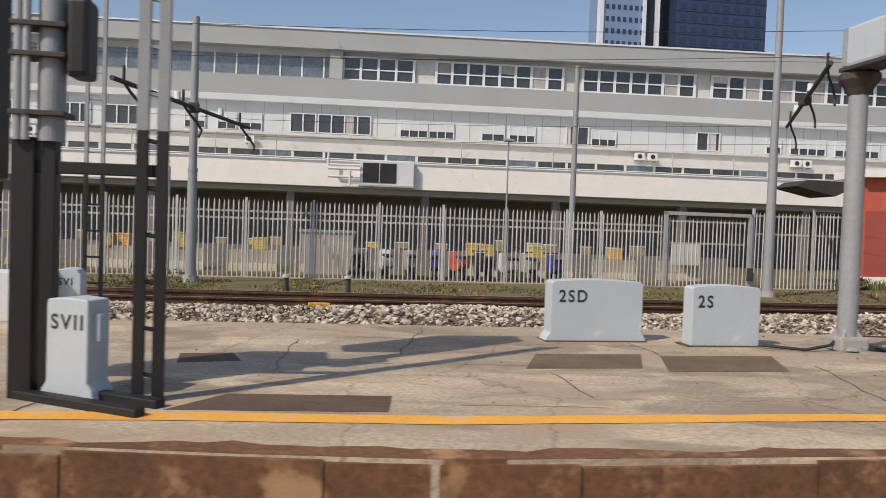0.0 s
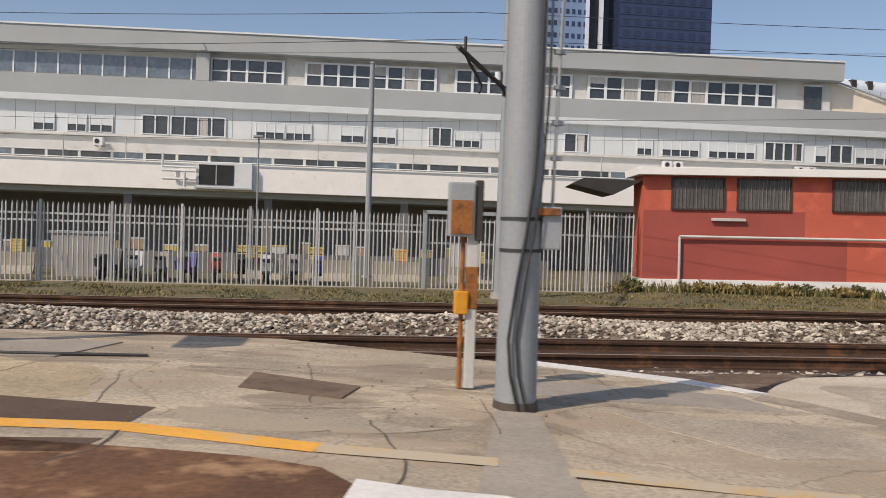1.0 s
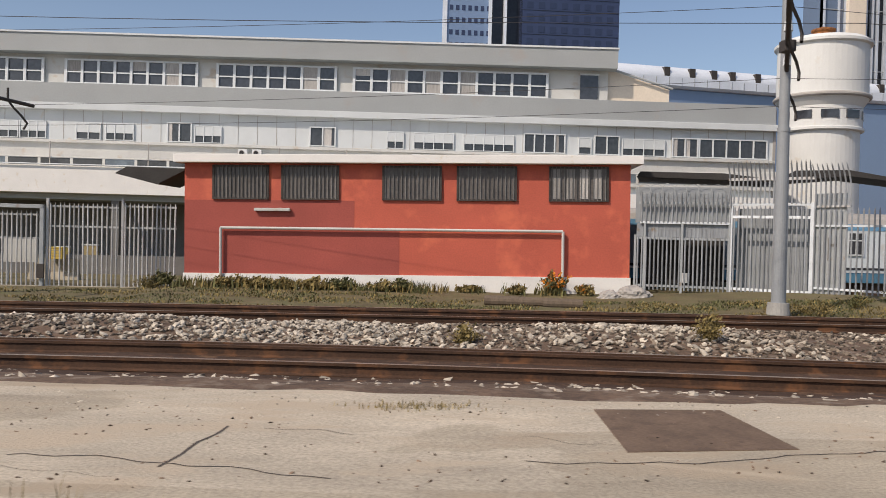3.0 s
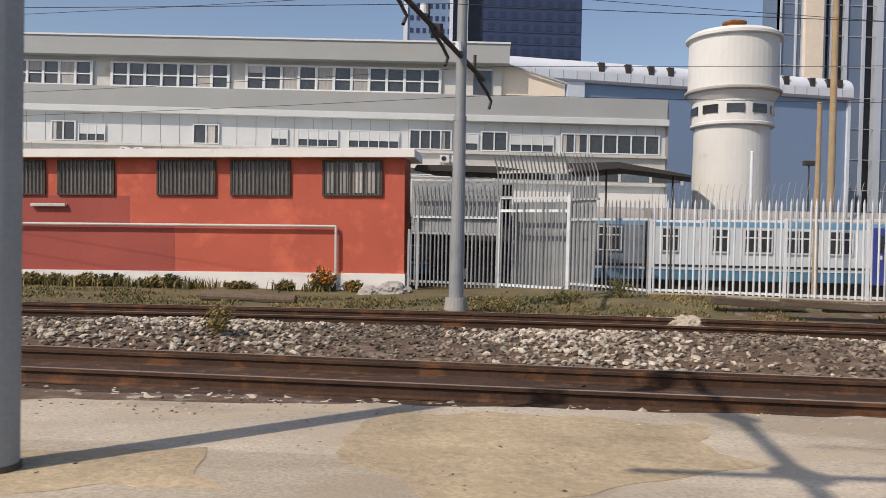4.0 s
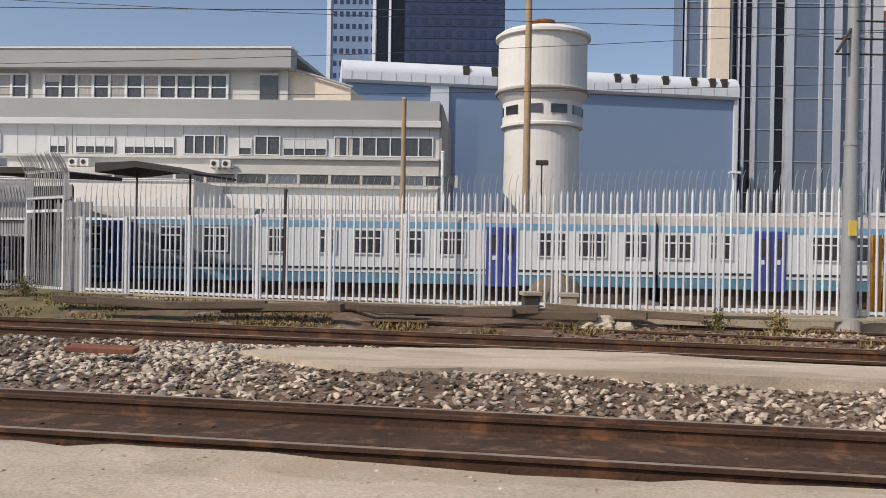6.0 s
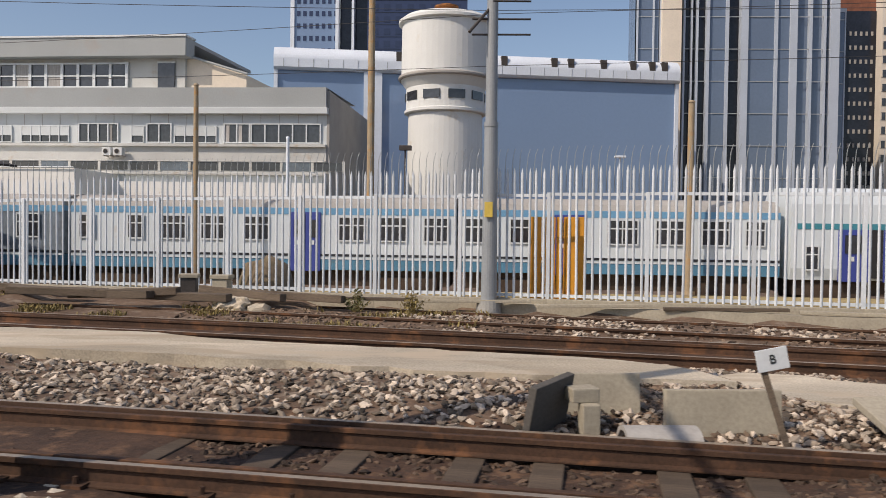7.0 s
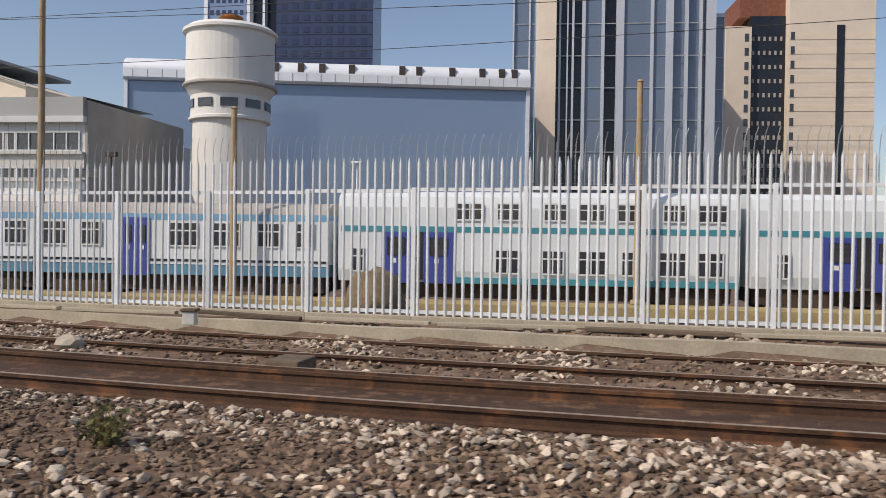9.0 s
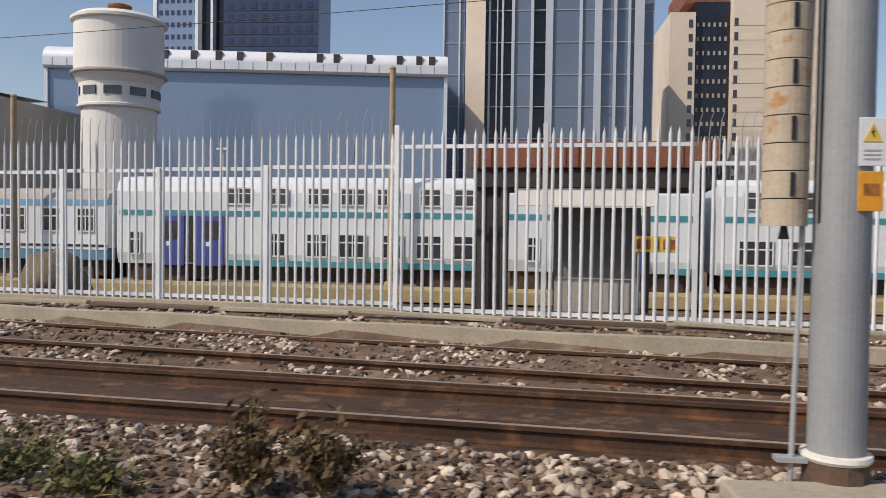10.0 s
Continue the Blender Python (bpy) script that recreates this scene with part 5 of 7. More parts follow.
def double_coach(s0, s1, upper, lower, doors, plain_to):
    t = thing("double_deck_coach", coach_pose(0), "white double deck railway coach with teal stripes and blue doors", "train", "parked train")
    part("body", shell(s0, s1, [(0.1, 0.12), (0, 0.5), (0, 2.6), (0.1, 2.95), (0.45, 3.12), (1.4, 3.2), (2.35, 3.12), (2.8, 2.6), (2.8, 0.12)]), M["train_white"], t, "dusty white coach body")
    part("stripe", box(s0 + 0.1, s1, -0.012, 0.0, 1.78, 1.97), M["train_teal"], t, "teal stripe between the decks")
    part("stripe", box(s0 + plain_to, s1, -0.012, 0.06, 0.1, 0.3), M["train_teal"], t, "teal sill stripe")
    part("underframe", shell(s0 + 0.2, s1 - 0.2, [(0.3, -0.4), (0.25, 0.1), (2.6, 0.1), (2.6, -0.4)]), M["train_under"], t)
    for c in (s0 + 1.5, s1 - 1.5):
        b = part("bogie", box(c - 1.0, c + 1.0, 0.2, 2.6, -0.6, 0.05, None, 0.05), M["train_under"], t)
        for d in (-0.62, 0.62):
            part("wheel", cyl(0.42, 0.42, -0.07, 0.07, 20, None, pose(c + d, 0.3, -0.42, 90, 0, 0)), M["rust"], b)
    for x0, x1 in upper:
        coach_window(t, x0, x1, 2.2, 2.74)
    for x0, x1 in lower:
        coach_window(t, x0, x1, 0.46, 1.22)
    for x0, x1 in doors:
        for a, b in ((x0, (x0 + x1) / 2 - 0.22), ((x0 + x1) / 2 + 0.22, x1)):
            d = part("door", box(a, b, -0.05, -0.004, 0.08, 1.78, None, 0.01), M["train_blue"], t, "blue plug door")
            part("door_glass", box(a + 0.2, b - 0.2, -0.06, -0.051, 1.0, 1.6, None, 0.03), M["window_dark"], d)
            part("sticker", box(a + 0.35, a + 0.5, -0.062, -0.052, 0.75, 0.9), M["frame_white"], d)
        # flat dark box on the coach side; the doorway's darkness is only its colour
        part("vestibule", box((x0 + x1) / 2 - 0.2, (x0 + x1) / 2 + 0.2, -0.03, -0.004, 0.2, 1.78), M["dark_gap"], t, "dark panel painted in for the unlit doorway")
    return t


double_coach(17.95, 30.98, ((21.94, 22.8), (23.29, 24.09), (24.81, 25.52), (25.94, 26.72), (27.17, 27.85), (28.6, 29.26), (29.65, 30.55)), ((18.42, 18.81), (23.25, 24.0), (24.77, 25.43), (25.88, 26.78), (27.31, 28.03), (28.5, 29.3), (29.65, 30.45)), ((19.44, 21.85),), 4.0)
double_coach(31.35, 37.6, (), ((32.1, 32.5),), ((33.45, 35.95),), 5.4)
double_coach(38.05, 53.0, ((38.8, 39.6), (40.1, 40.9), (41.5, 42.5), (43.1, 44.1)), ((38.7, 39.7), (40.15, 41.0), (41.5, 42.4), (43.1, 44.1), (45.1, 46.1)), (), 0.1)

# low platform kerb in front of the coaches, canopy and shed parts behind the fence
kerb = link("kerb", box(-6, 52, -1.9, -0.4, -0.8, -0.42, None, 0.02), M["stone_yellow"])
kerb.matrix_basis = coach_pose(0)
tagged(kerb, "yellowish stone kerb beside the parked train", "kerb", kind="structure")
sh = thing("platform_shelter", pose(79.1, 13.1, 0, 0, 0, -7), "low shelter with rusty brown roof and pale beam behind the fence", "shelter")
part("roof", box(0, 3.9, 0, 2.2, 2.5, 2.92, None, 0.02), M["brick_red"], sh, "rusty brown corrugated roof edge")
for i in range(19):
    part("roof_rib", box(0.06 + i * 0.2, 0.15 + i * 0.2, -0.02, 0.0, 2.52, 2.9), M["brick_red"], sh)
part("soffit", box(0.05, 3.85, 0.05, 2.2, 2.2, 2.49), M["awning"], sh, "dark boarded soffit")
part("beam", box(0.75, 3.0, 0.08, 0.22, 1.9, 2.19, None, 0.01), M["roof_white"], sh, "pale grey beam")
part("post", box(0.08, 0.2, 0.1, 0.25, -0.2, 2.2, None, 0.01), M["grille"], sh)
part("post", box(0.5, 0.62, 0.1, 0.25, -0.2, 2.2, None, 0.01), M["grille"], sh)
part("post", box(2.75, 2.88, 0.1, 0.25, -0.2, 1.9, None, 0.01), M["grille"], sh)
part("post", box(3.7, 3.8, 1.9, 2.05, -0.8, 2.2, None, 0.01), M["grille"], sh)
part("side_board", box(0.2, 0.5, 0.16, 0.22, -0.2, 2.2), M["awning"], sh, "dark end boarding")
# dark panel put in for the shaded inside of the shelter
part("back_panel", box(1.3, 2.75, 0.9, 0.96, -0.7, 1.9), M["deck_dark"], sh, "back panel, dark for the shaded opening")
part("counter", box(1.35, 2.7, 0.6, 0.88, -0.7, 0.7, None, 0.02), M["wall_grey"], sh, "grey counter front")
sg = thing("yellow_sign", pose(81.68, 12.7, 0, 0, 0, -7), "yellow sign board with worn dark marks behind the fence", "sign")
part("board", box(0.0, 0.70, 0, 0.03, 1.19, 1.44, None, 0.008), M["yellow"], sg)
for x in (0.06, 0.2, 0.33, 0.46, 0.58):
    part("mark", box(x, x + 0.07, -0.008, 0.0, 1.24, 1.39), M["rust_orange"], sg)
for x in (0.1, 0.55):
    part("post", rod((x, 0.04, -0.2), (x, 0.04, 1.41), 0.02), M["steel_grey"], sg)
# orange sheet and dark stacks behind the fence
op = thing("orange_sheet_panel", pose(56.7, 16.45, 0.15, 0, 0, -11), "orange yellow ribbed sheet panel behind the fence", "panel")
for i in range(8):
    part("rib", box(i * 0.145, i * 0.145 + 0.125, 0.0 + 0.02 * (i % 2), 0.05 + 0.02 * (i % 2), 0, 1.74, None, 0.01), M["orange_panel"], op)
for x, y, w, h in ((50.6, 18.9, 0.9, 1.05), (68.6, 18.4, 0.9, 1.0)):
    hp = thing("gravel_heap", pose(x, y, -0.2), "grey brown heap of rubble behind the fence", "heap")
    bm = turned([(w, 0), (w * 0.8, h * 0.45), (w * 0.5, h * 0.85), (w * 0.2, h), (0.02, h * 1.02)], 18)
    for v in bm.verts:
        v.co += Vector((noise.noise(v.co * 2), noise.noise(v.co * 2 + Vector((5, 0, 0))), noise.noise(v.co * 3))) * 0.18
    part("mound", bm, M["heap_soil"], hp, smooth=True)

# ---------------------------------------------------------------- catenary masts and wires
def mast(x, y, z, r0, r1, h, arm, label="grey conical catenary mast with cantilever arm"):
    t = thing("catenary_mast", pose(x, y, z), label, "mast", "catenary masts")
    part("pole", cyl(r0, (r0 + r1) / 2, -0.2, h * 0.42, 20), M["mast"], t)
    part("pole_upper", cyl((r0 + r1) / 2 * 0.9, r1, h * 0.42, h, 20), M["mast"], t)
    part("collar", cyl((r0 + r1) / 2 * 1.08, (r0 + r1) / 2 * 1.08, h * 0.42 - 0.05, h * 0.42 + 0.05, 20), M["mast"], t)
    part("foot", cyl(r0 * 1.6, r0 * 1.45, -0.15, 0.12, 20), M["concrete_grey"], t, "round concrete foot")
    if arm:
        a, b = Vector(arm[0]) - Vector((x, y, z)), Vector(arm[1]) - Vector((x, y, z))
        part("arm", rod(a, b, 0.055, 10), M["grille"], t, "dark straight cantilever tube")
        c = a + (b - a) * 0.5
        part("clamp", box(c.x - 0.12, c.x + 0.12, c.y - 0.14, c.y + 0.14, c.z - 0.12, c.z + 0.12, None, 0.02), M["grille"], t)
        for f in (0.06, 0.42, 0.9):
            p = a + (b - a) * f
            d = wire("registration_arm", [p + Vector((0, 0, 0.35)), p, p + Vector((0.12, 0.1, -0.2)), p + Vector((0.3, 0.2, -0.42)), p + Vector((0.42, 0.3, -0.62)), p + Vector((0.36, 0.2, -0.8))], 0.035, M["grille"], t)
        for f in (0.38, 0.72):
            p = a + (b - a) * f
            part("insulator", cyl(0.09, 0.07, 0.0, 0.2, 12, None, Matrix.Translation(p + Vector((0, 0, 0.05)))), M["frame_white"], t, "white insulator")
    return t


mast(-3.95, 23.4, -0.3, 0.16, 0.10, 7.4, ((-4.65, 17.6, 4.35), (-2.65, 25.6, 4.3)))
mast(13.16, 22.68, -0.3, 0.16, 0.10, 9.5, ((10.9, 16.6, 5.42), (14.7, 24.6, 5.1)))
mast(33.97, 17.04, 0.1, 0.16, 0.10, 9.5, ((32.2, 13.6, 6.15), (34.55, 18.1, 5.15)))
m3 = mast(55.89, 15.62, 0.1, 0.16, 0.10, 8.5, None, "grey catenary mast with clamps and short side arms")
for z in (5.3, 5.6, 5.95):
    part("bracket", rod((-0.4 if z < 5.8 else 0, -0.1, z), (0.75, 0.1, z + 0.05), 0.02), M["grille"], m3)
part("stay_arm", rod((0, 0, 5.9), (-0.45, -0.3, 5.3), 0.03), M["grille"], m3)
part("pole_tag", box(-0.11, 0.05, -0.2, -0.16, 1.75, 2.05, None, 0.01), M["yellow"], m3, "small yellow tag plate")

for name, pts in (("contact_wire", ((-40, 17.2, 5.0), (-3.6, 16.9, 4.75), (11.2, 16.4, 5.55), (33.5, 13.6, 5.55), (55.5, 11.7, 5.2), (80, 8.0, 5.9), (120, 3, 6.2))),
                  ("messenger_wire", ((-40, 17.2, 5.6), (-3.6, 16.9, 5.4), (11.2, 16.4, 6.1), (33.5, 13.6, 6.1), (55.5, 11.7, 5.9), (80, 8.0, 6.8), (120, 3, 7.0))),
                  ("contact_wire", ((-40, 25.4, 4.6), (-2.2, 25.0, 4.0), (14.6, 24.4, 4.5), (35.0, 19.2, 5.0), (56, 17.0, 5.1), (80, 13.2, 5.3), (120, 8, 5.6))),
                  ("messenger_wire", ((-40, 25.4, 5.2), (-2.2, 25.0, 4.5), (14.6, 24.4, 5.1), (35.0, 19.2, 5.7), (56, 17.0, 6.2), (80, 13.2, 6.2), (120, 8, 6.4))),
                  ("feeder_wire", ((-40, 22.9, 6.2), (-3.2, 22.9, 6.0), (13.1, 22.6, 6.75), (34, 17.2, 6.9), (55.8, 16, 6.0), (80, 12.8, 5.6), (120, 8, 6.6)))):
    out = []
    for a, b in zip(pts, pts[1:]):
        for q in np.linspace(0, 1, 9)[:-1]:
            p = Vector(a).lerp(Vector(b), q)
            out.append((p.x, p.y, p.z - 0.10 * math.sin(math.pi * q)))
    out.append(pts[-1])
    w = wire(name, out, 0.0065, M["cable"])
    tagged(w, "thin dark overhead line wire above the tracks", "wire", "overhead wires")


def lamp_post(name, x, y, z, r, h, k, label, cat="post"):
    t = thing(name, pose(x, y, z), label, cat)
    part("pole", cyl(r, r * 0.75, 0, h, 14), M[k], t)
    part("foot", cyl(r * 1.7, r * 1.6, 0, 0.12, 14), M[k], t)
    part("cap", cyl(r * 0.95, r * 0.6, h, h + 0.06, 14), M[k], t)
    return t


lp = lamp_post("slim_post", 9.6, 31.4, -0.4, 0.13, 8.4, "mast", "slim pale steel post behind the fence")
lp2 = lamp_post("lamp_post", 5.83, 26.6, -0.4, 0.035, 4.8, "mast", "thin grey lamp post behind the fence", "lamp")
part("lamp_head", box(-0.16, 0.16, -0.2, 0.08, 4.78, 4.86, None, 0.02), M["mast"], lp2)
lp3 = lamp_post("lamp_post", -5.2, 26.6, -0.4, 0.04, 3.4, "mast", "thin grey lamp post behind the fence", "lamp")
lamp_post("tan_pole", 46.5, 25.6, -0.4, 0.10, 6.6, "wood_pole", "weathered tan pole behind the fence")
lamp_post("tan_pole", 51.2, 33.3, -0.4, 0.17, 13.0, "wood_pole", "tall weathered tan pole before the water tower")
lamp_post("tan_pole", 62.5, 25.9, -0.4, 0.13, 6.2, "wood_pole", "weathered tan pole behind the fence")
lamp_post("tan_pole", 75.7, 25.6, -0.4, 0.12, 7.0, "wood_pole", "weathered tan pole behind the fence")
lamp_post("rusty_pole", 44.3, 17.9, 0.1, 0.05, 2.6, "grille", "short dark rusty pole at the fence")
lamp_post("slim_post", 47.7, 33.3, -0.4, 0.09, 5.8, "alu", "pale pipe post near the office block")
cl = lamp_post("camera_post", 52.3, 37.3, -0.4, 0.05, 5.7, "grille", "thin dark post with surveillance camera", "camera post")
part("camera_housing", box(-0.28, 0.3, -0.12, 0.12, 5.72, 5.95, None, 0.03), M["grille"], cl)
lp4 = lamp_post("lamp_post", 63.3, 43.0, -0.4, 0.07, 6.0, "alu", "thin pale lamp post before the glass hall", "lamp")
part("lamp_head", box(-0.3, 0.3, -0.25, 0.08, 5.98, 6.1, None, 0.03), M["alu"], lp4)

# ---------------------------------------------------------------- platform cabinets
def stencil(text, size, m, parent):
    cu = bpy.data.curves.new("stencil", "FONT")
    cu.body = text
    cu.size = size
    cu.extrude = 0.0005
    cu.space_character = 1.25
    cu.offset = size * 0.02
    tmp = bpy.data.objects.new("stencil", cu)
    scene.collection.objects.link(tmp)
    me = bpy.data.meshes.new_from_object(tmp.evaluated_get(bpy.context.evaluated_depsgraph_get()))
    bpy.data.objects.remove(tmp)
    me.materials.clear()
    me.materials.append(M["letter"])
    o = new("stencil_text", me)
    o.parent = parent
    o.matrix_basis = m @ pose(0, 0, 0, 90, 0, 0) @ Matrix.Diagonal((1.05, 1.15, 1, 1))
    o["label"] = "black stencilled marking"
    return o


def cabinet(x, y, z, w, d, h, text, size, rz=0, flare=0.03, crown=0.02):
    t = thing("cable_cabinet", pose(x, y, z, 0, 0, rz), "pale blue grey painted trackside cabinet marked in black", "cabinet", "trackside cabinets")
    pts = [(-flare, 0), (w + flare, 0), (w + flare * 0.6, 0.05), (w, h * 0.15), (w, h - 0.02), (w - 0.02, h)]
    pts += [(w * q, h + crown * math.sin(math.pi * q)) for q in (0.8, 0.6, 0.4, 0.2)] + [(0.02, h), (0, h - 0.02), (0, h * 0.15), (-flare * 0.6, 0.05)]
    bm = prism(pts, 0, d)
    bmesh.ops.bevel(bm, geom=bm.edges[:], offset=0.006, segments=1, affect="EDGES")
    part("body", bm, M["grey_box"], t)
    part("handle", box(w, w + 0.03, d * 0.3, d * 0.6, h * 0.35, h * 0.62, None, 0.006), M["grey_box"], t)
    stencil(text, size, pose(w * 0.08, -0.002, h * 0.66), t)
    part("plinth", box(-0.05, w + 0.05, -0.02, d + 0.04, -0.05, 0.012), M["patch_dark"], t, "dark mortar bed")
    return t


cabinet(2.08, 7.35, 0.46, 0.93, 0.2, 0.58, "2SD", 0.14, 3, 0.05)
cabinet(3.4, 7.15, 0.46, 0.71, 0.18, 0.57, "2S", 0.14, 3, 0.0)

t = thing("cable_cabinet", pose(-1.64, 4.86, 0.46, 0, 0, -20), "tall pale blue grey trackside cabinet with flared foot", "cabinet", "trackside cabinets")
bm = prism([(-0.02, 0), (0.34, 0), (0.33, 0.06), (0.30, 0.1), (0.30, 0.56), (0.29, 0.58), (0.15, 0.59), (0.04, 0.58), (0.03, 0.56), (0.03, 0.1), (0.0, 0.06)], 0, 0.2)
bmesh.ops.bevel(bm, geom=bm.edges[:], offset=0.006, segments=1, affect="EDGES")
part("body", bm, M["grey_box"], t)
part("lever", box(0.30, 0.34, 0.05, 0.11, 0.34, 0.50, None, 0.008), M["grey_box"], t)
stencil("SVII", 0.105, pose(0.06, -0.002, 0.41), t)
t = thing("cable_cabinet", pose(-2.66, 8.2, 0.46, 0, 0, 3), "narrow pale trackside cabinet with rounded top", "cabinet", "trackside cabinets")
bm = prism([(0, 0), (0.24, 0), (0.24, 0.46), (0.2, 0.51), (0.12, 0.525), (0.04, 0.51), (0, 0.46)], 0, 0.25)
bmesh.ops.bevel(bm, geom=bm.edges[:], offset=0.006, segments=1, affect="EDGES")
part("body", bm, M["grey_box"], t)
stencil("SVI", 0.085, pose(0.03, -0.002, 0.36), t)
for x, y, w, h in ((-2.92, 8.05, 0.3, 0.5), (-3.3, 8.1, 0.42, 0.48)):
    t = thing("cable_cabinet", pose(x, y, 0.46, 0, 0, 3), "plain pale trackside cabinet on the platform", "cabinet", "trackside cabinets")
    part("body", box(0, w, 0, 0.4, 0, h, None, 0.015), M["white_paint"], t)

# ---------------------------------------------------------------- signal with ladder
sg = thing("signal_mast", pose(-1.72, 4.9, 0.46), "black signal post with grey upper tubes and ladder on the platform", "signal")
part("post", box(-0.10, 0.03, -0.06, 0.12, 0, 1.5, None, 0.01), M["black"], sg)
part("post", box(0.06, 0.14, -0.04, 0.06, 0, 1.5, None, 0.01), M["black"], sg)
part("upper_tube", cyl(0.075, 0.075, 1.48, 3.6, 20, None, Matrix.Translation((0.10, 0, 0))), M["mast"], sg, "grey upper tube")
for x in (-0.06, -0.015):
    part("cable_tube", cyl(0.022, 0.022, 1.48, 3.4, 10, None, Matrix.Translation((x, -0.08, 0))), M["steel_grey"], sg, "thin galvanised tube")
for z in (1.62, 1.95, 2.12):
    part("clamp", box(-0.10, 0.2, -0.11, 0.1, z, z + 0.03, None, 0.005), M["grille"], sg)
part("signal_head", box(-0.85, -0.22, -0.15, 0.3, 1.25, 2.4, None, 0.06), M["black"], sg, "large black signal housing")
part("signal_head", box(-0.4, 0.35, 0.1, 0.45, 2.7, 3.95, None, 0.06), M["black"], sg, "large black signal housing")
part("hood", box(0.2, 0.32, -0.1, 0.12, 1.85, 2.3, None, 0.03), M["black"], sg, "dark lamp hood")
part("cross_beam", box(0.0, 0.74, -0.03, 0.03, 1.30, 1.37, None, 0.006), M["black"], sg)
for x, y in ((-0.06, -0.02), (0.0, 0.2)):
    bb = part("base_beam", box(0, 0.93, -0.04, 0.04, -0.02, 0.05, None, 0.01), M["black"], sg)
    bb.matrix_basis = pose(x, y, 0, 0, 0, -31)
ld = thing("signal_ladder", pose(-1.09, 4.8, 0.46), "narrow upright ladder painted black below and grey above", "ladder")
for x in (0.0, 0.112):
    part("stile", box(x - 0.033, x + 0.033, -0.02, 0.02, 0, 1.56, None, 0.004), M["black"], ld)
    part("stile_upper", box(x - 0.033, x + 0.033, -0.02, 0.02, 1.56, 3.7, None, 0.004), M["mast"], ld, "grey upper stile")
for i in range(14):
    z = 0.16 + i * 0.27
    part("rung", rod((0.0, 0, z), (0.112, 0, z - 0.02), 0.013, 6), M["black"] if z < 1.55 else M["mast"], ld)
ld2 = thing("signal_ladder", pose(-2.62, 9.0, 0.1), "narrow dark ladder of a farther signal", "ladder")
for x in (0.0, 0.17):
    part("stile", box(x - 0.02, x + 0.02, -0.02, 0.02, -0.3, 1.85, None, 0.004), M["black"], ld2)
    part("stile_upper", box(x - 0.02, x + 0.02, -0.02, 0.02, 1.85, 4.5, None, 0.004), M["mast"], ld2)
for i in range(15):
    z = 0.4 + i * 0.28
    part("rung", rod((0.0, 0, z), (0.17, 0, z), 0.011, 6), M["black"] if z < 1.8 else M["mast"], ld2)

# ---------------------------------------------------------------- platform poles
p1 = thing("platform_pole", pose(5.0, 7.15, 0.46), "grey tubular pole carrying a large signal box on its head", "pole")
part("tube", cyl(0.092, 0.088, 0.0, 2.6, 28), M["mast"], p1)
part("flange", cyl(0.17, 0.16, 0.0, 0.035, 24), M["mast"], p1)
part("concrete_foot", box(-0.15, 0.15, -0.14, 0.14, -0.02, 0.13, None, 0.03), M["concrete_grey"], p1)
for a in range(4):
    b = part("gusset", prism([(0.09, 0.12), (0.15, 0.12), (0.09, 0.2)], -0.008, 0.008), M["mast"], p1)
    b.matrix_basis = pose(0, 0, 0, 0, 0, 45 + 90 * a)
part("head_bracket", turned([(0.1, 2.46), (0.13, 2.52), (0.19, 2.6), (0.19, 2.66), (0.16, 2.69)], 8), M["grille"], p1, "flared dark head bracket")
part("neck", box(-0.12, 0.12, -0.12, 0.12, 2.6, 3.0, None, 0.02), M["steel_grey"], p1)
part("signal_box", box(-0.16, 0.1, -1.25, 0.05, 2.72, 3.1, None, 0.03), M["grey_box"], p1, "big pale signal box with frame")
part("box_tray", box(-0.18, 0.12, -1.27, 0.07, 2.68, 2.72, None, 0.01), M["grille"], p1, "dark underside tray")
for y in (-1.2, -0.6, 0.0):
    part("box_rib", box(-0.175, -0.16, y - 0.03, y + 0.03, 2.73, 3.09), M["steel_grey"], p1)
part("cable", rod((0.1, -0.1, 0.02), (0.45, -0.15, 0.0), 0.02), M["cable"], p1)

p2 = thing("concrete_pole", pose(9.85, 5.46, 0.315), "thick grey concrete mast with strapped black cables", "pole")
part("shaft", cyl(0.148, 0.115, -0.1, 7.0, 32), M["mast"], p2)
part("boot", cyl(0.165, 0.155, -0.02, 0.05, 24), M["crack"], p2, "dark wrapped boot")
for z in (1.10, 1.32):
    part("strap", cyl(0.15, 0.15, z, z + 0.022, 28), M["cable"], p2)
for dx, k in ((0.0, 0.012), (0.055, 0.009)):
    wire("cable", [(-0.02 + dx, -0.165, 0.02), (-0.08 + dx, -0.165, 0.25), (-0.10 + dx, -0.16, 0.5), (-0.05 + dx, -0.158, 0.9), (0.0 + dx, -0.155, 1.2), (0.05 + dx, -0.15, 1.6), (0.08 + dx, -0.145, 2.2), (0.09 + dx, -0.14, 4.5)], k, M["cable"], p2)
part("side_box", box(0.13, 0.27, -0.1, 0.08, 1.12, 1.42, None, 0.015), M["steel_grey"], p2, "small grey junction box")
part("bracket", box(0.08, 0.25, -0.13, -0.05, 1.36, 1.41, None, 0.005), M["rust_orange"], p2, "rusty bracket")
part("guide_rod", rod((0.22, 0, 1.4), (0.28, 0, 4.5), 0.012), M["steel_grey"], p2)
for z in (1.75, 2.0, 2.25, 2.5):
    part("rod_clip", box(0.2, 0.28, -0.02, 0.02, z, z + 0.03), M["steel_grey"], p2)

ps = thing("indicator_post", pose(9.61, 6.08, 0.325), "weathered white post with rusty sign case and orange box", "post")
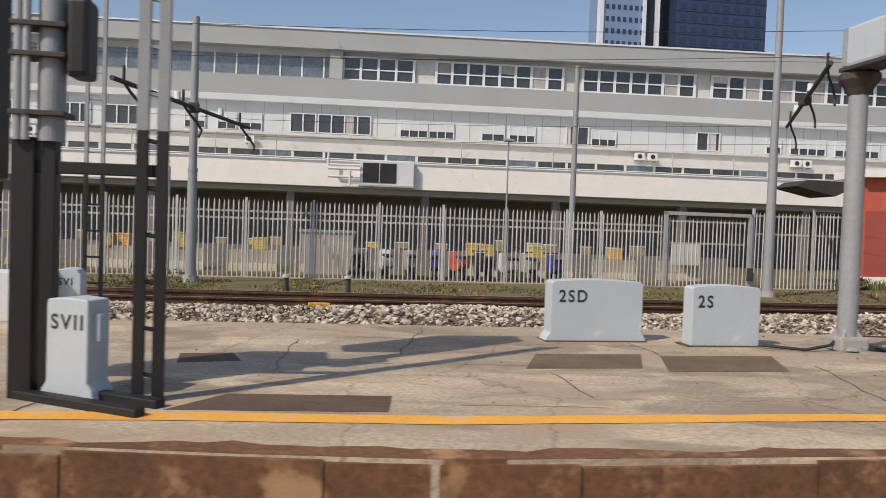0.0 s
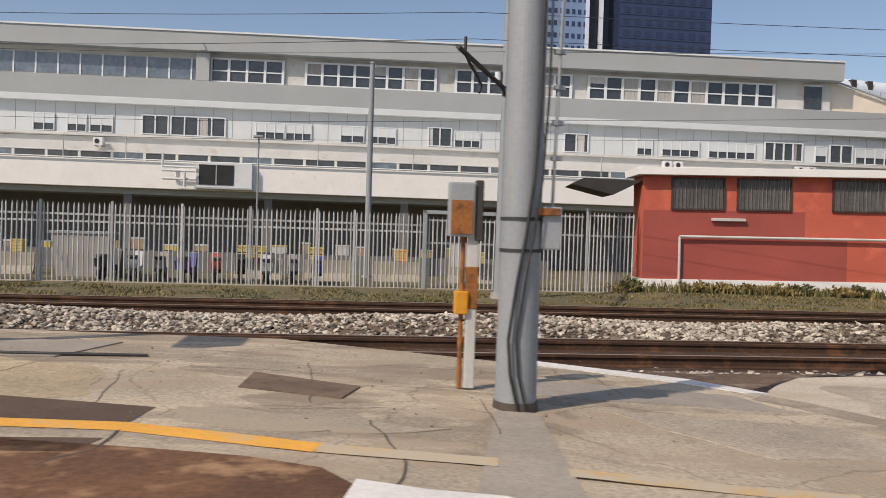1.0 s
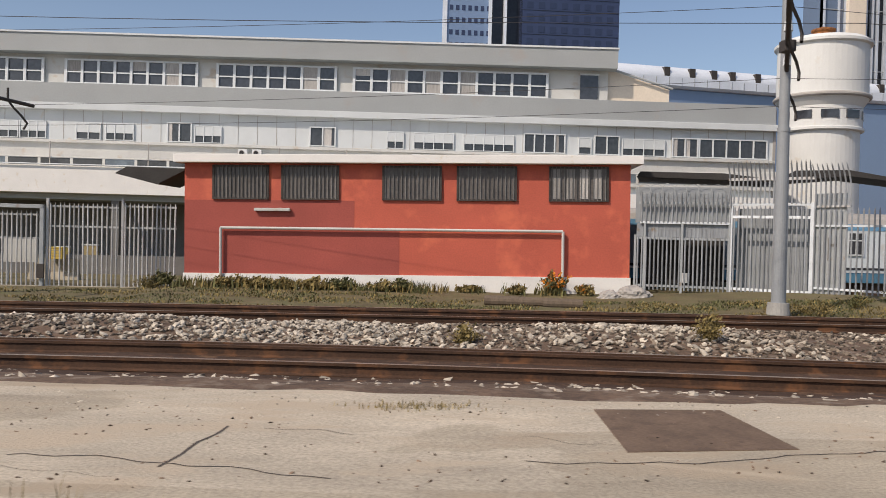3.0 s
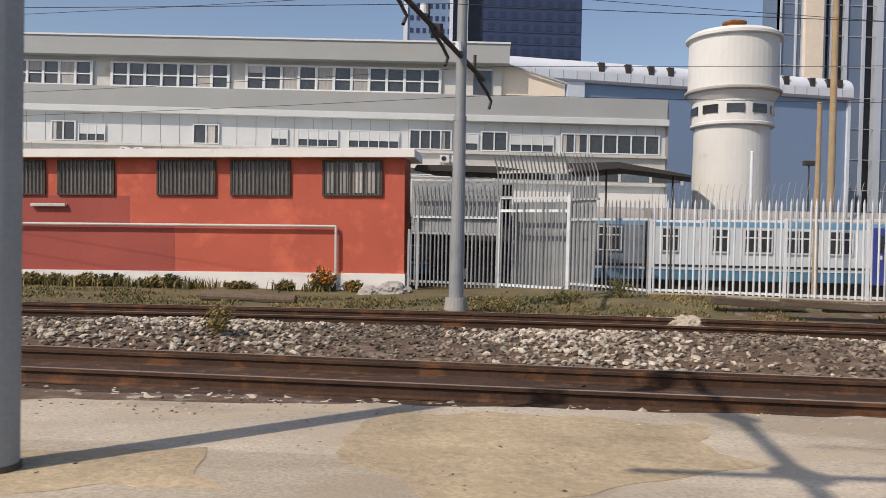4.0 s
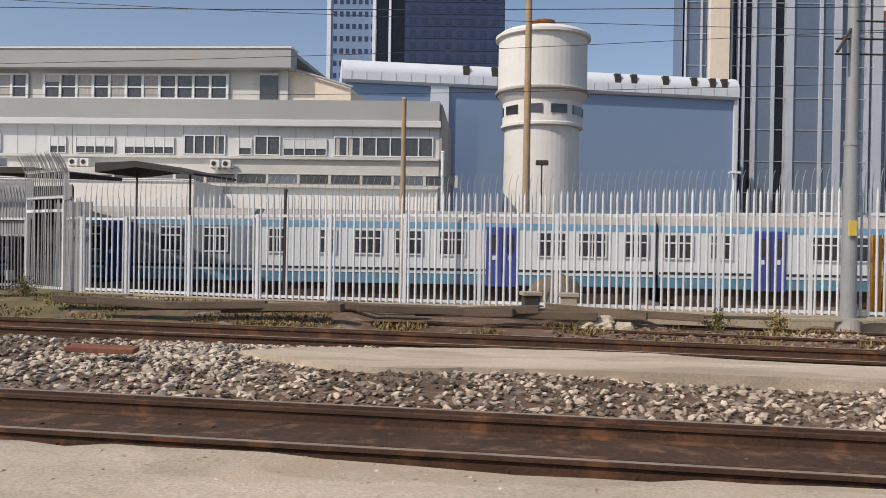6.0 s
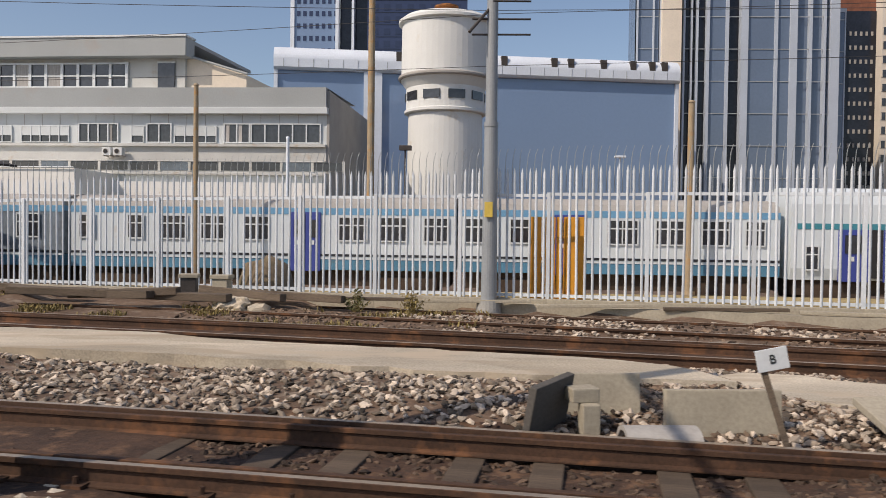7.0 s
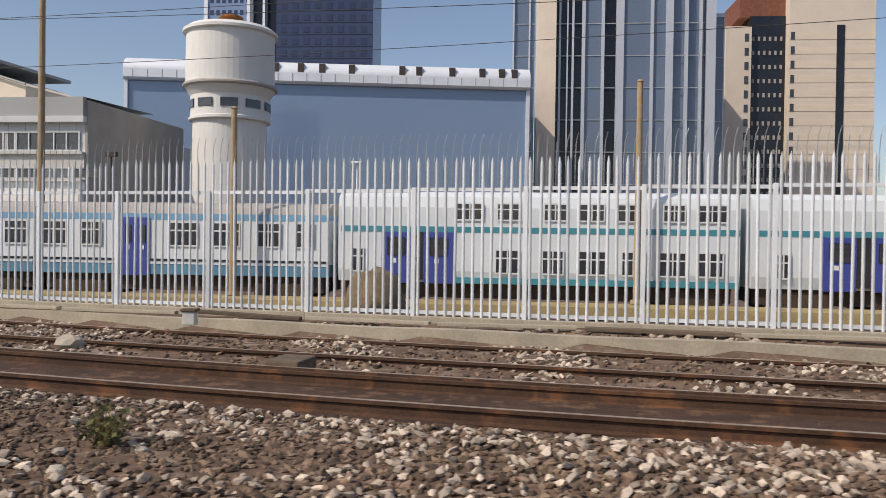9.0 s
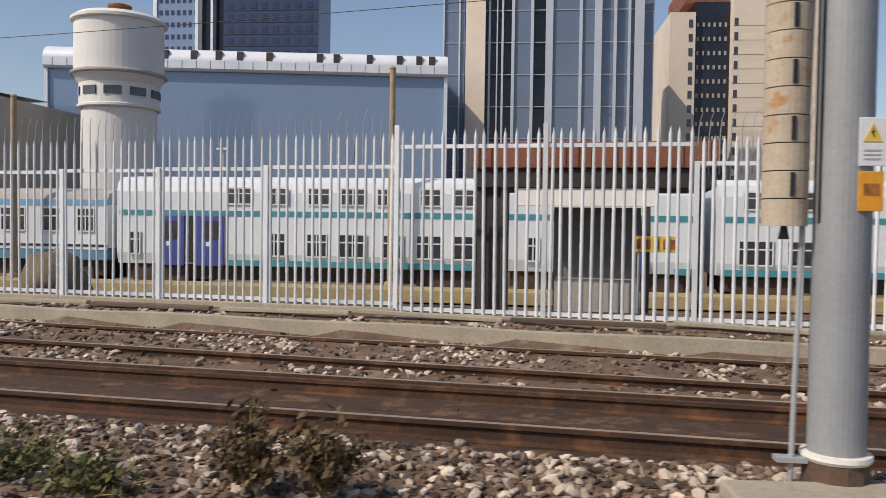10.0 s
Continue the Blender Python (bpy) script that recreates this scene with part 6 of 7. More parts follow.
part("post", box(-0.04, 0.04, -0.03, 0.03, 0, 1.6, None, 0.008), M["cream"], ps)
part("rust_sleeve", box(-0.045, 0.045, -0.036, 0.036, 0.62, 0.95, None, 0.008), M["rust_orange"], ps, "rust stained sleeve")
part("conduit", rod((-0.075, 0, 0), (-0.075, 0, 1.25), 0.02), M["rust_orange"], ps)
part("orange_box", box(-0.135, -0.03, -0.06, 0.02, 0.58, 0.76, None, 0.012), M["orange_panel"], ps, "orange junction box")
cs = part("sign_case", box(-0.2, 0.0, -0.07, 0.04, 1.18, 1.6, None, 0.012), M["steel_grey"], ps, "grey sign case with burnt rusty face")
part("rusty_face", box(-0.185, -0.02, -0.078, -0.071, 1.2, 1.46), M["rust_orange"], cs)
part("back_plate", box(0.01, 0.07, -0.05, 0.05, 1.15, 1.62, None, 0.01), M["grille"], ps)

dw = thing("dwarf_signal", pose(20.33, 3.58, 0.02), "black dwarf signal with two hooded lamps", "signal")
part("body", box(-0.09, 0.075, -0.075, 0.1, 0.0, 0.82, None, 0.02), M["black"], dw)
part("foot", box(-0.115, 0.105, -0.1, 0.115, -0.05, 0.05, None, 0.02), M["black"], dw)
for z in (0.745, 0.59):
    hd = part("hood", prism([(-0.23, z + 0.05), (-0.197, z - 0.016), (-0.156, z - 0.05), (-0.08, z - 0.057), (-0.08, z + 0.057), (-0.213, z + 0.057)], -0.057, 0.074), M["black"], dw, "black lamp hood")
for z in (0.76, 0.58, 0.37):
    part("hinge", cyl(0.025, 0.025, -0.033, 0.033, 10, None, pose(0.08, -0.025, z)), M["black"], dw)

# near pole, unseen and placed by guess for its shadow, and the mast with counterweights
np_ = thing("concrete_pole", pose(52.25, 4.75, 0.0), "unseen thick pale concrete mast placed close to the track", "pole")
part("shaft", cyl(0.19, 0.13, -0.2, 7.5, 28), M["concrete_light"], np_)
part("foot", cyl(0.26, 0.23, -0.2, 0.1, 24), M["concrete_grey"], np_)
m5 = thing("tension_mast", pose(81.89, 5.0, 0.0), "grey conical mast with warning plate beside a tension weight", "mast")
part("shaft", cyl(0.165, 0.15, 0.2, 7.5, 32), M["mast"], m5)
part("foot", cyl(0.2, 0.19, -0.3, 0.2, 12), M["patch_dark"], m5, "dark bitumen coated foot")
part("mortar_ring", turned([(0.19, 0.18), (0.205, 0.2), (0.2, 0.225), (0.17, 0.23)], 28), M["patch_white"], m5, "white mortar ring")
part("guide_tube", rod((-0.27, -0.02, -0.1), (-0.2, -0.02, 3.4), 0.017, 8), M["steel_grey"], m5)
part("guide_tube", rod((-0.14, -0.05, 1.6), (-0.14, -0.05, 3.4), 0.02, 8), M["tower_dark"], m5)
part("guide_foot", box(-0.36, -0.18, -0.06, 0.03, 0.16, 0.19), M["steel_grey"], m5)
pl = part("warning_plate", box(0.02, 0.165, -0.168, -0.158, 1.93, 2.21, None, 0.004), M["frame_white"], m5, "white high voltage warning plate")
part("triangle", prism([(0.04, 2.07), (0.145, 2.07), (0.0925, 2.18)], -0.172, -0.168), M["yellow"], pl, "yellow warning triangle")
part("bolt_mark", prism([(0.088, 2.155), (0.105, 2.125), (0.094, 2.125), (0.1, 2.09), (0.08, 2.13), (0.091, 2.13)], -0.175, -0.172), M["letter"], pl)
for z in (1.965, 1.99, 2.015):
    part("text_bar", box(0.045, 0.14, -0.170, -0.168, z, z + 0.01), M["steel_grey"], pl)
pl2 = part("orange_plate", box(0.02, 0.16, -0.168, -0.158, 1.67, 1.9, None, 0.004), M["orange_panel"], m5, "orange plate with dark bars")
for i in range(6):
    part("text_bar", box(0.05 + i * 0.015, 0.06 + i * 0.015, -0.171, -0.168, 1.76, 1.83), M["rust_orange"], pl2)
wt_ = thing("tension_weight", pose(81.56, 5.02, 0.0), "stack of weathered stone tension weights hanging at the mast", "counterweight")
for i in range(11):
    z = 1.58 + i * 0.165
    part("weight_disc", cyl(0.132, 0.134, z, z + 0.158, 24), M["weight"], wt_)
    if i % 2:
        part("slot", box(-0.012, 0.014, -0.14, -0.10, z + 0.01, z + 0.15), M["tower_dark"], wt_)
part("rod", rod((0, 0, 1.5), (0, 0, 4.0), 0.018), M["grille"], wt_)
part("nut", cyl(0.035, 0.02, 1.5, 1.58, 8), M["grille"], wt_)
sl = thing("concrete_slab", pose(81.7, 4.55, -0.06, 0, 0, 4), "pale concrete slab at the mast foot", "slab")
part("body", box(-0.5, 0.9, -0.35, 0.35, 0, 0.13, None, 0.02), M["concrete_light"], sl)

# ---------------------------------------------------------------- poles with arms over the near track (their shadows fall on the pavement)
def near_arm(t, z, side=-1, drop=0.4):
    part("cantilever", rod((0, 0, z), (0.1, 5.0 * side, z - drop), 0.05), M["grille"], t, "dark cantilever tube over the near track")
    part("insulator", cyl(0.09, 0.09, 0, 0.3, 10, None, pose(0.05, 0.5 * side, z, 90, 0, 0)), M["frame_white"], t)


near_arm(p2, 6.2)
# arm on the unseen pole, added for the shadow it casts
near_arm(np_, 6.2)
np2 = thing("concrete_pole", pose(30.2, 4.95, 0.0), "thick grey concrete mast close to the track", "pole")
part("shaft", cyl(0.15, 0.115, -0.2, 7.8, 28), M["mast"], np2)
part("boot", cyl(0.17, 0.16, -0.05, 0.06, 24), M["crack"], np2)
part("cantilever", rod((0, 0, 7.4), (0.35, -5.0, 5.6), 0.06), M["grille"], np2, "dark cantilever tube over the near track")
part("registration_arm", rod((-0.75, -3.45, 5.95), (0.95, -3.85, 6.3), 0.05), M["grille"], np2, "dark cross arm under the cantilever")
for x, y, z in ((0.25, -3.62, 6.12), (0.12, -2.2, 6.6), (0.3, -4.4, 5.8)):
    part("insulator", cyl(0.12, 0.12, -0.2, 0.2, 12, None, pose(x, y, z, 70, 0, 0)), M["frame_white"], np2, "white ribbed insulator")

# ---------------------------------------------------------------- stones
ICO = bmesh.new()
bmesh.ops.create_icosphere(ICO, subdivisions=1, radius=1.0)
ICO_V = np.array([v.co[:] for v in ICO.verts])
ICO_F = np.array([[v.index for v in f.verts] for f in ICO.faces])
ICO.free()


def stones(name, spots, size, material, label, flat=0.62):
    """One mesh of many rough stones lying at the given places."""
    rng = np.random.default_rng(len(spots))
    n = len(spots)
    sc = rng.uniform(size[0], size[1], n) ** 1.0
    base = ICO_V[None] * (1 + rng.uniform(-0.42, 0.38, (n, len(ICO_V), 1)))
    base = base * (sc[:, None] * np.stack([rng.uniform(0.8, 1.5, n), rng.uniform(0.5, 1.05, n), rng.uniform(flat * 0.75, flat * 1.25, n)], 1))[:, None]
    a = rng.uniform(0, 6.28, n)
    c, s = np.cos(a)[:, None], np.sin(a)[:, None]
    tilt = rng.uniform(-0.5, 0.5, n)[:, None]
    x, y, z = base[..., 0], base[..., 1], base[..., 2]
    z = z + x * tilt
    v = np.stack([x * c - y * s, x * s + y * c, z], -1) + np.array(spots)[:, None]
    f = (ICO_F[None] + (np.arange(n) * len(ICO_V))[:, None, None]).reshape(-1, 3)
    me = bpy.data.meshes.new(name)
    me.from_pydata(v.reshape(-1, 3), [], f.tolist())
    me.materials.append(material)
    ob = new(name, me)
    return tagged(ob, label, "ballast", kind="stuff")


MID_OUT, END_OUT = mid_far + mid_near, end_far + end_near


def in_outline(x, y, pts):
    if not 45 < x < 65:
        return False
    inside = False
    for (xa, ya), (xb, yb) in zip(pts, pts[1:] + pts[:1]):
        if (ya > y) != (yb > y) and x < xa + (y - ya) * (xb - xa) / (yb - ya):
            inside = not inside
    return inside


def inside_slab(x, y):
    far = lerp(x, [(p[0], p[1]) for p in pave_far]) if 12.6 < x < 52.8 else (8.4 if x <= 12.6 else -9)
    if x > 8 and x <= 12.6:
        far = lerp(x, ((8, 8.35), (10.3, 7.5), (12.5, 6.6)))
    if y < far + 0.03 and not (13 < x < 22.4 and y < 4.35):
        return True
    if in_outline(x, y, MID_OUT) or in_outline(x, y, END_OUT):
        return True
    return False


def scatter(n, x0, x1, lo, hi, seed, keep=lambda x, y: True, lift=0.0):
    rng = random.Random(seed)
    out = []
    while len(out) < n:
        x = rng.uniform(x0, x1)
        y = rng.uniform(lo(x), hi(x))
        if not inside_slab(x, y) and keep(x, y):
            out.append((x, y, ground_z(x, y) + lift))
    return out


A = lambda x: lerp(x, PATH_A)
B = lambda x: lerp(x, PATH_B)
C = lambda x: lerp(x, PATH_C)
patch = lambda s, t: (lambda x, y: noise.noise((x * s, y * s, 2)) > t)
L1 = "grey brown and pale crushed stone ballast between the tracks"
stones("ballast", scatter(24000, -12, 60, lambda x: A(x) + 0.85, lambda x: B(x) - 0.8, 1, lift=0.01), (0.02, 0.052), M["ballast"], L1)
stones("ballast", scatter(9500, -12, 46, lambda x: A(x) + 0.95, lambda x: B(x) - 0.85, 2, lambda x, y: noise.noise((x * 0.35, y * 0.35, 2)) + max(0, 32 - x) * 0.035 > random.random() * 0.9 - 0.3, 0.025), (0.025, 0.065), M["ballast_white"], "pale new crushed stone ballast between the tracks")
stones("ballast", scatter(3200, 42, 60, lambda x: A(x) + 0.85, lambda x: B(x) - 0.8, 3, patch(0.5, -0.3), 0.02), (0.02, 0.055), M["ballast_cream"], "pale stones strewn between the tracks")
stones("ballast", scatter(3500, -12, 62, lambda x: A(x) - 0.62, lambda x: A(x) + 0.62, 4, lift=-0.03), (0.025, 0.05), M["ballast_rust"], "dark ballast stones between the rails")
stones("ballast", scatter(3500, -12, 90, lambda x: B(x) - 0.62, lambda x: B(x) + 0.62, 5, lift=-0.03), (0.025, 0.05), M["ballast_rust"], "dark ballast stones between the rails")
stones("ballast", scatter(1600, 12, 53, lambda x: A(x) - 1.9, lambda x: A(x) - 0.85, 6, lift=-0.03), (0.03, 0.07), M["ballast_white"], "pale stones along the pavement edge")
stones("ballast", scatter(24000, 56, 88, lambda x: max(A(x) + 0.8, 2.8), lambda x: B(x) - 1.05, 7, lift=0.005), (0.018, 0.048), M["ballast_brown"], "rough brown and grey ballast near the camera path")
stones("ballast", scatter(4000, 60, 88, lambda x: max(A(x) + 0.8, 2.8), lambda x: B(x) - 1.1, 8, patch(0.6, -0.3), 0.02), (0.02, 0.055), M["ballast_cream"], "pale stones strewn on the ballast")
stones("ballast", scatter(1500, 58, 88, lambda x: max(A(x) - 0.6, 2.4), lambda x: A(x) + 0.6, 9, lift=-0.02), (0.025, 0.05), M["ballast_rust"], "dark ballast stones between the rails")
stones("ballast", scatter(6000, 50, 92, lambda x: B(x) + 0.85, lambda x: lerp(x, ((50, 15.6), (58, 14.9), (66, 13.5), (78, 11.9), (92, 10.2))), 10, lift=0.005), (0.02, 0.055), M["ballast_brown"], "stony ground before the long fence")
stones("ballast", scatter(2200, 54, 92, lambda x: B(x) + 0.9, lambda x: lerp(x, ((50, 15.6), (58, 14.9), (66, 13.5), (78, 11.9), (92, 10.2))), 11, patch(0.7, 0.05), 0.015), (0.025, 0.06), M["ballast_cream"], "pale stones before the long fence")
stones("ballast", scatter(700, 13, 22, lambda x: 2.6, lambda x: 4.3, 12, lift=0.02), (0.02, 0.05), M["ballast_white"], "small pale stones beside the near track")


rng = random.Random(31)
pebbles = [(rng.uniform(13.6, 20.5), rng.uniform(4.5, 7.2)) for _ in range(500)]
stones("pebbles", [(x, y, pave_z(x, y)) for x, y in pebbles if noise.noise((x * 0.8, y * 0.8, 3)) > -0.1], (0.006, 0.016), M["ballast"], "small loose pebbles on the dusty pavement")
pebbles = [(rng.uniform(13.6, 34), rng.uniform(4.5, 7.2)) for _ in range(1100)]
stones("pebbles", [(x, y, pave_z(x, y)) for x, y in pebbles if noise.noise((x * 0.6, y * 0.9, 6)) > 0.0], (0.006, 0.018), M["ballast_brown"], "small dark pebbles on the dusty pavement")
pebbles = [(rng.uniform(-7, 12.5), rng.uniform(4.4, 8.0)) for _ in range(500)]
stones("pebbles", [(x, y, plat_z(x, y)) for x, y in pebbles], (0.004, 0.011), M["ballast"], "small loose pebbles on the platform")
pebbles = [(rng.uniform(21, 49), 0.0) for _ in range(500)]
stones("pebbles", [(x, lerp(x, pave_far) - abs(rng.gauss(0, 0.5)) - 0.05, pave_z(x, 5)) for x, _ in pebbles], (0.007, 0.02), M["ballast_white"], "small loose pebbles along the pavement edge")


def rock(x, y, r, label="single pale rock lying in the ballast", k="ballast_white", z=None):
    bm = bmesh.new()
    bmesh.ops.create_icosphere(bm, subdivisions=2 if r < 0.25 else 4, radius=r)
    for v in bm.verts:
        v.co *= 1 + 0.35 * noise.noise(v.co * (2.2 / r) + Vector((x, y, 0))) + (0.12 * noise.noise(v.co * (9 / r)) if r > 0.25 else 0)
        v.co.z *= 0.65
    ob = link("rock", bm, M[k])
    ob.matrix_basis = pose(x, y, (ground_z(x, y) if z is None else z) + r * 0.3, 0, 0, x * 50)
    return tagged(ob, label, "rock")


rock(65.35, 11.15, 0.2)
rock(60.1, 5.95, 0.12, "orange brown broken brick lump in the ballast", "rust_orange")
rock(60.6, 6.3, 0.1)
rock(61.9, 5.9, 0.11)
rock(59.0, 5.9, 0.08)
for i in range(26):
    rock(random.uniform(62, 84), random.uniform(3.9, 6.2), random.uniform(0.04, 0.07))
for x, y, r in ((46.8, 5.5, 0.11), (47.9, 5.45, 0.08), (48.9, 5.2, 0.12), (48.3, 5.35, 0.07), (45.1, 6.0, 0.07), (50.1, 4.9, 0.1)):
    rock(x, y, r, "white crumpled lump of litter beside the rail", "patch_white")
for x, y, r, k in ((32.6, 22.9, 0.5, "wall_grey"), (31.9, 23.0, 0.35, "wall_grey"), (38.5, 15.6, 0.36, "concrete_pave"), (37.9, 15.9, 0.26, "concrete_pave"), (39.0, 15.7, 0.22, "concrete_pave"), (50.9, 15.4, 0.4, "concrete_pave"), (51.4, 15.3, 0.24, "concrete_pave")):
    rock(x, y, r, "pale heap of dumped rubble on the ground", k, ground_z(x, y) - r * 0.35)

# ---------------------------------------------------------------- slabs, sign and timbers
def tilted_slab(x, y, z, w, h, t, rx, ry, rz, label="grey precast concrete slab leaning in the ballast", k="concrete_light"):
    o = thing("concrete_slab", pose(x, y, z, rx, ry, rz), label, "slab", "dumped slabs")
    bm = box(0, w, 0, t, 0, h, None, 0.012)
    part("body", bm, M[k], o)
    return o


# left slab turned from the sun; its shade is put into a dark concrete colour
tilted_slab(56.03, 6.28, -0.16, 0.66, 0.5, 0.07, 12, -3, 56, k="concrete_shade")
tilted_slab(56.34, 6.98, -0.1, 0.76, 0.42, 0.08, -8, 0, 4)
tilted_slab(57.2, 6.52, -0.12, 0.98, 0.40, 0.09, -5, 0, 4)
tilted_slab(58.9, 6.15, -0.06, 0.68, 0.07, 0.75, 14, -3, 2)
tilted_slab(56.5, 6.42, -0.1, 0.15, 0.26, 0.15, 0, 0, 10, "small square concrete block in the ballast")
tilted_slab(56.42, 6.48, 0.16, 0.24, 0.12, 0.2, 0, 0, 14, "small square concrete block in the ballast")
o = thing("concrete_pipe", pose(56.8, 6.3, -0.12, 0, 0, 4), "half buried concrete pipe shell", "pipe")
bm = bmesh.new()
seg = 14
ring = [[], [], [], []]
for i in range(seg + 1):
    a = math.pi * i / seg
    for q, (r, x) in enumerate(((0.2, 0.0), (0.2, 0.6), (0.15, 0.0), (0.15, 0.6))):
        ring[q].append(bm.verts.new((x, -r * math.cos(a), r * math.sin(a) * 0.75)))
for i in range(seg):
    bm.faces.new((ring[0][i], ring[0][i + 1], ring[1][i + 1], ring[1][i]))
    bm.faces.new((ring[2][i], ring[3][i], ring[3][i + 1], ring[2][i + 1]))
    bm.faces.new((ring[0][i], ring[2][i], ring[2][i + 1], ring[0][i + 1]))
    bm.faces.new((ring[1][i], ring[1][i + 1], ring[3][i + 1], ring[3][i]))
bmesh.ops.recalc_face_normals(bm, faces=bm.faces[:])
part("shell", bm, M["wall_grey"], o)
sb = thing("track_sign", pose(58.02, 6.05, -0.1, 0, -18, 0), "small white plate marked with a letter on a leaning stake", "sign")
part("stake", box(-0.022, 0.022, -0.02, 0.02, 0, 0.72, None, 0.005), M["timber"], sb)
pb = part("plate", box(-0.12, 0.12, -0.035, -0.02, 0.66, 0.83, None, 0.004), M["frame_white"], sb, "white enamel plate")
pb.matrix_basis = pose(0, 0, 0, 0, 6, 0)
cu = stencil("B", 0.085, pose(-0.025, -0.038, 0.715), pb)

rng = random.Random(5)
for i in range(13):
    x = 40.5 + i * 0.95 + rng.uniform(-0.3, 0.3)
    y = lerp(x, ((40, 16.6), (53, 15.2))) + rng.uniform(-0.5, 0.6)
    tb = thing("timber_sleeper", pose(x, y, 0.15 + 0.05 * (i % 2), rng.uniform(-4, 4), rng.uniform(-3, 3), rng.uniform(-22, 2)), "old dark timber sleeper dumped by the fence", "timber", "dumped sleepers")
    part("body", box(-1.0, 1.0, -0.11, 0.11, 0, 0.15, None, 0.015), M["timber"], tb)
for x, y, ln, rz in ((28.5, 20.1, 1.5, -14), (29.7, 19.75, 1.0, -10)):
    lg = thing("timber_log", pose(x, y, ground_z(x, y) + 0.1, 0, 90, rz), "old brown log lying in the weeds by the shed", "log", "dumped logs")
    part("trunk", cyl(0.14, 0.12, -ln / 2, ln / 2, 12), M["timber"], lg)
for x, y, rz, k in ((49.7, 16.2, 10, "grille"), (50.45, 16.0, -5, "concrete_light"), (66.9, 11.75, 4, "cream")):
    bx = thing("concrete_block", pose(x, y, 0.2, 0, 0, rz), "small concrete block by the fence base", "block")
    e = 0.6 if k == "cream" else 1.0
    part("body", box(-0.16 * e, 0.16 * e, -0.14 * e, 0.14 * e, 0, 0.34 * e, None, 0.02), M[k], bx)
    part("lid", box(-0.2 * e, 0.2 * e, -0.17 * e, 0.17 * e, 0.34 * e, 0.42 * e, None, 0.015), M["concrete_light" if k != "cream" else "timber"], bx)
for i, x in enumerate(np.arange(39.5, 84, 2.3)):
    y = lerp(x, [(a, b) for a, b in F2 + F3[1:]]) - 0.35 - 0.25 * rng.random()
    bd = thing("kerb_board", pose(x, y, 0.17, rng.uniform(-3, 3), rng.uniform(-2, 2), -9 + rng.uniform(-6, 6)), "weathered pale board lying along the fence foot", "board", "fence foot boards")
    part("body", box(-1.1, 1.1, -0.07, 0.07, 0, 0.06, None, 0.01), M["concrete_light"] if i % 3 else M["timber"], bd)
gk = link("trough_cover", sweep([(-0.11, -0.2), (0.11, -0.2), (0.11, 0.02), (-0.11, 0.02)], [(x, C(x) + 1.35, 0.135 + 0.012 * math.sin(x * 1.7)) for x in np.arange(56, 100, 0.8)]), M["concrete_light"])
tagged(gk, "pale concrete cable trough beside the siding", "cable trough", kind="structure")
bp = thing("rusty_plate", pose(43.35, 10.6, 0.04, 3, 2, 3), "flat rusty red plate lying on the ballast", "plate")
part("body", box(-0.45, 0.45, -0.14, 0.14, 0, 0.07, None, 0.01), M["brick_red"], bp)
for x, y, w, d, rz in ((64.35, 6.85, 0.6, 0.16, 3), (81.2, 4.0, 0.7, 0.12, 15)):
    b = thing("timber_piece", pose(x, y, 0.02, 0, 0, rz), "short dark timber piece in the ballast", "timber")
    part("body", box(-w / 2, w / 2, -d / 2, d / 2, 0, 0.1, None, 0.01), M["timber"], b)
b = thing("point_box", pose(69.05, 9.7, -0.1, 0, 0, -8), "low weathered timber box between the rails", "box")
part("body", box(-0.22, 0.22, -0.3, 0.3, 0, 0.16, None, 0.03), M["timber"], b)
b = thing("orange_marker", pose(-0.2, 15.0, -0.15, 0, 0, 5), "small orange track magnet between the rails", "track marker")
part("body", box(-0.2, 0.2, -0.08, 0.08, 0, 0.14, None, 0.02), M["orange_panel"], b)
for x, y in ((-1.0, 18.4), (0.4, 18.5), (-4.2, 18.6)):
    b = thing("marker_stub", pose(x, y, -0.3), "short dark marker post beside the track", "post")
    part("body", cyl(0.07, 0.06, 0, 0.5, 10), M["grille"], b)
    part("cap", cyl(0.09, 0.09, 0.5, 0.56, 10), M["cream"], b)

# ---------------------------------------------------------------- platform patches, covers and cracks
def plate(name, pts, lift, k, label, zf, parent=None):
    if parent is platform:
        pts = [(x, y * 1.04) for x, y in pts]
    o = link(name, slab(pts, lift - 0.03, lift, None, zf), M[k], parent, label)
    if not parent:
        tagged(o, label, name.replace("_", " "), kind="structure")
    return o


plate("cover_plate", [(2.85, 6.32), (3.91, 6.37), (3.65, 5.68), (2.61, 5.61)], 0.006, "cover_rust", "rusty brown cover plate in the platform", plat_z, platform)
plate("cover_plate", [(1.75, 6.35), (2.7, 6.38), (2.45, 5.75), (1.5, 5.7)], 0.006, "cover_rust", "rusty brown cover plate in the platform", plat_z, platform)
plate("cover_plate", [(7.94, 6.15), (8.77, 5.73), (8.63, 5.31), (7.89, 5.55)], 0.006, "cover_rust", "rusty brown cover plate in the platform", plat_z, platform)
plate("patch", [(6.4, 5.08), (7.48, 4.88), (7.4, 4.42), (6.5, 4.46)], 0.003, "patch_dark", "dark asphalt patch across the line", plat_z, platform)
plate("patch", [(6.5, 4.1), (7.38, 4.16), (7.3, 3.9), (6.5, 3.85)], 0.003, "patch_dark", "dark asphalt patch across the line", plat_z, platform)
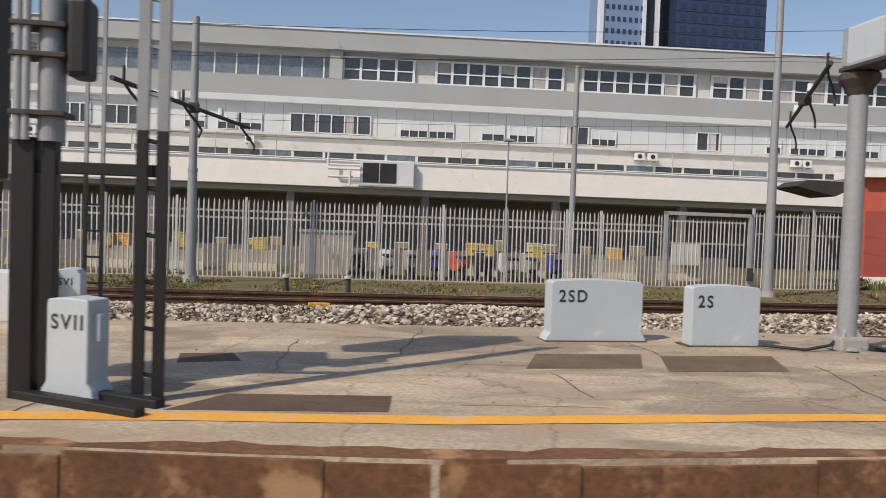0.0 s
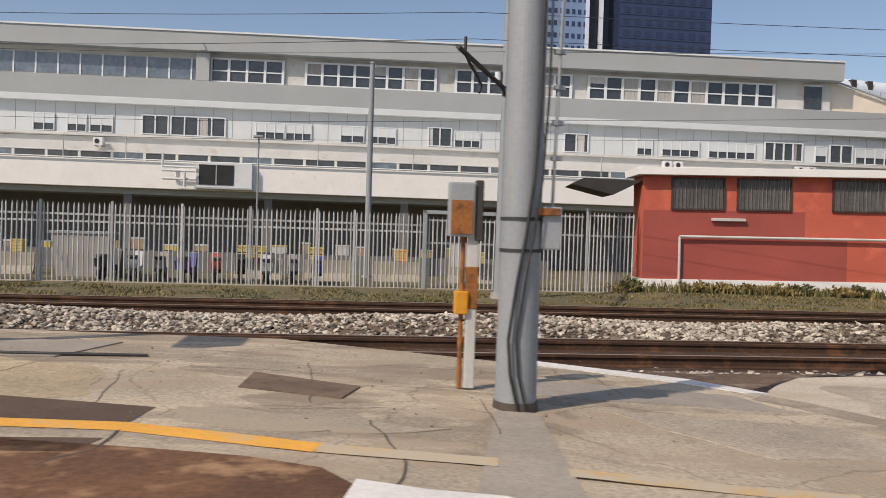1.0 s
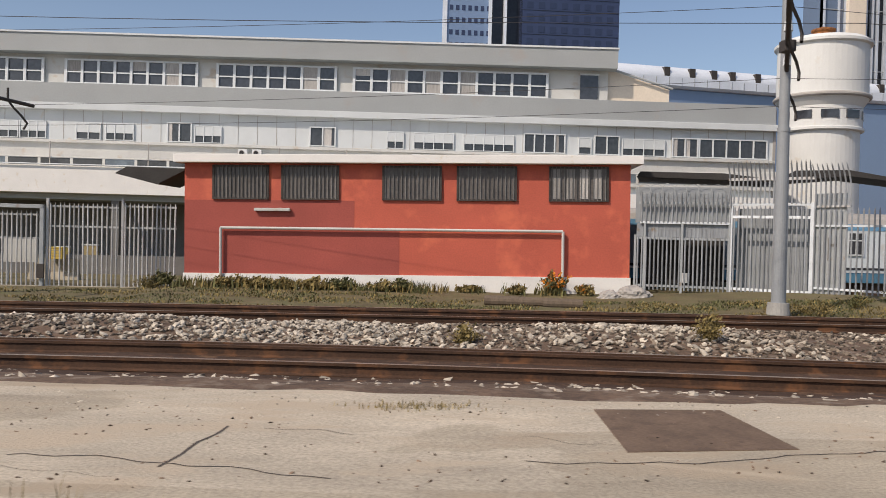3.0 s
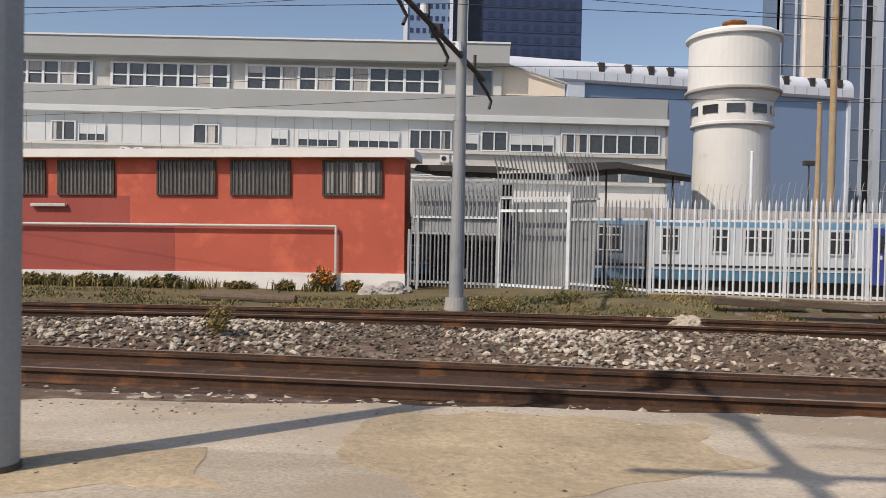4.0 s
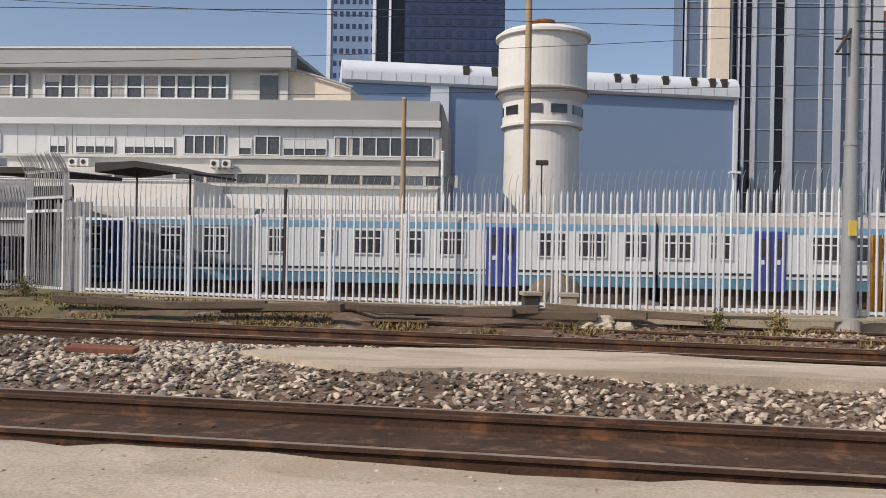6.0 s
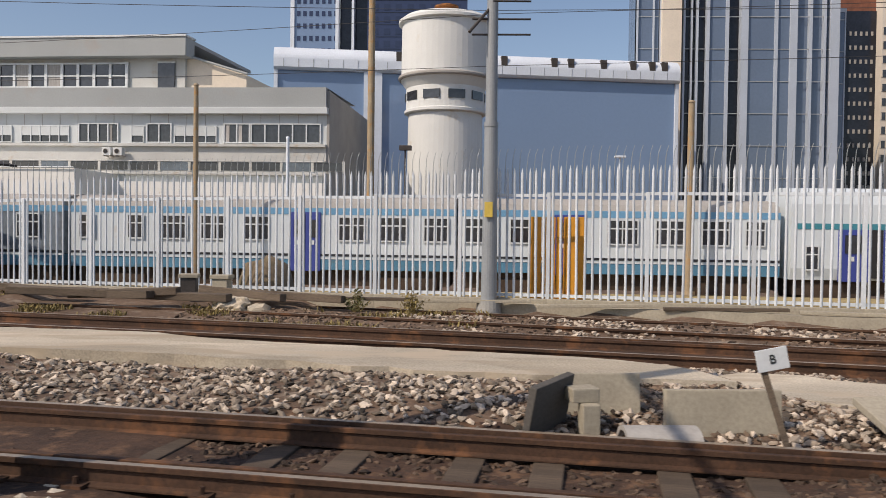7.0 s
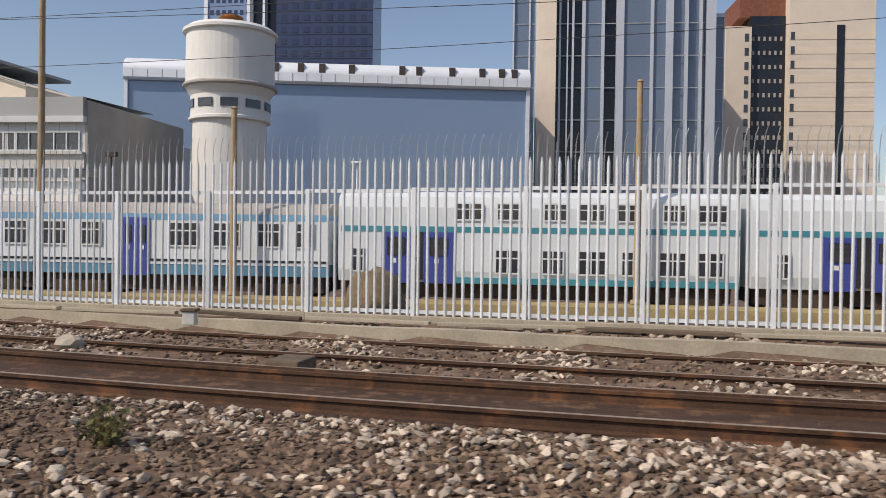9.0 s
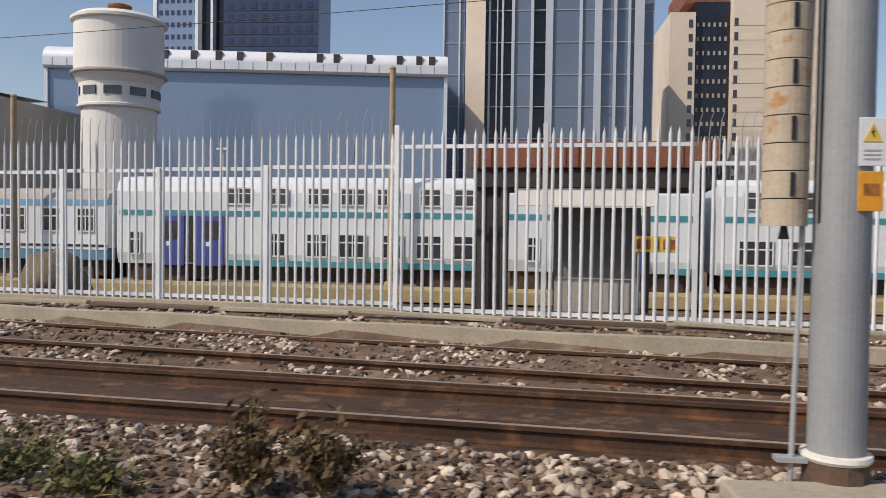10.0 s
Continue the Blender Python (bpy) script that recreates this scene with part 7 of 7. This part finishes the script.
plate("patch", [(-1.15, 6.2), (-0.75, 6.25), (-0.65, 5.9), (-1.1, 5.8)], 0.003, "patch_dark", "small dark asphalt patch", plat_z, platform)
plate("patch", [(-0.9, 4.4), (0.35, 4.35), (0.4, 4.75), (-0.6, 4.8)], 0.003, "patch_dark", "dark stained patch", plat_z, platform)
plate("patch", [(9.68, 5.1), (9.98, 5.1), (9.75, 3.2), (9.2, 3.2)], 0.003, "patch_grey", "grey mortar strip before the mast", plat_z, platform)
plate("patch", [(4.9, 7.3), (6.6, 7.4), (6.3, 6.5), (5.1, 6.4)], 0.003, "patch_grey", "grey mortar patch", plat_z, platform)
plate("patch", [(10.0, 6.4), (12.0, 6.2), (12.2, 5.6), (10.0, 5.7)], 0.003, "patch_grey", "grey mortar patch", plat_z, platform)
plate("patch", [(10.4, 7.45), (11.9, 6.9), (12.45, 6.4), (12.2, 6.35), (11.7, 6.7), (10.4, 7.25)], 0.006, "patch_white", "white mortar edge", plat_z, platform)
plate("patch", [(6.78, 4.17), (6.97, 4.09), (7.67, 3.99), (8.14, 3.9), (8.53, 3.74), (8.71, 3.46), (8.63, 3.16), (7.21, 3.18)], 0.003, "edge_brown", "dark brown stained platform edge", plat_z, platform)
plate("patch", [(8.63, 3.27), (8.7, 3.57), (9.03, 3.44), (9.38, 3.37), (9.59, 3.22)], 0.006, "patch_white", "white mortar edge", plat_z, platform)
plate("cover_plate", [(20.23, 5.51), (21.14, 5.26), (21.06, 4.75), (20.27, 4.94)], 0.007, "brick_red", "rusty red cover plate in the pavement", pave_z, pavement)
plate("patch", jag([(20.1, 5.75), (21.45, 5.5), (21.6, 5.05), (21.3, 4.5), (20.15, 4.62), (20.1, 5.75)], 0.06, 0.15), 0.003, "patch_grey", "mortar surround of the cover", pave_z, pavement)
plate("cover_plate", [(26.88, 6.72), (28.05, 6.75), (28.07, 5.43), (26.74, 5.33)], 0.006, "cover_rust", "dark brown cover plate in the pavement", pave_z, pavement)
plate("patch", [(44.0, 4.95), (44.55, 4.95), (44.45, 4.78), (43.85, 4.8)], 0.004, "patch_grey", "small grey patch", pave_z, pavement)


def stain(pts, k, label, zf, parent, lift=0.004):
    """A thin irregular layer of dirt with a ragged outline."""
    plate("stain", jag(pts + pts[:1], 0.22, 0.14)[:-1], lift, k, label, zf, parent)


stain([(32.6, 6.7), (34.2, 6.6), (35.4, 6.3), (35.0, 5.8), (35.3, 5.2), (34.2, 4.6), (33.0, 4.4), (32.2, 5.4)], "sand_stain", "sandy dirt spread over the pavement", pave_z, pavement)
stain([(13.3, 7.3), (14.6, 7.2), (15.6, 6.4), (16.4, 5.6), (15.6, 4.8), (13.6, 4.6), (13.0, 5.6)], "dust_stain", "grimy worn area of the pavement", pave_z, pavement)
stain([(17.6, 5.2), (19.6, 5.1), (20.0, 4.7), (18.8, 4.6), (17.4, 4.7)], "dust_stain", "grimy worn area of the pavement", pave_z, pavement)
stain([(15.8, 6.5), (18.4, 6.3), (19.8, 5.8), (19.9, 5.2), (17.6, 5.4), (16.2, 5.7)], "dust_stain", "grimy worn area of the pavement", pave_z, pavement, 0.0025)
stain([(29.6, 5.3), (31.4, 5.4), (31.6, 4.6), (30.2, 4.5)], "sand_stain", "sandy dirt spread over the pavement", pave_z, pavement)
stain([(7.6, 5.0), (8.6, 4.9), (9.2, 4.5), (8.4, 4.4), (7.7, 4.5)], "concrete_pave", "pale worn area of the platform", plat_z, platform, 0.002)
stain([(5.6, 6.4), (6.6, 6.3), (7.0, 5.2), (6.3, 4.7), (5.7, 5.3)], "sand_stain", "sandy mortar strip across the platform", plat_z, platform, 0.002)
stain([(10.6, 5.3), (12.2, 5.2), (12.4, 4.4), (11.2, 4.2)], "dust_stain", "grimy worn area of the platform", plat_z, platform, 0.002)
stain([(-7.5, 6.4), (-2.5, 6.3), (0.5, 6.0), (0.9, 5.4), (-2.0, 5.3), (-7.5, 5.5)], "dust_stain", "grimy worn area of the platform", plat_z, platform, 0.002)
ex = np.arange(-8.0, 7.01, 0.14)
plate("stain", [(x, (edge_y(x) + 0.004)) for x in ex] + [(x, edge_y(x) + 0.15 + 0.12 * noise.noise((x * 1.3, 0, 5)) + 0.07 * noise.noise((x * 6, 0, 5))) for x in ex[::-1]], 0.003, "edge_brown", "dark brown stained platform edge", plat_z)


strip("dirt_seam", jag([(12.2, 6.5), (12.85, 5.6), (12.65, 4.9), (13.1, 4.2), (13.0, 3.4)], 0.12, 0.12), 0.3, 0.008, M["pave_dirty"], pavement, lambda x, y: max(plat_z(x, y), pave_z(x, y)), "gritty seam at the platform end")


def crack(pts, parent, zf, width=0.018, amp=0.05):
    q = dense(pts, 0.12)
    q = [(x + amp * noise.noise((x * 3, y * 3, 4)), y + amp * noise.noise((x * 3, y * 3, 8))) for x, y in q]
    strip("crack", q, width * 0.6, 0.0035, M["crack"], parent, zf)


rng = random.Random(11)
for i in range(17):
    x = -7 + i * 1.1 + rng.uniform(-0.3, 0.3)
    y0 = rng.uniform(4.4, 6.5)
    crack([(x, y0), (x + rng.uniform(-0.2, 0.4), y0 + rng.uniform(0.8, 1.9))], platform, plat_z, rng.uniform(0.008, 0.018))
for i in range(22):
    x, y = rng.uniform(-7, 10.5), rng.uniform(4.5, 8.0)
    crack([(x, y), (x + rng.uniform(0.6, 2.2), y + rng.uniform(-0.2, 0.15))], platform, plat_z, rng.uniform(0.006, 0.016))
crack([(7.45, 4.9), (7.38, 4.1), (7.2, 3.8)], platform, plat_z, 0.03)
crack([(8.8, 4.9), (8.95, 4.0), (8.85, 3.4)], platform, plat_z, 0.02)
for i in range(20):
    x, y = rng.uniform(13.5, 46), rng.uniform(4.6, 6.6)
    if y < lerp(x, pave_far) - 0.9:
        crack([(x, y), (x + rng.uniform(0.4, 1.6), y + rng.uniform(-0.4, 0.3))], pavement, pave_z, rng.uniform(0.004, 0.012), 0.15)
w3 = [(23.60, 4.94), (23.72, 5.52), (23.83, 6.02), (22.53, 5.22), (23.54, 5.04), (24.67, 4.70), (25.97, 5.07), (27.02, 5.06), (28.75, 5.41)]
crack(w3[:3], pavement, pave_z, 0.035)
crack(w3[3:6], pavement, pave_z, 0.02, 0.1)
crack(w3[6:], pavement, pave_z, 0.02, 0.1)
wire("ground_cable", [(4.1, 7.1, 0.49), (4.45, 6.95, 0.475), (4.8, 7.1, 0.5), (4.92, 7.15, 0.58)], 0.015, M["cable"], None, "black cable lying on the platform", "cable")
wire("ground_cable", [(5.08, 7.1, 0.54), (5.35, 6.9, 0.475), (5.9, 6.8, 0.445), (7.0, 6.95, 0.41)], 0.015, M["cable"], None, "black cable lying on the platform", "cable")

# ---------------------------------------------------------------- plants
def blades(name, spots, h, material, label, kind="", cat="plant", width=0.012, spread=0.35):
    """Many bent leaf blades in one mesh."""
    rng = np.random.default_rng(len(spots) + int(h * 100))
    v, f = [], []
    for x, y, z in spots:
        a = rng.uniform(0, 6.28)
        hh = h * rng.uniform(0.4, 1.15)
        dx, dy = math.cos(a), math.sin(a)
        lean = spread * hh * rng.uniform(0.2, 1.0)
        w = width * rng.uniform(0.6, 1.4)
        i = len(v)
        v += [(x - dy * w, y + dx * w, z - 0.02), (x + dy * w, y - dx * w, z - 0.02), (x + dx * lean * 0.4 + dy * w * 0.8, y + dy * lean * 0.4 - dx * w * 0.8, z + hh * 0.6), (x + dx * lean * 0.4 - dy * w * 0.8, y + dy * lean * 0.4 + dx * w * 0.8, z + hh * 0.6), (x + dx * lean, y + dy * lean, z + hh)]
        f += [(i, i + 1, i + 2, i + 3), (i + 3, i + 2, i + 4)]
    me = bpy.data.meshes.new(name)
    me.from_pydata(v, [], f)
    me.materials.append(material)
    return tagged(new(name, me), label, cat, kind=kind)


def grass(n, x0, x1, lo, hi, seed, h, k, label, keep=lambda x, y: True):
    blades("grass", scatter(n, x0, x1, lo, hi, seed, keep), h, M[k], label, "stuff", "grass", 0.016, 1.3)


grass(16000, -14, 40, lambda x: B(x) + 1.0, lambda x: 25.0 if x < 19 else 23.5 - (x - 25) * 0.32, 21, 0.06, "leaf", "short dusty green grass beside the far track", patch(0.6, 0.02))
grass(16000, -14, 46, lambda x: B(x) + 0.9, lambda x: 25.0 if x < 19 else 23.3 - (x - 25) * 0.32, 22, 0.07, "leaf_dry", "short dry yellow grass beside the far track", patch(0.7, 0.0))
grass(2500, 40, 56, lambda x: B(x) + 0.9, lambda x: 15.5, 23, 0.12, "leaf_dry", "sparse dry weeds near the fence", patch(0.8, 0.1))
grass(900, -7, 0, lambda x: B(x) - 3.5, lambda x: B(x) - 0.9, 24, 0.1, "leaf", "weeds between the tracks", patch(0.5, 0.0))


def bush(x, y, r, h, k="leaf", flowers=0, label="scrubby green weed bush", z=None, leaves=14, leaf=1.0):
    """Stems and several hundred small leaves with gaps."""
    rng = random.Random(int(x * 91 + y * 17))
    z = ground_z(x, y) if z is None else z
    t = thing("weed_bush", pose(x, y, z), label, "bush")
    st, lv, fl = bmesh.new(), bmesh.new(), bmesh.new()
    for i in range(int(14 + r * 22)):
        a, q = rng.uniform(0, 6.28), rng.uniform(0.1, 1.0)
        top = Vector((math.cos(a) * r * q, math.sin(a) * r * q, h * rng.uniform(0.55, 1.05) * (1.1 - 0.5 * q)))
        rod((top.x * 0.2, top.y * 0.2, 0), top, 0.005, 4, st)
        for j in range(leaves):
            p = top * rng.uniform(0.25, 1.05) + Vector((rng.gauss(0, 0.05), rng.gauss(0, 0.05), rng.gauss(0, 0.03)))
            s = rng.uniform(0.015, 0.045) * leaf
            n = Vector((rng.gauss(0, 1), rng.gauss(0, 1), rng.gauss(0, 1))).normalized()
            u = n.orthogonal().normalized()
            w = n.cross(u)
            tgt = fl if flowers and rng.random() < flowers and p.z > h * 0.35 else lv
            vs = [tgt.verts.new(p + u * s), tgt.verts.new(p + w * s * 0.5), tgt.verts.new(p - u * s), tgt.verts.new(p - w * s * 0.5)]
            tgt.faces.new(vs)
    part("brushwood", st, M["leaf_dry"], t)
    part("foliage", lv, M[k], t)
    if flowers:
        part("blossoms", fl, M["flower"], t, "orange blossoms")
    else:
        fl.free()
    return t


for s, r, h, k, fl in ((-0.5, 0.4, 0.4, "leaf", 0), (1.8, 0.7, 0.36, "leaf_dry", 0), (2.6, 0.5, 0.3, "leaf_dry", 0), (3.4, 0.55, 0.3, "leaf_dry", 0), (4.4, 0.7, 0.35, "leaf_dry", 0), (5.1, 0.5, 0.4, "leaf", 0), (6.5, 0.6, 0.3, "leaf_dry", 0), (7.1, 0.4, 0.38, "leaf", 0), (9.2, 0.6, 0.22, "leaf_dry", 0), (11.8, 0.55, 0.75, "leaf", 0.45), (12.7, 0.35, 0.4, "leaf_dry", 0.2), (10.6, 0.4, 0.3, "leaf_dry", 0)):
    a = radians(-7.7)
    x, y = 18.82 + s * math.cos(a) + 0.5 * math.sin(a), 26.15 + s * math.sin(a) - 0.6 * math.cos(a)
    bush(x, y, r, h, k, fl, "weed bush with orange blossoms by the shed wall" if fl else "scrubby weed bush along the shed wall", -0.22, 34, 2.0)
for n, h, k, seed in ((800, 0.24, "leaf", 61), (700, 0.3, "leaf_dry", 62), (350, 0.38, "leaf", 63)):
    rng = random.Random(seed)
    spots = []
    while len(spots) < n:
        q, d = rng.uniform(-1.0, 14.6), 0.15 + abs(rng.gauss(0, 0.5))
        if noise.noise((q * 0.9, seed, 0)) > 0.12 - (0.22 if q < 8 else 0):
            p = RED @ Vector((q, -d, 0))
            spots.append((p.x, p.y, ground_z(p.x, p.y)))
    blades("weeds", spots, h, M[k], "ragged weeds along the shed wall", "stuff", "weeds", 0.02, 0.7)
bush(-3.4, 17.4, 0.9, 0.6)
bush(-4.6, 18.6, 0.7, 0.5)
bush(17.9, 25.6, 0.6, 0.45, "leaf_dry")
bush(35.0, 17.2, 0.7, 0.45, "leaf_dry")
bush(36.5, 18.2, 0.5, 0.4)
bush(38.0, 18.6, 0.55, 0.55)
bush(54.4, 15.3, 0.3, 0.5, "leaf_dry", 0, "dry brown weed bush by the fence")
bush(53.3, 15.5, 0.35, 0.45, "leaf", 0)
bush(66.9, 6.5, 0.35, 0.4, "leaf_dry", 0.1, "dry weed with yellow tips in the ballast")
bush(68.6, 5.95, 0.28, 0.35, "leaf")
bush(66.2, 6.4, 0.25, 0.25, "leaf")
bush(78.35, 4.7, 0.3, 0.5, "leaf_rust", 0, "rusty brown weed bush in the ballast", -0.05, 44)
bush(78.85, 4.6, 0.3, 0.48, "leaf_rust", 0, "rusty brown weed bush in the ballast", -0.05, 44)
bush(76.7, 4.75, 0.5, 0.22, "leaf", 0, leaves=24)
bush(75.4, 4.85, 0.42, 0.5, "leaf_rust", 0.03, "rusty brown weed bush in the ballast", -0.05, 44)
bush(77.4, 4.5, 0.45, 0.22, "leaf", 0, leaves=24)
bush(63.9, 6.9, 0.3, 0.3, "leaf")
blades("dry_weeds", [(18.15 + random.gauss(0, 0.06), 6.2 + random.gauss(0, 0.05), 0.08) for _ in range(70)], 0.2, M["leaf_dry"], "tuft of dry weeds in a pavement crack", "", "weeds", 0.004)
for x in (14.6, 18.3, 21.6, 23.2):
    blades("dry_weeds", [(x + random.gauss(0, 0.25), 3.9 + random.gauss(0, 0.15), 0.0) for _ in range(60)], 0.22, M["leaf_dry"], "dry weed stalks beside the near track", "", "weeds", 0.004)
bush(30.12, 11.73, 0.3, 0.5, "leaf_dry", 0, "dry brown weed between the tracks", None, 30)
bush(26.30, 11.88, 0.25, 0.3, "leaf_dry", 0, "dry brown weed between the tracks", None, 30)
blades("dry_weeds", [(25.32 + random.gauss(0, 0.3), 6.74 + random.gauss(0, 0.08), pave_z(25.32, 6)) for _ in range(260)], 0.05, M["leaf_dry"], "tuft of dry weeds in a pavement crack", "", "weeds", 0.004)
stones("ballast", scatter(2200, 53, 64, lambda x: A(x) - 0.62, lambda x: A(x) + 0.62, 41, lift=0.0), (0.02, 0.045), M["ballast_rust"], "rust stained stones between the rails")

# ---------------------------------------------------------------- fittings of the office building
def outdoor_unit(s, z, w=0.5, h=0.42):
    t = thing("air_conditioner", LOW @ pose(s, -0.36, z), "white outdoor air conditioning unit on the wall", "air conditioner", "air conditioners")
    part("case", box(0, w, -0.28, 0.1, 0, h, None, 0.015), M["white_paint"], t)
    part("fan_ring", cyl(0.15, 0.15, 0, 0.02, 20, None, pose(w * 0.42, -0.28, h * 0.5, 90, 0, 0)), M["wall_grey"], t)
    part("fan_hole", cyl(0.12, 0.12, 0, 0.02, 20, None, pose(w * 0.42, -0.29, h * 0.5, 90, 0, 0)), M["dark_gap"], t)
    part("bracket", box(0.05, 0.09, -0.25, 0.4, -0.06, 0), M["wall_grey"], t)
    part("bracket", box(w - 0.09, w - 0.05, -0.25, 0.4, -0.06, 0), M["wall_grey"], t)


for s in (-18.9, -30.5, 3.37, 4.14, 12.9, 13.55, 20.9, 21.55):
    outdoor_unit(s, 5.45)
big = thing("roof_air_handler", LOW @ pose(-12.45, -4.8, 3.2), "large white air handling unit with dark louvre on the podium", "air conditioner")
part("case", box(0, 2.75, 0, 1.5, 0, 1.25, None, 0.02), M["white_paint"], big)
# louvre depth is not modelled; a dark plate carries its shade
part("louvre", box(0.15, 1.85, -0.03, 0.0, 0.12, 1.12), M["dark_gap"], big, "dark louvre opening")
part("louvre_bar", box(0.97, 1.03, -0.05, -0.03, 0.12, 1.12), M["wall_grey"], big)
part("base_frame", box(-0.05, 2.8, -0.08, 1.5, -0.08, 0.0), M["steel_grey"], big)
for z, y in ((0.95, -0.1), (0.75, -0.2), (0.35, -0.1)):
    part("duct", rod((-1.6, y, z), (0.0, y, z), 0.06), M["white_paint"], big, "white duct")
part("duct", rod((-1.6, -0.1, 0.95), (-1.6, -0.1, 1.6), 0.06), M["white_paint"], big)
part("duct", rod((-0.5, -0.2, 0.75), (-0.5, -0.2, -0.05), 0.06), M["white_paint"], big)
for s in (-25.0, -20.5, -17.2, -6.8, -1.5, 5.6, 9.3):
    wire("drain_pipe", [LOW @ Vector((s, -0.5, z)) for z in (6.0, 5.6, 5.3, 4.6)], 0.03, M["wall_grey"], None, "thin grey drain pipe on the facade", "pipe")

# ---------------------------------------------------------------- parking deck behind the older fence
def crate(x, y, z, w, k, label):
    t = thing("plastic_crate", pose(x, y, z, 0, 0, random.uniform(-8, 8)), label, "crate", "crates behind the fence")
    part("body", box(0, w, 0, 0.4, 0, 0.42, None, 0.02), M[k], t)
    part("rim", box(-0.02, w + 0.02, -0.02, 0.42, 0.38, 0.43, None, 0.01), M[k], t)
    for z0 in (0.1, 0.2, 0.3):
        part("slot", box(0.04, w - 0.04, -0.004, 0.0, z0, z0 + 0.025), M["wood_pole"], t)


def barrier(x, y, w):
    t = thing("concrete_barrier", pose(x, y, -0.4, 0, 0, random.uniform(-2, 2)), "pale concrete barrier block in the parking area", "barrier", "parking barriers")
    pts = [(0, 0), (0.5, 0), (0.45, 0.12), (0.32, 0.3), (0.28, 0.75), (0.2, 0.78), (0.18, 0.3), (0.05, 0.12)]
    bm = bmesh.new()
    a = [bm.verts.new((0, q, z)) for q, z in pts]
    b = [bm.verts.new((w, q, z)) for q, z in pts]
    for i in range(len(pts)):
        bm.faces.new((a[i], a[(i + 1) % len(pts)], b[(i + 1) % len(pts)], b[i]))
    bm.faces.new(a)
    bm.faces.new(b[::-1])
    bmesh.ops.recalc_face_normals(bm, faces=bm.faces[:])
    part("body", bm, M["concrete_light"], t)


rng = random.Random(3)
for i, x in enumerate((-16, -13.5, -11.2, -8.6, -6.2, -3.6, -1.1, 4.8, 7.3, 9.8, 12.6)):
    barrier(x, 29.0 + rng.uniform(-0.5, 0.5), 1.7)
    if i not in (2, 9):
        crate(x + rng.uniform(0.1, 1.0), 29.1, 0.38, rng.choice((0.4, 0.55)), "yellow", "faded yellow plastic crate on a barrier")
    if i % 3 == 0:
        crate(x + rng.uniform(0.1, 1.0), 29.4, 0.38, 0.5, "orange_line", "orange plastic crate on a barrier")
for i in range(22):
    k = rng.choice(("yellow", "white_paint", "wood_pole", "cream", "stone_yellow", "wall_grey"))
    w, h = rng.uniform(0.3, 0.7), rng.uniform(0.2, 0.45)
    t = thing("storage_box", pose(-14 + i * 1.3 + rng.uniform(-0.3, 0.3), 33.52, 0.4), "pale storage box on the low parking wall", "box", "boxes on the parking wall")
    part("body", box(0, w, 0, 0.26, 0, h, None, 0.015), M[k], t)
    part("lid", box(-0.015, w + 0.015, -0.015, 0.275, h, h + 0.05, None, 0.01), M[rng.choice(("cream", "white_paint", "yellow"))], t)
crate(5.4, 29.0, 0.38, 0.5, "yellow", "faded yellow plastic crate on a barrier")


def scooter(x, y, rz, k):
    t = thing("motor_scooter", pose(x, y, -0.4, 0, 0, rz), "parked motor scooter behind the fence", "scooter", "parked scooters")
    for wx in (-0.6, 0.6):
        part("wheel", cyl(0.24, 0.24, -0.05, 0.05, 18, None, pose(wx, 0, 0.24, 90, 0, 0)), M["motor"], t)
    part("body", prism([(-0.75, 0.45), (-0.3, 0.3), (0.2, 0.3), (0.45, 0.4), (0.5, 0.9), (0.38, 0.95), (0.25, 0.5), (-0.15, 0.45), (-0.2, 0.75), (-0.8, 0.72)], -0.16, 0.16), M[k], t)
    part("seat", box(-0.75, -0.12, -0.14, 0.14, 0.74, 0.84, None, 0.04), M["motor"], t)
    part("handlebar", rod((0.42, -0.3, 1.0), (0.42, 0.3, 1.0), 0.02), M["motor"], t)
    part("headlight", cyl(0.08, 0.06, 0, 0.1, 12, None, pose(0.48, 0, 0.92, 0, 90, 0)), M["frame_white"], t)
    part("fork", rod((0.45, 0, 0.9), (0.6, 0, 0.24), 0.025), M["steel_grey"], t)


for i in range(9):
    scooter(1.0 + i * 0.85, 27.5 + rng.uniform(-0.2, 0.3), 90 + rng.uniform(-15, 15), ("motor", "white_paint", "wall_grey", "train_blue", "red_wall")[i % 5])
wb = thing("notice_board", pose(12.4, 28.0, -0.4), "white notice board on legs behind the gate", "board")
part("panel", box(0, 1.1, 0, 0.05, 0.7, 1.55, None, 0.01), M["cream"], wb)
part("leg", rod((0.15, 0.03, 0), (0.15, 0.03, 0.8), 0.03), M["steel_grey"], wb)
part("leg", rod((0.95, 0.03, 0), (0.95, 0.03, 0.8), 0.03), M["steel_grey"], wb)
dk = link("deck_wall", box(-60, 17.5, 33.5, 33.8, -0.6, 0.4), M["deck_dark"])
tagged(dk, "low grey wall at the back of the parking area", "wall", kind="structure")
gp = thing("grey_skip", pose(-0.9, 28.2, -0.4, 0, 0, 2), "grey sheet steel skip behind the fence", "skip")
part("body", prism([(0.0, 0), (1.5, 0), (1.7, 1.5), (-0.2, 1.5)], 0, 1.0), M["wall_grey"], gp)
part("rim", box(-0.24, 1.74, -0.04, 1.04, 1.48, 1.56), M["steel_grey"], gp)
